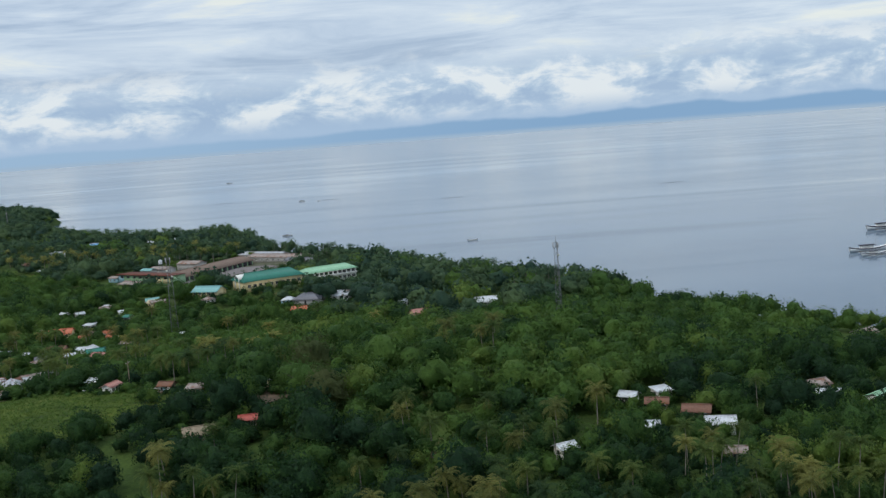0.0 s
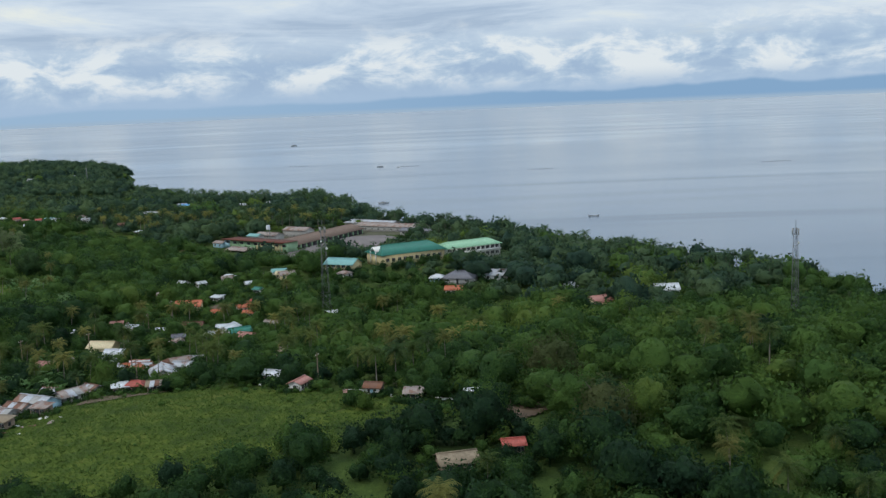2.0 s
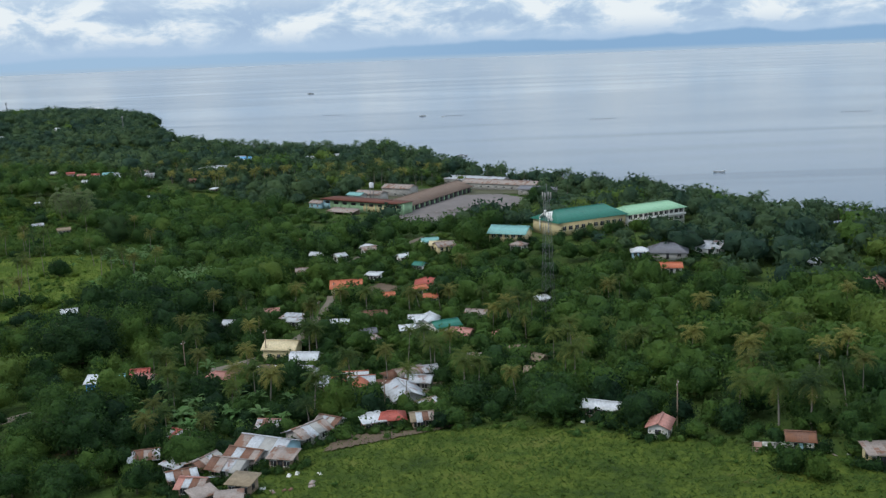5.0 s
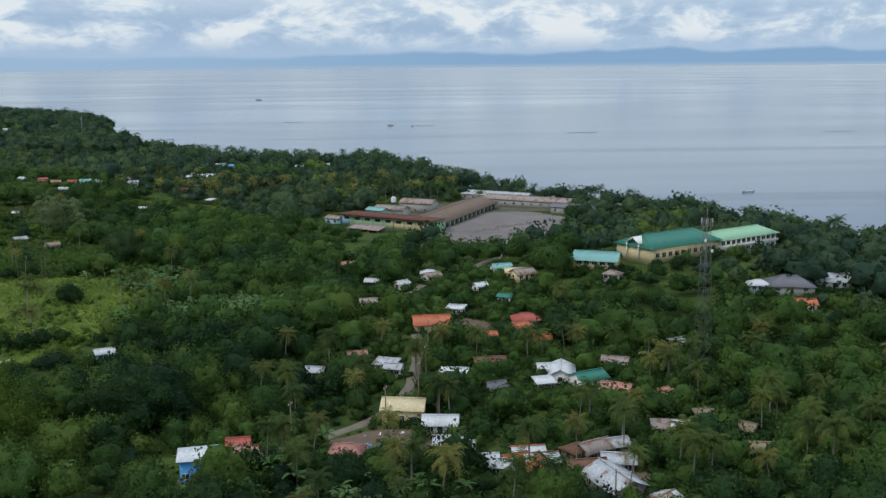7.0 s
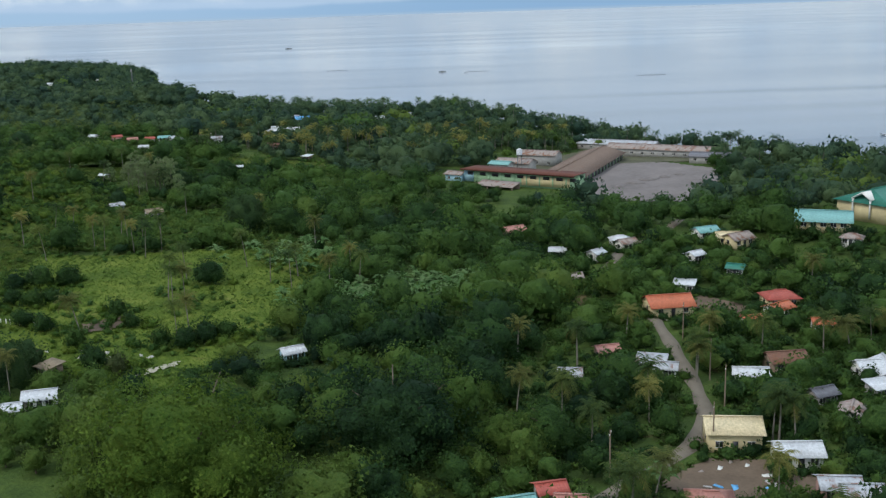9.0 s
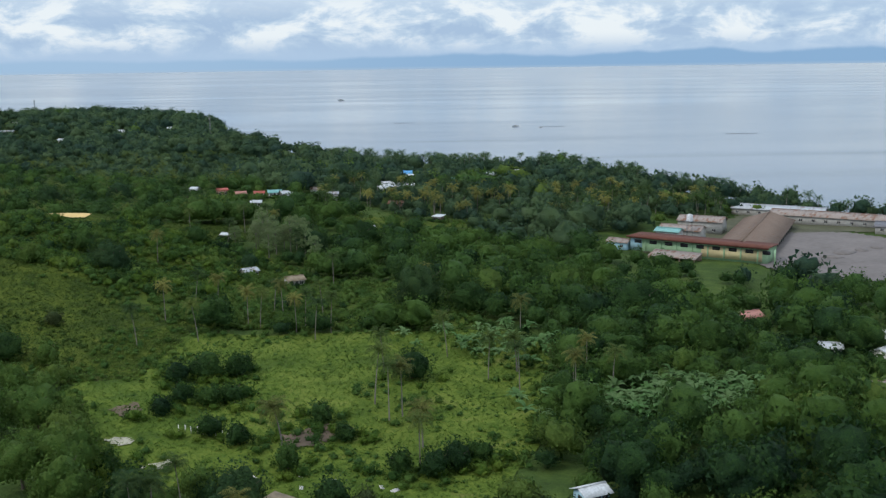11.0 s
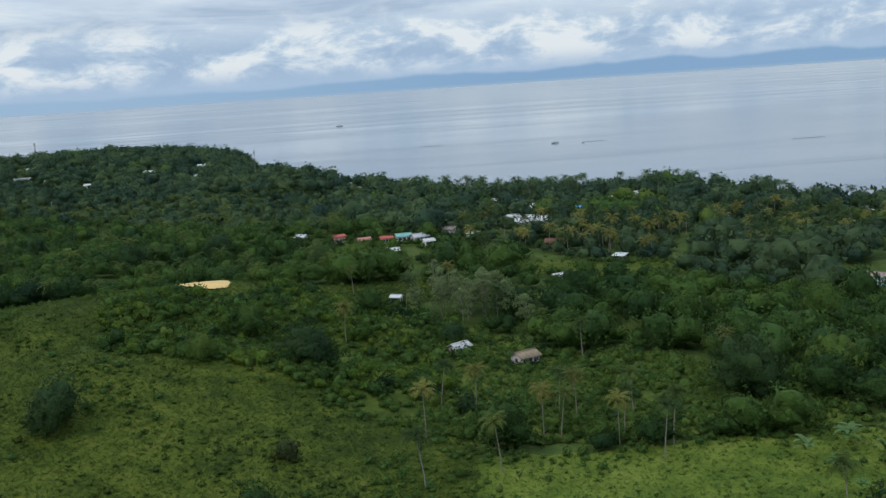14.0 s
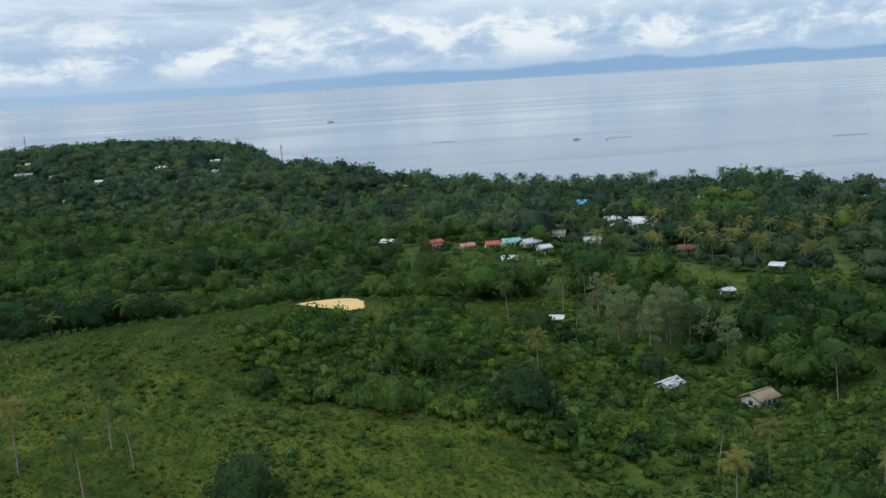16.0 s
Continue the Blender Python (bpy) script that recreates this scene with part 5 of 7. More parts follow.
    piece("tank", tube([(0, 0, 9.7), (0, 0, 12.0), (0, 0, 12.5)], [1.25, 1.25, 0.3], 10), WHITE_TIN, tank)
    PLOTS.extend([(-208, 657, 7), (-195, 648, 8), (-180, 638, 8)])
    for i, (x, y, s) in enumerate(((-140, 640, 2.2), (-133, 648, 2.6), (-125, 652, 1.8), (-118, 655, 1.5), (-112, 640, 1.2), (-128, 606, 1.3), (-148, 634, 1.6))):
        r = np.random.default_rng(i)
        v = BALL_V * (1 + 0.12 * np.sin(BALL_V[:, :1] * 5 + i + BALL_V[:, 1:2] * 4)) * (s * 2.0, s * 1.5, s * 0.45)
        ob = tagged(new("gravel_mound", mesh_of("gravel_mound", v, BALL_F, [DUST], smooth=True)), "heap of grey gravel in the yard", "gravel heap", "yard heaps")
        ob.matrix_basis = pose(x, y, ground_at(x, y) + 0.2, 0, 0, i * 40)


def bar(a, b, r):
    """A thin four-sided strut."""
    a, b = np.array(a, float), np.array(b, float)
    d = (b - a) / np.linalg.norm(b - a)
    u = np.cross(d, (0.3, 0.9, 0.2))
    u /= np.linalg.norm(u)
    w = np.cross(d, u)
    v = np.array([p + r * (u * math.cos(k) + w * math.sin(k)) for p in (a, b) for k in (0.8, 2.37, 3.94, 5.5)])
    return v, np.array([[0, 1, 5, 4], [1, 2, 6, 5], [2, 3, 7, 6], [3, 0, 4, 7], [3, 2, 1, 0], [4, 5, 6, 7]])


def lattice_tower(x, y, height, foot, head, label, legs=4, thick=0.16, bays=9, dishes=2):
    root = tagged(new("lattice_tower"), label, "tower")
    root.matrix_basis = pose(x, y, ground_at(x, y), 0, 0, 20)
    corner = [(math.cos(math.pi / 4 + i * 2 * math.pi / legs), math.sin(math.pi / 4 + i * 2 * math.pi / legs)) for i in range(legs)]

    def at(i, z):
        r = (foot + (head - foot) * min(1, z / height)) * 0.7
        return (corner[i % legs][0] * r, corner[i % legs][1] * r, z)
    for i in range(legs):
        piece("leg", bar(at(i, -0.8), at(i, height), thick), STEEL, root)
    for b in range(bays):
        z0, z1 = height * b / bays, height * (b + 1) / bays
        for i in range(legs):
            for s in (bar(at(i, z0), at(i + 1, z1), thick * 0.42), bar(at(i + 1, z0), at(i, z1), thick * 0.42), bar(at(i, z1), at(i + 1, z1), thick * 0.42)):
                piece("strut", s, STEEL, root)
    piece("top_pole", bar((0, 0, height - 1), (0, 0, height + 2.5), 0.09), STEEL, root)
    for i in range(legs):
        p = at(i, height - 1.2)
        piece("antenna_panel", block(p[0] * 1.5 - 0.13, p[0] * 1.5 + 0.13, p[1] * 1.5 - 0.09, p[1] * 1.5 + 0.09, height - 2.0, height), GREY_WALL, root)
    for i in range(dishes):
        p = at(i + 2, height * (0.86 - 0.07 * i))
        v = BALL_V * (0.45, 0.2, 0.45) + np.array(p) * (1.25, 1.25, 1)
        piece("dish", (v, BALL_F), WHITE_WALL, root)
    return root


def boat(x, y, turn, l, label, cabin=True):
    """An outrigger boat: hull, cabin, cross beams, floats."""
    root = tagged(new("outrigger_boat"), label, "boat", "boats on the sea")
    root.matrix_basis = pose(x, y, float(rise(x, y)) + 0.1, 0, 0, turn)
    rows = []
    for i in range(9):
        t = i / 8
        w = l * 0.075 * math.sin(math.pi * (0.06 + 0.88 * t)) ** 0.6
        sheer = l * 0.075 + l * 0.06 * (2 * t - 1) ** 2
        px = -l / 2 + l * t
        rows.append([(px * 0.96, 0, -l * 0.02), (px, -w * 0.8, sheer * 0.35), (px * 1.02, -w, sheer), (px * 1.02, w, sheer), (px, w * 0.8, sheer * 0.35)])
    v = np.array(rows).reshape(-1, 3)
    f = [[r * 5 + c, r * 5 + (c + 1) % 5, (r + 1) * 5 + (c + 1) % 5, (r + 1) * 5 + c] for r in range(8) for c in range(5)]
    piece("hull", (v, np.array(f)), HULL_WHITE, root)
    band = np.array([[(p[0], p[1] * 1.02, p[2] - 0.02), (p[0], p[1] * 1.02, p[2] - l * 0.03), (q[0], q[1] * 1.02, q[2] - l * 0.03), (q[0], q[1] * 1.02, q[2] - 0.02)] for k in (2, 3) for p, q in [(rows[i][k], rows[i + 1][k]) for i in range(8)]]).reshape(-1, 3)
    piece("dark_band", (band, np.arange(len(band)).reshape(-1, 4)), HULL_DARK, root, "dark painted band along the hull")
    if cabin:
        piece("cabin", block(-l * 0.2, l * 0.12, -l * 0.05, l * 0.05, l * 0.06, l * 0.15), WHITE_WALL, root)
        piece("cabin_roof", block(-l * 0.24, l * 0.16, -l * 0.07, l * 0.07, l * 0.15, l * 0.165), HULL_DARK, root)
        piece("mast", bar((l * 0.2, 0, l * 0.05), (l * 0.2, 0, l * 0.32), 0.07), WOOD_WALL, root)
    for s in (-1, 1):
        piece("float", bar((-l * 0.38, s * l * 0.2, 0.1), (l * 0.38, s * l * 0.2, 0.1), 0.14), HULL_WHITE, root)
    for px in (-0.25, 0, 0.25):
        piece("cross_beam", bar((l * px, -l * 0.2, 0.25), (l * px, l * 0.2, 0.25), 0.08), WOOD_WALL, root)


school()
warehouse()
lattice_tower(-110.3, 409.9, 37, 3.3, 1.1, "tall grey steel lattice tower rising from the trees", thick=0.06, bays=11)
lattice_tower(42.2, 364.0, 32, 2.2, 1.0, "slim grey telephone mast on the wooded rise", 3, 0.09, 12, 1)
lattice_tower(-464.0, 1100.0, 19, 1.0, 0.6, "thin mast near the far bluff", 3, 0.12, 5, 0)
lattice_tower(-776.0, 1540.0, 27, 1.4, 0.8, "thin mast on the far wooded hill", 3, 0.14, 5, 0)
for bx, by, bt, bl, blab in ((290, 655, 8, 24, "long white outrigger boat with a dark deck line"), (240, 562, 4, 22, "white outrigger boat with an arched cabin"), (236, 545, 10, 15, "white outrigger boat moored beside a larger one"),
                             (-192, 1462, 20, 9, "small dark fishing boat far out"), (-482, 2400, 15, 14, "small boat far out on the calm sea"), (-165, 1440, 60, 6, "tiny fishing boat far out"),
                             (26, 772, 12, 8, "small boat close to the shore"), (-138, 927, 10, 9, "small outrigger boat close to the shore")):
    boat(bx, by, bt, bl, blab, bl > 8)


def debris(x, y, size, turn, mat, label):
    """A loose sheet or slab lying askew on the ground."""
    v, f = slab([(-size, -size * 0.6, 0), (size, -size * 0.5, 0.1), (size * 0.9, size * 0.6, 0.25), (-size, size * 0.55, 0.12)], 0.08)
    ob = tagged(new("loose_sheet", mesh_of("loose_sheet", v, f, [mat])), label, "debris", "loose sheets by the houses")
    ob.matrix_basis = pose(x, y, ground_at(x, y) + 0.25, 0, 0, turn)


def clothes_line(x0, y0, x1, y1):
    """Washing hung on a line between two poles."""
    root = tagged(new("clothes_line"), "washing line with pink and white cloths between two poles", "washing line")
    z0, z1 = ground_at(x0, y0), ground_at(x1, y1)
    root.matrix_basis = pose(x0, y0, z0)
    dx, dy, dz = x1 - x0, y1 - y0, z1 - z0
    piece("pole", tube([(0, 0, -0.4), (0, 0, 2.1)], [0.05, 0.04], 6), WOOD_WALL, root)
    piece("pole", tube([(dx, dy, dz - 0.4), (dx, dy, dz + 2.1)], [0.05, 0.04], 6), WOOD_WALL, root)
    piece("line", bar((0, 0, 2.0), (dx, dy, dz + 2.0), 0.02), WHITE_WALL, root)
    for i, (mat, wide_, drop) in enumerate(((PINK_WALL, 1.3, 0.9), (WHITE_WALL, 0.8, 0.7), (GREY_WALL, 0.9, 1.0), (WHITE_WALL, 1.2, 1.1), (WHITE_WALL, 0.7, 0.6), (BLUE_WALL, 0.8, 0.9), (WHITE_WALL, 1.1, 0.8))):
        t0, t1 = (i + 0.15) / 7, (i + 0.15) / 7 + wide_ / math.hypot(dx, dy)
        rows = [[(dx * t + 0.06 * math.sin(t * 60 + q), dy * t + 0.1 * math.sin(t * 45 + q * 2), dz * t + 2.0 - drop * q / 3) for t in np.linspace(t0, t1, 5)] for q in range(4)]
        v = np.array(rows).reshape(-1, 3)
        f = np.array([[r_ * 5 + c_, r_ * 5 + c_ + 1, r_ * 5 + c_ + 6, r_ * 5 + c_ + 5] for r_ in range(3) for c_ in range(4)])
        piece("cloth", (v, f), mat, root)


clothes_line(-87.5, 282.8, -78.5, 280.2)
junk = np.random.default_rng(5)
for i in range(26):
    debris(-86 + i * 1.25 + junk.normal(0, 0.8), 284.5 - i * 0.45 + junk.normal(0, 0.9), junk.uniform(0.3, 0.85), junk.uniform(0, 180), WHITE_WALL if i % 3 else OLD_TIN, "pale broken slab along the meadow's edge")
for i in range(30):
    debris(-182 + junk.uniform(0, 26), 279 + junk.uniform(0, 26) + 0.3 * i / 30, junk.uniform(0.35, 0.9), junk.uniform(0, 180), (WHITE_WALL, OLD_TIN, RUST)[i % 3], "loose roofing sheet lying between the shanties")
for i in range(16):
    debris(-187 + junk.normal(0, 5), 366 + junk.normal(0, 7), junk.uniform(0.4, 1.0), junk.uniform(0, 180), (RUBBLE, WHITE_WALL, BLUE_TIN, OLD_TIN)[i % 4], "loose sheet beside the village road")
for i in range(14):
    debris(-310 + junk.normal(0, 10), 440 + junk.normal(0, 6), junk.uniform(0.4, 1.0), junk.uniform(0, 180), RUBBLE, "pale slab lying in the pasture")

for i in range(110):
    hx, hy, hw = PLOTS[int(junk.integers(0, len(PLOTS)))]
    if -235 < hx < -90 and hy < 470:
        a_ = junk.uniform(-2.9, -0.2)
        debris(hx + (hw + 1.6) * math.cos(a_), hy + (hw + 1.6) * math.sin(a_), junk.uniform(0.35, 1.0), junk.uniform(0, 180), (WHITE_WALL, OLD_TIN, RUBBLE, WHITE_TIN, RUST)[i % 5], "loose pale sheet lying beside a house")


def fence_post(x, y):
    v, f = block(-0.09, 0.09, -0.09, 0.09, -0.3, 1.5)
    ob = tagged(new("fence_post", mesh_of("fence_post", v, f, [WHITE_WALL])), "white wooden fence post in the pasture", "post", "pasture fence posts")
    ob.matrix_basis = pose(x, y, ground_at(x, y))


for i in range(11):
    fence_post(-331.3 + i * 1.27, 466.4 + i * -0.47 + 0.4 * (i % 2))


def utility_pole(x, y, turn):
    """A wooden pole with a cross arm and insulators."""
    root = tagged(new("utility_pole"), "grey wooden utility pole with a cross arm", "pole", "utility poles")
    root.matrix_basis = pose(x, y, ground_at(x, y), 0, 0, turn)
    piece("shaft", tube([(0, 0, -1), (0, 0, 4), (0, 0, 8.5)], [0.16, 0.14, 0.1], 6), WOOD_WALL, root)
    piece("cross_arm", block(-0.9, 0.9, -0.06, 0.06, 7.7, 7.85), WOOD_WALL, root)
    for px in (-0.75, 0.75):
        piece("insulator", block(px - 0.06, px + 0.06, -0.06, 0.06, 7.85, 8.05), WHITE_WALL, root)


for px_, py_ in ((-175.2, 436), (-176.4, 412), (-178.5, 396), (-185.6, 379), (-204, 369), (-150, 322), (-96, 300)):
    utility_pole(px_, py_, 70)


def net_line(x, y, turn, l):
    """A thin dark bar with round floats, added where a dark streak lies on the sea."""
    root = tagged(new("net_line"), "thin dark line with small floats out at sea", "fishing gear", "net lines")
    root.matrix_basis = pose(x, y, float(rise(x, y)) + 0.1, 0, 0, turn)
    piece("bamboo_float", bar((-l / 2, 0, 0.1), (l / 2, 0, 0.1), 0.1), HULL_DARK, root)
    for i in range(7):
        piece("buoy", (BALL_V * 0.3 + np.array([-l / 2 + i * l / 6, 0.3, 0.35]), BALL_F), HULL_DARK, root)


for nx_, ny_, nt_, nl_ in ((-324, 1563, 3, 26), (20, 1294, 2, 30), (-150, 1452, 5, 24), (296, 1265, 3, 34)):
    net_line(nx_, ny_, nt_, nl_)


# ---- trees ----
KINDS = {"rain": (RAIN_LEAF, "huge spreading rain tree"), "leaf": (LEAF, "dense green broadleaf tree"), "light": (LIGHT_LEAF, "bright yellow-green leafy tree"), "dark": (DARK_LEAF, "very dark dense rounded tree"),
         "dry": (DRY_LEAF, "brownish olive thin-leaved tree"), "thin": (THIN_LEAF, "tall sparse tree with bare pale trunk")}
BIG = []


def big_tree(x, y, r, kind="leaf", tall=None, flat=0.0, label=""):
    """One broadleaf tree by itself, with limbs and a lumpy crown."""
    if r < 12 and any(abs(x - hx) < r + hw and 0 < hy - y < r + 9 for hx, hy, hw in PLOTS):
        r = min(r, 2.6)
    if kind == "dark" and r < 4.6 and inside(PASTURE, np.array([x]), np.array([y]))[0]:
        kind = "leaf"
    seed = len(BIG) + 100
    mat, lab = KINDS[kind]
    sparse = kind == "thin"
    height = tall or (11.0 + seed * 7 % 5 if sparse else r * 1.75 + 0.6)
    depth, base = (height * 0.82, height * 0.17) if sparse else (height, 0.0)
    if flat:
        depth, base = height * 1.1, -height * 0.15
    elif not sparse:
        depth, base = height * 1.12, -height * 0.18
    if sparse:
        top = crown(seed, r * 0.55, depth, base, 15 + seed % 4, 95, 0.2, core=False)
    else:
        top = canopy(seed, r * 1.02, depth, base, int(16 + r * 2.6), min(14, int(4 + r * 0.6)), int(300 + r * r * (50 if flat else 36)), 0.2 + r * 0.003, flat)
    wood = stem(seed, height * (0.75 if sparse else 0.45), 0.07 + r * 0.018 if sparse else 0.12 + r * 0.03, 5, r)
    ob = tree_thing("tree", label or lab, "tree", "single trees", [("trunk", wood, PALM_BARK if sparse else BARK), ("crown", top, mat)])
    ob.matrix_basis = pose(x, y, ground_at(x, y))
    BIG.append((x, y, r))


PALMS = []
PALM_KINDS = []
PALM_TALL = (8.0, 8.0, 8.0, 8.0, 8.0, 8.0, 14.0, 14.0, 14.0, 14.0, 14.0, 14.0)
for seed in range(12):
    hh = PALM_TALL[seed]
    trunk_, tip = palm_stem(seed, hh)
    green_, dried = palm_crown(seed, hh, tip, length=3.9 if hh < 10 else 4.7)
    pieces = [("trunk", trunk_, PALM_BARK), ("fronds", green_, FROND)]
    if dried and seed < 6:
        pieces.append(("dry_fronds", dried, DRY_FROND))
    if seed in (1, 3, 7, 9):
        pieces[1] = ("fronds", green_, DRY_FROND)
    PALM_KINDS.append((pieces, "yellowing coconut palm with drooping fronds" if seed in (1, 3, 7, 9) else "tall coconut palm with a slim pale trunk"))
PALM_FIRST = {}


def palm(x, y, h, green=False):
    k = len(PALMS) % 6 + (6 if h > 8.8 else 0)
    if green:
        k = (0, 2, 4, 5)[len(PALMS) % 4] + (6 if h > 8.8 else 0)
    m = pose(x, y, ground_at(x, y), 0, 0, len(PALMS) * 77) @ Matrix.Scale(h / PALM_TALL[k], 4)
    if k not in PALM_FIRST:
        PALM_FIRST[k] = tree_thing("coconut_palm", PALM_KINDS[k][1], "palm tree", "coconut palms", PALM_KINDS[k][0])
        PALM_FIRST[k].matrix_basis = m
    else:
        copy_thing(PALM_FIRST[k], m @ Matrix.Scale(1 / PALM_FIRST[k].scale[0], 4))
    PALMS.append((x, y))


big_tree(-265, 368, 17, "rain", 23.5, 0.2, "huge spreading rain tree with a broad domed crown")
big_tree(-236, 384, 13.5, "leaf", 16, 0.3, "wide dark spreading tree beside the rain tree")
big_tree(-283, 352, 9, "rain", 8, 0.4, "broad lighter tree at the rain tree's foot")
for x_, y_, r_ in ((-102, 648, 3.8), (-98, 661, 4.2), (-105, 633, 3.4), (-110, 619, 3.4), (-97, 676, 4.0), (-116, 604, 3.0)):
    big_tree(x_, y_, r_, "leaf", label="green tree at the edge of the bare yard")
for i in range(12):  # trees before the school wings
    a_, b_ = -19 + i * 4.6, -13.5 - (i * 5 % 3) * 2.0
    big_tree(-89.5 + a_ * 0.857 - b_ * 0.515, 520.5 + a_ * 0.515 + b_ * 0.857, 3.0 + (i * 7 % 4) * 0.4, ("leaf", "leaf", "dark", "light")[i % 4])
for i in range(5):
    big_tree(-127 + i * 4.5, 502 - i * 1.9, 2.3 + (i % 2) * 0.5, "leaf")
big_tree(-225, 378, 1.3, "light", 5, label="slim bright yellow-green conical young tree")
palm(-327.8, 558.8, 9.3)
palm(-355.1, 547.4, 9.8)
palm(-351.5, 566.0, 9.5)
palm(-344.4, 563.1, 9.8)
palm(-444.8, 549.1, 9.9)
palm(-445.1, 565.4, 9.1)
palm(-440.0, 557.6, 9.0)
palm(-458.1, 562.5, 10.2)
palm(-373.1, 652.3, 9.4)
palm(-344.5, 669.0, 9.3)
palm(-356.5, 669.9, 10.4)
palm(-348.7, 679.1, 9.7)
palm(-332.5, 640.5, 10.2)
palm(-373.3, 608.1, 9.7)
palm(-342.3, 530.0, 9.9)
palm(-319.2, 541.2, 9.2)
palm(-313.2, 531.5, 9.9)
palm(-309.9, 538.2, 10.2)
palm(-358.3, 645.5, 9.7)
palm(-332.7, 546.0, 10.0)
palm(-329.5, 545.7, 9.9)
palm(-286.3, 582.9, 9.1)
palm(-315.5, 600.8, 10.1)
palm(-271.1, 497.0, 9.8)
palm(-264.7, 490.4, 9.4)
palm(-249.3, 498.1, 9.0)
palm(-246.4, 482.5, 10.2)
palm(-253.9, 482.6, 9.7)
palm(-313.6, 554.1, 10.0)
palm(-294.0, 499.8, 10.2)
palm(-279.9, 513.6, 10.0)
palm(-261.6, 528.0, 10.3)
palm(-355.8, 523.7, 9.6)
palm(-324.7, 555.2, 10.1)
palm(-317.4, 545.4, 9.6)
palm(-285.2, 447.8, 9.4)
palm(-206.8, 353.0, 9.3)
palm(-179.1, 411.2, 7.1)
palm(-174.9, 382.1, 7.2)
palm(-211.6, 427.5, 7.4)
palm(-254.3, 484.2, 9.5)
palm(-264.3, 503.0, 8.0)
palm(-203.9, 354.1, 8.6)
palm(-284.9, 457.9, 7.6)
palm(-163.6, 420.2, 8.2)
palm(-147.1, 416.6, 7.9)
palm(-150.8, 421.2, 7.8)
palm(-178.6, 413.6, 8.4)
palm(-174.5, 380.3, 8.4)
palm(-183.4, 336.2, 9.3)
palm(-159.9, 346.5, 8.7)
palm(-151.5, 346.6, 9.4)
palm(-141.8, 352.9, 9.2)
palm(-118.8, 400.7, 9.6)
palm(-115.5, 402.6, 8.7)
palm(-126.6, 395.9, 7.3)
palm(-141.5, 420.2, 9.2)
palm(-184.4, 353.5, 9.5)
palm(-148.0, 365.3, 9.3)
palm(-80.4, 292.3, 8.4)
palm(-75.5, 290.9, 8.8)
palm(-78.9, 316.8, 7.4)
palm(-146.4, 329.0, 9.1)
palm(-121.4, 397.2, 8.4)
palm(-111.8, 343.1, 7.6)
palm(-75.6, 317.0, 7.0)
palm(-68.2, 307.5, 9.2)
palm(-63.7, 299.5, 9.6)
palm(-112.7, 362.7, 7.0)
palm(-137.7, 362.5, 9.0)
palm(-107.7, 372.0, 7.9)
palm(-76.4, 293.7, 7.2)
palm(-71.8, 299.2, 7.6)
palm(-122.3, 395.9, 9.0)
palm(-67.2, 297.1, 9.2)
palm(-199.1, 361.4, 6.9)
palm(-141.2, 357.1, 8.5)
palm(-107.1, 353.5, 6.9)
palm(-110.4, 335.9, 8.8)
palm(50.7, 193.5, 9.1)
palm(52.9, 175.6, 10.2)
palm(60.1, 181.7, 10.4)
palm(75.2, 182.6, 9.5)
palm(71.7, 184.4, 10.4)
palm(7.3, 179.4, 9.1)
palm(23.1, 217.8, 8.6)
palm(56.1, 196.6, 9.6)
palm(63.2, 170.8, 8.6)
palm(58.9, 172.6, 8.9)
palm(47.1, 199.0, 9.3)
palm(53.3, 170.6, 9.7)
palm(6.0, 175.0, 8.8)
palm(49.6, 165.2, 8.6)
palm(59.2, 162.6, 10.1)
palm(69.1, 168.2, 9.1)
palm(21.0, 200.8, 10.3)
palm(46.8, 183.3, 10.2)
palm(62.0, 172.7, 9.2)
palm(65.3, 168.4, 9.4)
palm(59.5, 175.7, 9.5)
palm(73.3, 168.7, 9.7)
palm(-51.9, 193.5, 9.6)
palm(-43.8, 191.9, 9.6)
palm(-61.1, 203.4, 9.7)
palm(49.7, 185.8, 10.3)
palm(44.0, 188.9, 9.5)
palm(70.9, 228.5, 9.3)
palm(74.0, 162.0, 9.9)
big_tree(65.6, 253.7, 5, "light")
big_tree(77.3, 249.3, 5, "light")
big_tree(-93.1, 247.1, 4, "light")
big_tree(-78.5, 210.9, 5, "light")
big_tree(-22.5, 250.4, 7, "light")
big_tree(29.4, 453.9, 6, "dry")
big_tree(-180.6, 356.0, 6, "light")
big_tree(-101.1, 232.6, 6, "leaf")
big_tree(-90.0, 244.7, 5, "leaf")
big_tree(-81.0, 271.0, 2.6, "light")
big_tree(-320.8, 422.2, 4, "leaf")
big_tree(-337.2, 475.8, 2.5, "leaf")
big_tree(-334.8, 483.9, 3, "leaf")
big_tree(-324.8, 463.8, 3, "dark")
big_tree(-338.7, 447.7, 3, "dark")
big_tree(-328.9, 481.6, 3.2, "dark")
big_tree(-318.7, 460.0, 2.8, "leaf")
big_tree(-324.3, 483.5, 3, "leaf")
big_tree(-327.2, 501.9, 3.5, "leaf")
big_tree(-308.1, 449.3, 3, "leaf")
big_tree(-298.6, 431.2, 4, "leaf")
big_tree(-293.4, 428.3, 3, "dry")
big_tree(-299.4, 462.5, 2.6, "dark")
big_tree(-288.6, 446.6, 3, "leaf")
big_tree(-282.9, 444.7, 3.5, "leaf")
big_tree(-278.8, 447.6, 3.5, "leaf")
big_tree(-274.6, 450.6, 3, "leaf")
big_tree(-287.9, 498.6, 5, "leaf")
big_tree(-272.7, 556.8, 7, "leaf")
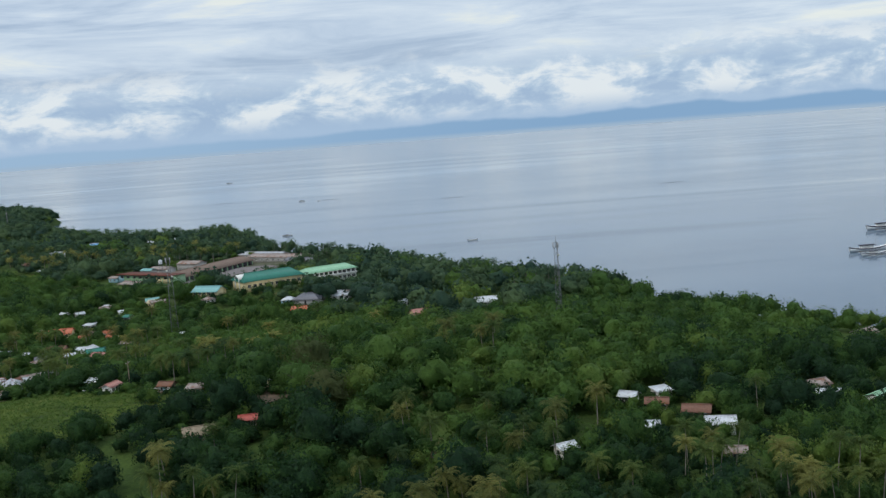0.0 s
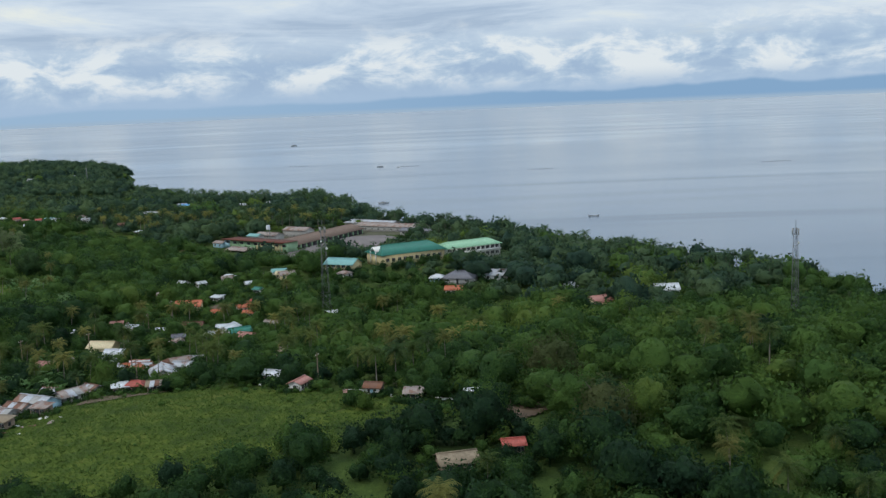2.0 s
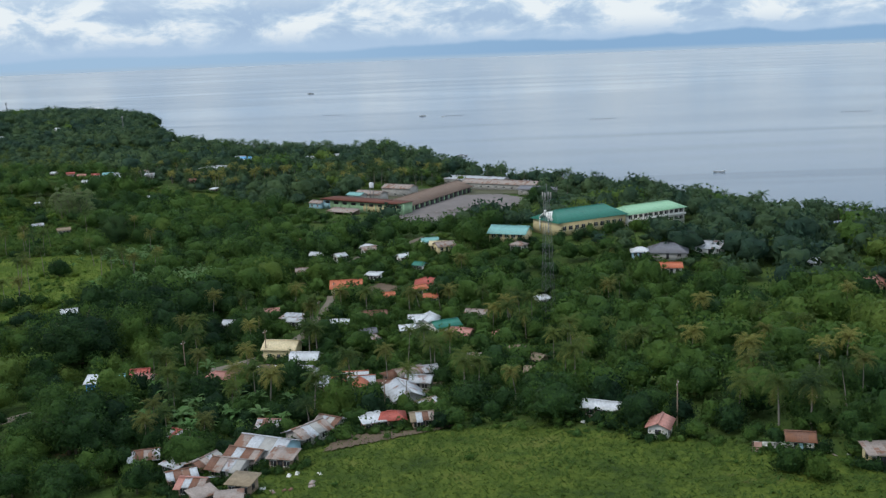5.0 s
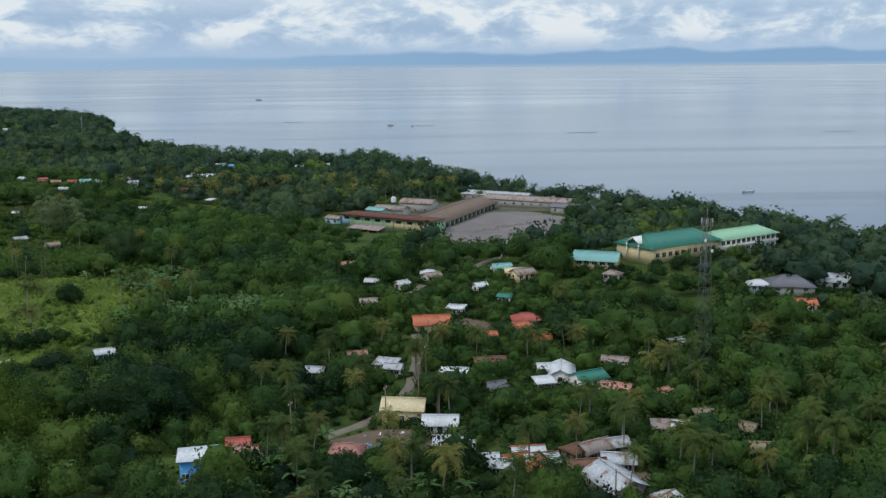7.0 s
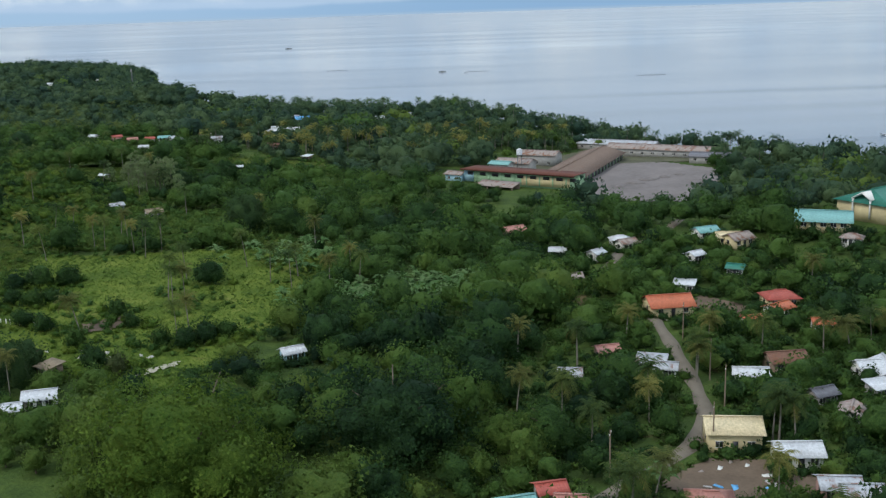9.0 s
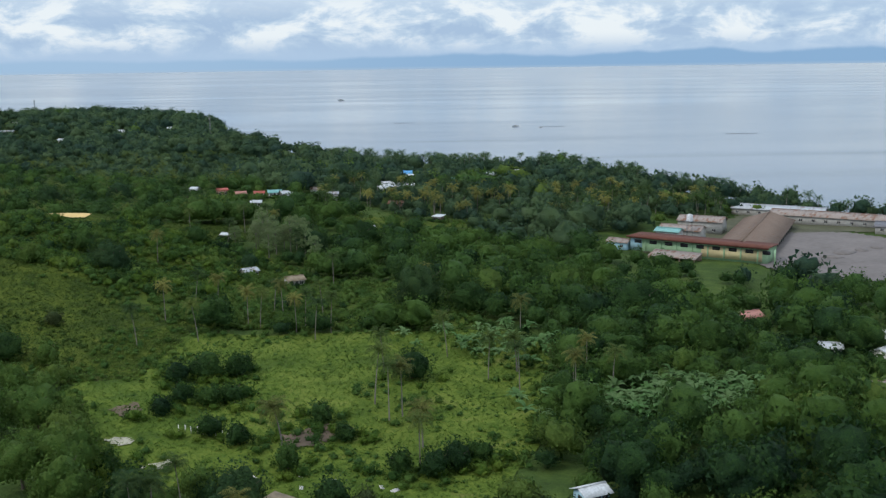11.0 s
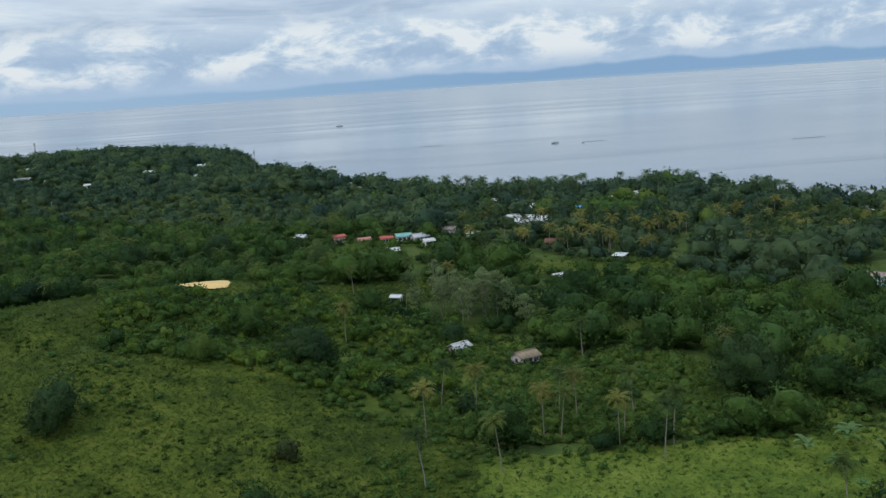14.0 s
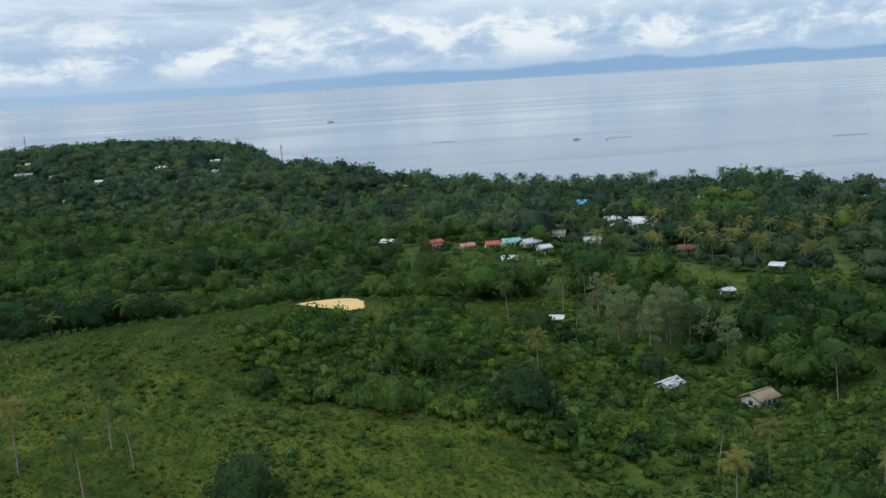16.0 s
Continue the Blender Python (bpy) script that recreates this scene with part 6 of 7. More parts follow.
big_tree(-247.9, 616.2, 8, "light")
big_tree(-227.9, 546.0, 9, "leaf")
big_tree(-381.6, 509.4, 5, "leaf")
big_tree(-371.2, 506.6, 3.6, "light")
big_tree(-355.3, 645.4, 4, "thin")
big_tree(-346.4, 563.2, 3, "dark")
big_tree(-339.2, 496.3, 3.5, "leaf")
big_tree(-348.0, 645.5, 5, "thin")
big_tree(-346.1, 622.6, 4.5, "dark")
big_tree(-333.3, 499.1, 4.5, "leaf")
big_tree(-340.6, 644.7, 5, "thin")
big_tree(-326.2, 501.9, 3.5, "leaf")
big_tree(-287.6, 562.6, 10, "dark")
big_tree(-423.5, 543.0, 6.6, "dark", label="large dark rounded bush alone on the grassy hill")
big_tree(-379.9, 534.7, 2.6, "dry")
big_tree(-342.4, 639.1, 4.5, "thin")
big_tree(-335.5, 645.8, 4.5, "thin")
big_tree(-331.5, 652.9, 4.5, "thin")
big_tree(-329.6, 640.6, 5, "thin")
big_tree(-325.4, 635.3, 4.5, "thin")
big_tree(-348.6, 663.9, 4.5, "thin")
big_tree(-347.8, 649.5, 4, "thin")
big_tree(-343.4, 655.6, 5, "thin")
big_tree(-344.0, 647.9, 4.5, "thin")
big_tree(-338.8, 651.8, 5, "thin")
big_tree(-335.0, 657.8, 4.5, "thin")
big_tree(-335.8, 648.0, 5, "thin")
big_tree(-531.4, 838.8, 7, "dark")
big_tree(-331.9, 651.5, 4.5, "thin")
big_tree(-327.6, 643.6, 7, "dark")
big_tree(-464.5, 758.1, 8, "dark")
big_tree(-429.6, 750.1, 8, "dark")
big_tree(-402.8, 577.8, 4.5, "light")
big_tree(-395.8, 605.4, 5, "leaf")
big_tree(-386.5, 719.3, 7, "dark")
big_tree(-379.4, 581.6, 6.5, "dark")
big_tree(-65.1, 258.3, 3.2, "leaf")
big_tree(-54.2, 254.6, 6, "light")
big_tree(-38.4, 281.0, 8, "dry")
big_tree(-36.9, 255.3, 7, "light")
big_tree(-30.6, 246.6, 8, "dry")
big_tree(-87.3, 244.1, 3.4, "light")
big_tree(-83.9, 274.5, 2.2, "leaf")
big_tree(-224.5, 343.4, 3.5, "dark")
big_tree(-84.0, 274.3, 3, "leaf")
big_tree(-225.3, 395.2, 7, "light")
big_tree(-228.1, 331.0, 2.5, "dark")
big_tree(-159.9, 325.0, 6.5, "light")
big_tree(-260.9, 386.4, 6, "leaf")
big_tree(-178.9, 367.1, 6, "leaf")
big_tree(-198.7, 406.3, 6, "leaf")
big_tree(-294.7, 401.7, 7, "leaf")
big_tree(-304.8, 471.4, 3, "dark")
big_tree(-309.6, 651.0, 8, "leaf")
big_tree(-263.9, 417.5, 7, "leaf")
big_tree(-312.9, 432.8, 5, "dark")
big_tree(-245.8, 567.1, 8, "light")
big_tree(-217.7, 383.2, 5, "light")
big_tree(-210.5, 382.3, 6, "leaf")
palm(-291.7, 472.7, 11)
palm(-289.2, 475.3, 10.6)
palm(-295.1, 482.0, 11.4)
palm(-310.6, 459.5, 8)
palm(-321.9, 431.1, 9)
palm(-326.8, 422.5, 9.5)
palm(-324.7, 424.9, 8.5)
palm(-310.5, 417.0, 9)
big_tree(-309.3, 419.7, 4.3, "dark", 13)
big_tree(-314.3, 420.0, 3.6, "dark", 11)
big_tree(-312.9, 426.2, 3.6, "dark", 13)



def palm_stand(x, y, h, fronds, label):
    """Many palms in one mesh: trunks and crowns."""
    parts, which = [], []
    for k in range(6):
        m = np.arange(len(x)) % 6 == k
        trunk_, tip = palm_stem(k + 6, 9.0)
        for i, shape in enumerate((trunk_, palm_crown(k + 6, 9.0, tip, 17, 4.5)[0])):
            made_ = placed(shape, x[m], y[m], x[m] * 7.7, h[m] / 9.0)
            parts.append(made_)
            which.append(np.full(len(made_[1]), i))
    v, f = join(parts)
    return tagged(new("palm_grove", mesh_of("palm_grove", v, f, [PALM_BARK, fronds], np.concatenate(which), True)), label, "palms", kind="stuff")


palm_rng = np.random.default_rng(21)
gx, gy = palm_rng.uniform(-335, -150, 170), palm_rng.uniform(712, 805, 170)
keep = ~open_ground(gx, gy) & (shore_gap(gx, gy) > 15)
gx, gy = gx[keep], gy[keep]
half = palm_rng.random(len(gx)) < 0.42
palm_stand(gx[half], gy[half], palm_rng.uniform(6.0, 8.6, half.sum()), DRY_FROND, "yellowing coconut palms standing close in a grove")
palm_stand(gx[~half], gy[~half], palm_rng.uniform(6.5, 9.5, (~half).sum()), FROND, "green coconut palms standing close in a grove")
gx = palm_rng.uniform(-360, -150, 120)
# shore palms borrow the haze-tinted leaf colour to look darker against the sea
palm_stand(gx, np.interp(gx, SHORE_X, SHORE_Y) - palm_rng.uniform(14, 80, 120), palm_rng.uniform(5.5, 9.6, 120), HAZED_LEAF, "dark tall coconut palms along the shore")
gx = palm_rng.uniform(-150, 70, 70)
gy = np.interp(gx, SHORE_X, SHORE_Y) - palm_rng.uniform(20, 75, 70)
keep = ~open_ground(gx, gy)
palm_stand(gx[keep], gy[keep], palm_rng.uniform(6.0, 9.0, keep.sum()), HAZED_LEAF, "coconut palms standing in the trees behind the shore")
for x0, x1, y0, y1, count in ((-200, 20, 270, 470, 80), (-70, 40, 165, 235, 36), (-215, -120, 320, 430, 30)):
    for x_, y_ in zip(palm_rng.uniform(x0, x1, count), palm_rng.uniform(y0, y1, count)):
        spot = np.array([x_]), np.array([y_])
        if not open_ground(*spot, 0.5)[0] and ahead(*spot)[0] > 80 and height_limit(*spot)[0] > 7:
            palm(float(x_), float(y_), float(palm_rng.uniform(6.0, 8.7)))

# woodland, the nearest trees singly, the rest as closed cover
near_kinds = [(canopy(s, 4.2 + s * 0.13, 8.9 - s * 0.22, -0.3, 13 + s * 2, 6, 1100, 0.2), stem(s, 4.2, 0.22, 4, 4.2)) for s in range(8)]
close_kinds = [join([canopy(20 + s, 4.2 + s * 0.13, 8.9 - s * 0.22, -0.4, 13 + s * 2, 4, 560, 0.25), stem(20 + s, 4.0, 0.2, 0, 4)]) for s in range(8)]
mid_kinds = [canopy(40 + s, 4.4 + s * 0.18, 9.2 - s * 0.25, -0.6, 12 + s * 2, 3, 285, 0.33) for s in range(6)]
far_kinds = [canopy(60 + s, 4.7 + s * 0.15, 9.0 - s * 0.2, -0.7, 11 + s, 3, 84, 0.55) for s in range(6)]
wx, wy = scatter(-1000, 300, 120, 1720, 7.2, rng)
gap = ahead(wx, wy)
ok = (gap > 72) & (wx > -335 - (wy - 321) * 0.47) & (wx < wy * 0.48 + 8) & (shore_gap(wx, wy) > 7) & ~open_ground(wx, wy) & (wy < 1700)
for bx, by, br in BIG:
    ok &= np.hypot(wx - bx, wy - by) > br * 0.85 + 1.5
ok &= np.hypot((wx + 236) / 20, (wy - 478) / 12) > 1
wx, wy, gap = wx[ok], wy[ok], gap[ok]
village = (np.hypot((wx + 160) / 55, (wy - 390) / 75) < 1) & (rng.random(len(wx)) < 0.15)
thin_out = (gap > 330) & (rng.random(len(wx)) < 0.36)
sel = ~village & ~thin_out
wx, wy, gap = wx[sel], wy[sel], gap[sel]
size = np.clip(rng.lognormal(0.03, 0.34, len(wx)), 0.5, 1.55) * np.where(np.hypot((wx + 160) / 60, (wy - 390) / 80) < 1, 0.82, 1.0)
size = size * np.where((wx < -380) & (wy < 1000) & (wy > 640), 0.78, 1.0) * np.where((wx > -335) & (wx < -150) & (wy > 712) & (wy < 800), 0.7, 1.0)
size = size * (0.72 + 0.28 * np.clip(shore_gap(wx, wy) / 140, 0, 1)) * np.where((wx < -370) & (shore_gap(wx, wy) < 120), 1.2, 1.0) * np.where((gap > 400) & (wx > -380), 1.18, 1.0)
for px_, py_ in PALMS:
    size = np.where((np.abs(wx - px_) < 5.5) & (wy < py_ + 3) & (wy > py_ - 11) & (gap < 330), np.minimum(size, 0.8), size)
size = size * np.where((wx > -322) & (wx < -256) & (wy > 395) & (wy < 450), 0.62, 1.0)
size = size * np.where((wx > -225) & (wx < -70) & (wy > 540) & (wy < 645), 0.8, 1.0)
size = np.minimum(size, height_limit(wx, wy) / 8.0 * rng.uniform(1.1, 2.1, len(wx)))
pale = (np.sin(wx * 0.031 + 0.7) * np.sin(wy * 0.027 + 1.1) + 0.6 * np.sin(wx * 0.09 + wy * 0.07)) + rng.normal(0, 0.35, len(wx)) > np.where((wx < -380) & (wy > 640), 1.6, 0.85)
pale |= ((wx < -255) & (wy < 480) | (wx > -262) & (wx < -212) & (wy > 340) & (wy < 425) | (np.hypot((wx + 15) / 50, (wy - 362) / 42) < 1)) & (rng.random(len(wx)) < 0.6)
near = gap < 205
order = np.argsort(gap)
single = np.zeros(len(wx), bool)
single[order[:260]] = True
roots = {}
for n_, i in enumerate(np.flatnonzero(single)):
    k = (int(rng.integers(0, 8)), bool(pale[i]))
    m = pose(float(wx[i]), float(wy[i]), ground_at(wx[i], wy[i]), 0, 0, float(rng.uniform(0, 360))) @ Matrix.Scale(float(size[i]), 4)
    if k not in roots:
        leafy, woody = near_kinds[k[0]]
        roots[k] = tree_thing("tree", "light green leafy tree in the wood" if k[1] else "dark green broadleaf tree in the wood", "tree", "woodland trees", [("trunk", woody, BARK), ("crown", leafy, LIGHT_LEAF if k[1] else LEAF)])
        roots[k].matrix_basis = m
    else:
        copy_thing(roots[k], m @ Matrix.Scale(1 / roots[k].scale[0], 4))
rest = ~single
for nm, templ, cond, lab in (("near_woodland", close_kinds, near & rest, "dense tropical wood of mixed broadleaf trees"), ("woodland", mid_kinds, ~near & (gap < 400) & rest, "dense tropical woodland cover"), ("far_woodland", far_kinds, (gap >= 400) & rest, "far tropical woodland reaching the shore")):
    # far trees carry painted haze in their leaf colour
    for tone, mat in ((False, HAZED_LEAF if nm == "far_woodland" else LEAF), (True, LIGHT_LEAF)):
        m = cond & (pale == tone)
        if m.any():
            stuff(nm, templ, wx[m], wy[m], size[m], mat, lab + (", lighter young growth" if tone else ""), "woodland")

# garden trees close round the houses
garden_kinds = [canopy(130 + s, 4.4 + s * 0.15, 8.8 - s * 0.2, -0.7, 11 + s, 3, 150, 0.42) for s in range(6)]
vx, vy = scatter(-240, 120, 180, 530, 4.3, rng)
ok = np.zeros(len(vx), bool)
for hx, hy, hw in PLOTS:
    ok |= np.hypot(vx - hx, vy - hy) < hw + 10
girth = np.clip(rng.lognormal(-0.75, 0.3, len(vx)), 0.26, 0.8)
girth = np.minimum(girth, height_limit(vx, vy) / 8.0 * rng.uniform(1.0, 1.8, len(vx)))
ok &= ~open_ground(vx, vy, 0.4) & (ahead(vx, vy) > 72) & (rng.random(len(vx)) < 0.75) & ~inside(MEADOW, vx, vy)
for tone, mat in ((False, LEAF), (True, LIGHT_LEAF)):
    m = ok & ((rng.random(len(vx)) < 0.3) == tone)
    stuff("garden_trees", garden_kinds, vx[m], vy[m], girth[m], mat, "small leafy trees crowding round the village houses" + (", lighter green" if tone else ""), "trees")

# scrub and tall grass on the open slopes
bush_kinds = [canopy(80 + s, 1.7, 2.9, -0.7, 9 + s, 2, 84, 0.2, dent=0.5, core=0.66) for s in range(6)]
sx, sy = scatter(-560, -200, 400, 720, 2.9, rng)
cover = np.sin(sx * 0.06 + 1) * np.sin(sy * 0.07) + 0.7 * np.sin(sx * 0.17 + sy * 0.13) + rng.normal(0, 0.5, len(sx))
onhill, onfield = inside(HILLSIDE, sx, sy), inside(PASTURE, sx, sy) | inside(GLADE, sx, sy)
pit = np.hypot((sx + 414) / 13, (sy - 641) / 17) < 1
bushy = inside(BUSHLAND, sx, sy)
thick = inside(SCRUBLAND, sx, sy) & ~bushy
ok = ~pit & ~bushy & ((onhill & (cover > 1.25)) | (thick & (cover > -0.9)) | (onfield & (cover > 0.75))) & ~inside(SANDPIT, sx, sy) & (ahead(sx, sy) > 55)
for hx, hy, hw in PLOTS:
    ok &= np.hypot(sx - hx, sy - hy) > hw + 2
lx, ly = scatter(-400, -262, 535, 650, 2.1, rng)
ok3 = inside(SCRUBLAND, lx, ly) & ~inside(BUSHLAND, lx, ly) & (np.sin(lx * 0.1 + 1) * np.sin(ly * 0.12) + rng.normal(0, 0.5, len(lx)) > -0.75)
for hx, hy, hw in PLOTS:
    ok3 &= np.hypot(lx - hx, ly - hy) > hw + 1.4
hue = rng.random(len(lx))
for leaf_, m, lab_ in ((SCRUB_LEAF, hue < 0.5, "bright yellow-green scrub and creepers round two huts"), (LIGHT_LEAF, (hue >= 0.5) & (hue < 0.88), "young green bushes round two huts"), (LEAF, hue >= 0.88, "darker bushes in the scrub round two huts")):
    m = m & ok3
    stuff("scrub", bush_kinds, lx[m], ly[m], np.clip(rng.lognormal(-0.25, 0.38, m.sum()), 0.35, 1.7), leaf_, lab_, "scrub", -0.2)
ok = ok & ~thick
stuff("scrub", bush_kinds, sx[ok], sy[ok], rng.uniform(0.3, 0.9, ok.sum()), SCRUB_LEAF, "low green scrub over the open slopes", "scrub", -0.2)
thicket_kinds = [canopy(110 + s, 1.7, 2.9, -0.7, 9 + s, 2, 100, 0.18, dent=0.5, core=0.66) for s in range(6)]
tx, ty = scatter(-440, -340, 560, 665, 2.2, rng)
dense = inside(BUSHLAND, tx, ty) & (np.hypot((tx + 414) / 11, (ty - 643) / 15) > 1)
for hx, hy, hw in PLOTS:
    dense &= np.hypot(tx - hx, ty - hy) > hw + 1.6
hue = rng.random(len(tx)) + 0.25 * np.sin(tx * 0.16) * np.sin(ty * 0.19)
for leaf_, m, lab_ in ((LEAF, hue < 0.42, "dense dark bushes over the hill's flank"), (RAIN_LEAF, (hue >= 0.42) & (hue < 0.74), "mid-green bushes over the hill's flank"), (SCRUB_LEAF, hue >= 0.74, "lighter green bushes over the hill's flank")):
    m = m & dense
    stuff("thicket", thicket_kinds, tx[m], ty[m], np.clip(rng.lognormal(-0.1, 0.4, m.sum()), 0.45, 2.0), leaf_, lab_, "thicket", -0.2)
nx_, ny_ = [], []
for bx, by, br in BIG:  # bushes gathered round the trees of the pasture
    if inside(PASTURE, np.array([bx]), np.array([by]))[0]:
        for a in rng.uniform(0, 6.28, 9):
            d = br * rng.uniform(0.7, 1.9)
            nx_.append(bx + d * 1.4 * math.cos(a))
            ny_.append(by + d * math.sin(a))
nx_, ny_ = np.array(nx_), np.array(ny_)
stuff("scrub", thicket_kinds, nx_, ny_, np.clip(rng.lognormal(-0.2, 0.4, len(nx_)), 0.4, 1.5), RAIN_LEAF, "mid-green bushes gathered round the trees of the pasture", "scrub", -0.2)
fx, fy = [], []
for poly in (PASTURE, SCRUBLAND, GLADE, MEADOW, HILLSIDE):
    for (x0, y0), (x1, y1) in zip(poly, poly[1:] + poly[:1]):
        n_ = int(math.hypot(x1 - x0, y1 - y0) / 1.6)
        t_ = rng.random(n_)
        fx += list(x0 + t_ * (x1 - x0) + rng.normal(0, 2.2, n_))
        fy += list(y0 + t_ * (y1 - y0) + rng.normal(0, 2.2, n_))
fx, fy = np.array(fx), np.array(fy)
ok = ahead(fx, fy) > 55
for hx, hy, hw in PLOTS:
    ok &= np.hypot(fx - hx, fy - hy) > hw + 1.5
stuff("scrub", bush_kinds, fx[ok], fy[ok], rng.uniform(0.25, 0.85, ok.sum()), SCRUB_LEAF, "ragged bushes along the edges of the open ground", "scrub", -0.2)
ex, ey = scatter(-230, -30, 225, 325, 5.0, rng)
ok = inside(MEADOW, ex, ey) & (rng.random(len(ex)) < 0.05)
stuff("scrub", bush_kinds, ex[ok], ey[ok], rng.uniform(0.3, 0.7, ok.sum()), SCRUB_LEAF, "low tufts and bushes in the meadow", "scrub", -0.2)
tussocks = [canopy(90 + s, 1.0, 1.2, -0.35, 6 + s, 1, 26, 0.17, core=0.6) for s in range(5)]
hx_, hy_ = scatter(-530, -255, 415, 700, 2.3, rng)
lush = np.sin(hx_ * 0.11 + 0.4) * np.sin(hy_ * 0.12) + 0.5 * np.sin(hx_ * 0.31 + hy_ * 0.27) + rng.normal(0, 0.45, len(hx_))
ok = ((inside(HILLSIDE, hx_, hy_) & ~inside(BUSHLAND, hx_, hy_) & (lush > 0.1) & (np.hypot((hx_ + 414) / 13, (hy_ - 641) / 17) > 1)) | (inside(PASTURE, hx_, hy_) & (lush > 0.15))) & ~inside(SANDPIT, hx_, hy_) & (ahead(hx_, hy_) > 55)
for px_, py_, hw_ in PLOTS:
    ok &= np.hypot(hx_ - px_, hy_ - py_) > hw_ + 1.5
field = ok & inside(PASTURE, hx_, hy_)
stuff("scrub", tussocks, hx_[field], hy_[field], rng.uniform(0.2, 0.75, field.sum()), SCRUB_LEAF, "low bright weeds over the pasture", "scrub", -0.25)
ok = ok & ~field
stuff("scrub", tussocks, hx_[ok], hy_[ok], np.clip(rng.lognormal(-0.45, 0.4, ok.sum()), 0.25, 1.4), HILL_LEAF, "low tussocky brush over the grassy hill", "scrub", -0.25)
mx_, my_ = scatter(-210, -50, 228, 315, 2.6, rng)
lush = np.sin(mx_ * 0.09 + 2) * np.sin(my_ * 0.1 + 1) + rng.normal(0, 0.5, len(mx_)) + np.clip((258 - my_) / 22, 0, 1.2) + np.clip((-158 - mx_) / 20, 0, 0.9)
ok = inside(MEADOW, mx_, my_) & (lush > 1.15)
stuff("scrub", tussocks, mx_[ok], my_[ok], rng.uniform(0.25, 0.7, ok.sum()), GRASS_LEAF, "low weeds in patches over the meadow", "scrub", -0.25)


def tuft(seed, blades=5):
    r = np.random.default_rng(seed)
    a, lean = r.uniform(0, 6.28, blades), r.uniform(0, 6.28, blades)
    c = np.stack([r.uniform(-0.45, 0.45, blades), r.uniform(-0.45, 0.45, blades), np.zeros(blades)], -1)
    w = np.stack([np.cos(a), np.sin(a), a * 0], -1) * r.uniform(0.06, 0.12, (blades, 1))
    tip = np.stack([np.cos(lean) * 0.4, np.sin(lean) * 0.4, r.uniform(0.15, 0.32, blades)], -1)
    f = np.arange(3 * blades).reshape(-1, 3)
    return np.stack([c - w, c + w, c + tip], 1).reshape(-1, 3), np.concatenate([f, f[:, :1]], 1)


tufts = [tuft(s) for s in range(6)]
for (x0, x1, y0, y1), poly, step, turf in (((-210, -50, 230, 315), [MEADOW], 1.05, GRASS_LEAF), ((-370, -255, 418, 542), [PASTURE], 1.3, PASTURE_LEAF), ((-530, -340, 475, 700), [HILLSIDE], 1.0, HILL_LEAF)):
    tx, ty = scatter(x0, x1, y0, y1, step, rng)
    ok = np.zeros(len(tx), bool)
    for p in poly:
        ok |= inside(p, tx, ty)
    ok &= ~inside(SANDPIT, tx, ty) & (ahead(tx, ty) > 55)
    stuff("grass", tufts, tx[ok], ty[ok], rng.uniform(0.6, 1.9, ok.sum()), turf, "rough green grass in tussocks", "grass", -0.3, 0.08)
# low palms over the slopes behind the sand hill
low_palm = [join([palm_stem(s, 5.0)[0], palm_crown(s, 5.0, palm_stem(s, 5.0)[1], 11, 3.6)[0]]) for s in range(5)]
qx, qy = scatter(-660, -375, 670, 1010, 12.0, rng)
ok = (rng.random(len(qx)) < 0.5) & ~open_ground(qx, qy) & (shore_gap(qx, qy) > 25) & (qx > -335 - (qy - 321) * 0.47)
stuff("palm_thicket", low_palm, qx[ok], qy[ok], rng.uniform(0.8, 1.35, ok.sum()), FROND, "scattered low coconut palms over the far slopes", "palms")
banana_kinds = [banana(s) for s in range(5)]
bx, by = np.concatenate([rng.normal(-236, 11, 200), rng.normal(-210, 16, 70), rng.normal(-268, 10, 50), rng.normal(-190, 10, 40)]), np.concatenate([rng.normal(478, 7, 200), rng.normal(330, 14, 70), rng.normal(522, 7, 50), rng.normal(330, 8, 40)])
ok = ~open_ground(bx, by, -1.0) | inside(PASTURE, bx, by)
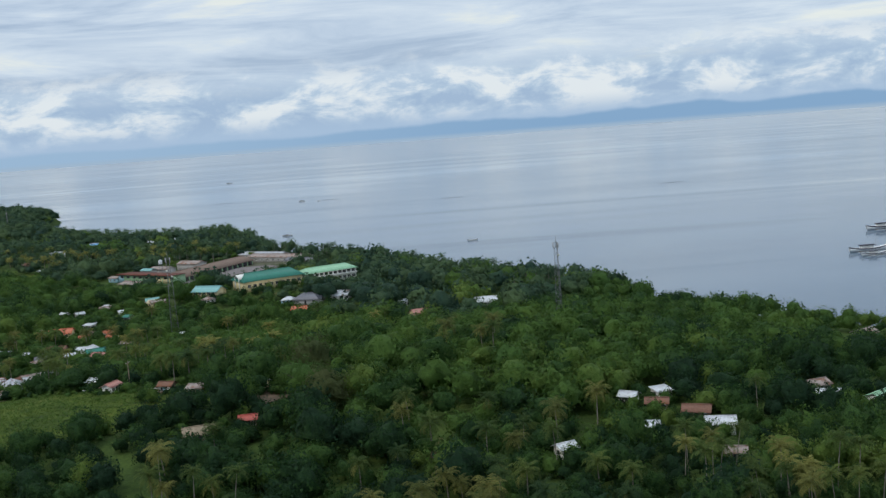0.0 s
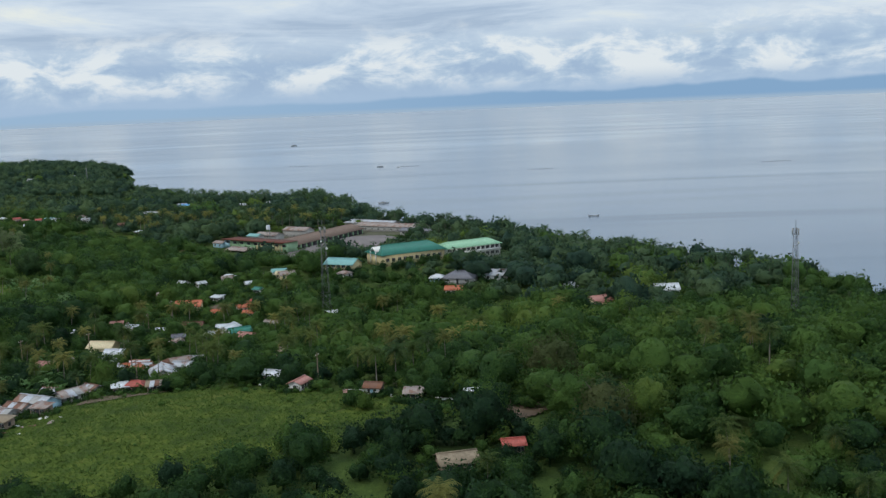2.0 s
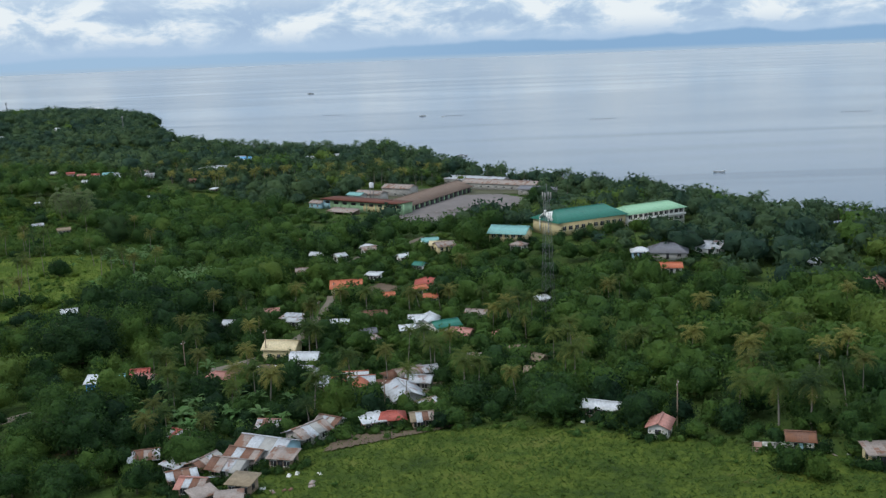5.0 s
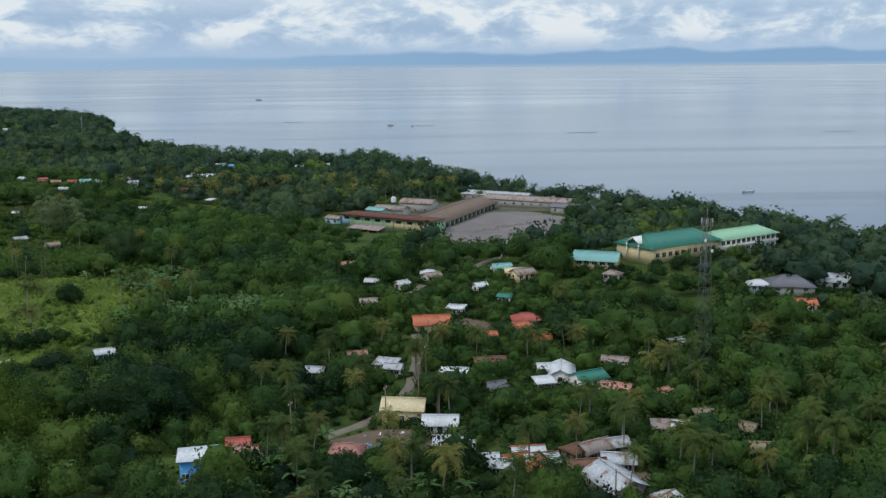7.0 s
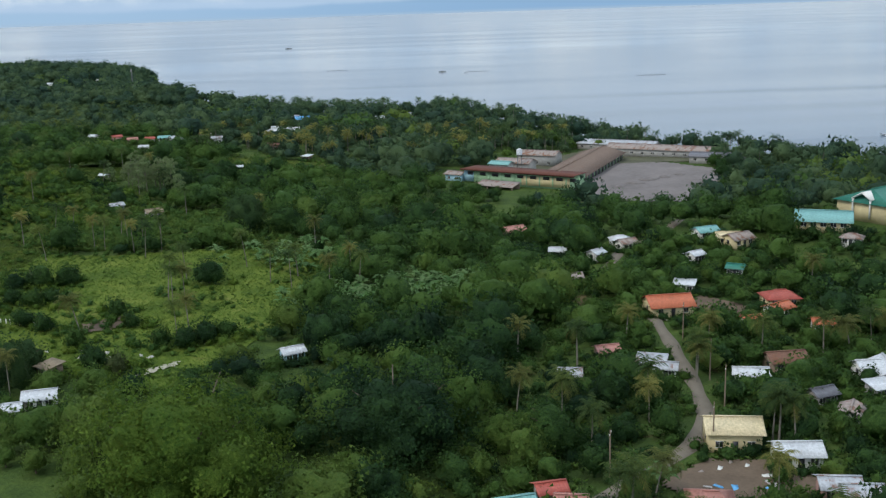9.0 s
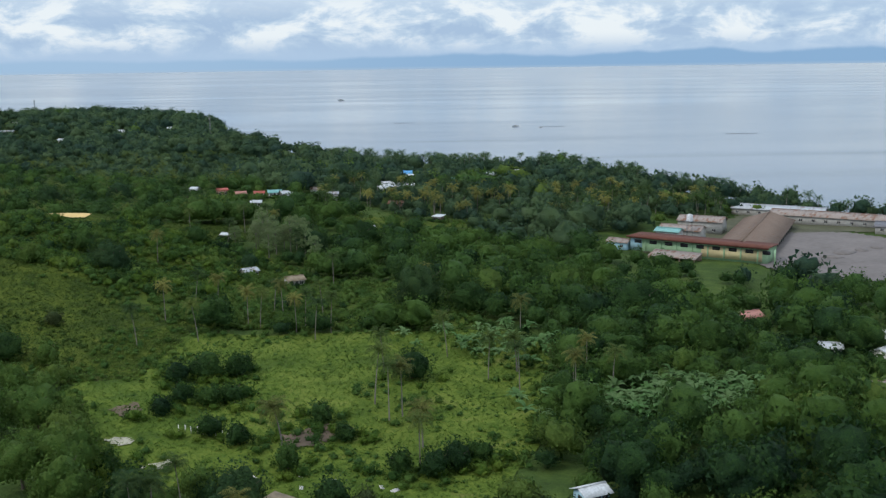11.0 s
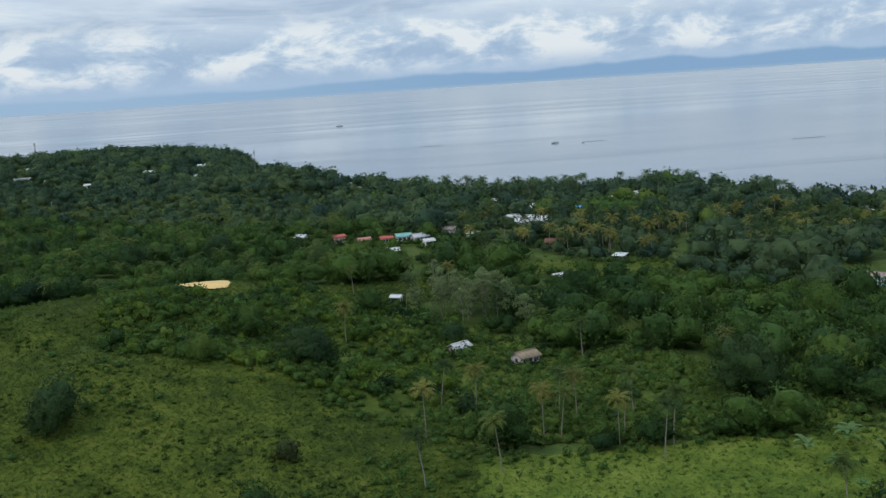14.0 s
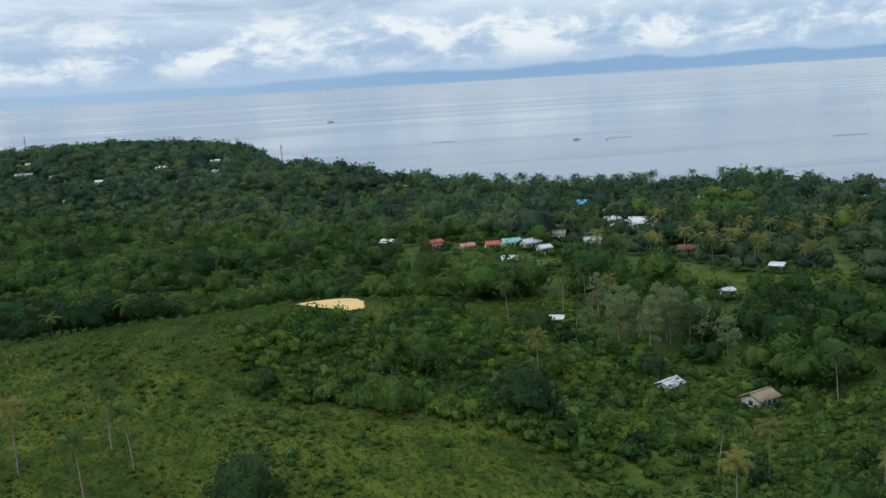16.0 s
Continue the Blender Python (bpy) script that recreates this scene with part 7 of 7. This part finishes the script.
stuff("banana_plants", banana_kinds, bx[ok], by[ok], rng.uniform(0.9, 1.5, ok.sum()), BANANA, "clumps of banana plants with broad pale leaves", "banana plants")

# undergrowth between houses and at the wood's edge
ux, uy = scatter(-240, -40, 300, 520, 4.4, rng)
ok = ~open_ground(ux, uy, -1.2) & (rng.random(len(ux)) < 0.75) & (ahead(ux, uy) > 90) & ((np.hypot((ux + 160) / 70, (uy - 400) / 100) < 1) | before_house(ux, uy))
stuff("undergrowth", bush_kinds, ux[ok], uy[ok], rng.uniform(0.7, 1.7, ok.sum()), LEAF, "leafy green undergrowth between the houses", "undergrowth")
ux, uy = scatter(-235, -85, 305, 470, 3.4, rng)
ok = np.hypot((ux + 165) / 66, (uy - 385) / 85) < 1
for hx, hy, hw in PLOTS:
    ok &= np.hypot(ux - hx, uy - hy) > hw + 0.8
for (x0, y0), (x1, y1) in zip(ROAD, ROAD[1:]):
    t_ = np.clip(((ux - x0) * (x1 - x0) + (uy - y0) * (y1 - y0)) / ((x1 - x0) ** 2 + (y1 - y0) ** 2), 0, 1)
    ok &= np.hypot(ux - x0 - t_ * (x1 - x0), uy - y0 - t_ * (y1 - y0)) > 2.3
for poly in (MEADOW, *PLOT_EARTH):
    ok &= ~inside(poly, ux, uy)
stuff("undergrowth", tussocks, ux[ok], uy[ok], rng.uniform(0.6, 1.5, ok.sum()), SCRUB_LEAF, "low weeds and shrubs over the village plots", "undergrowth", -0.2)
px, py = [], []
for hx, hy, hw in PLOTS:
    for i in range(0 if math.hypot(hx + 219.5, hy - 352) < 3 else 9):
        a = -2.9 + i * 0.32 + rng.uniform(-0.12, 0.12)
        d = hw + rng.uniform(0.9, 2.4)
        if rng.random() < 0.8:
            px.append(hx + d * math.cos(a))
            py.append(hy + d * math.sin(a) * 0.9)
px, py = np.array(px), np.array(py)
ok = ~inside(YARD_ROOM, px, py)
for hx, hy, hw in PLOTS:
    ok &= np.hypot(px - hx, py - hy) > hw * 0.85 + 0.5
stuff("undergrowth", bush_kinds, px[ok], py[ok], rng.uniform(0.6, 1.25, ok.sum()), LEAF, "leafy bushes close against the houses", "undergrowth")
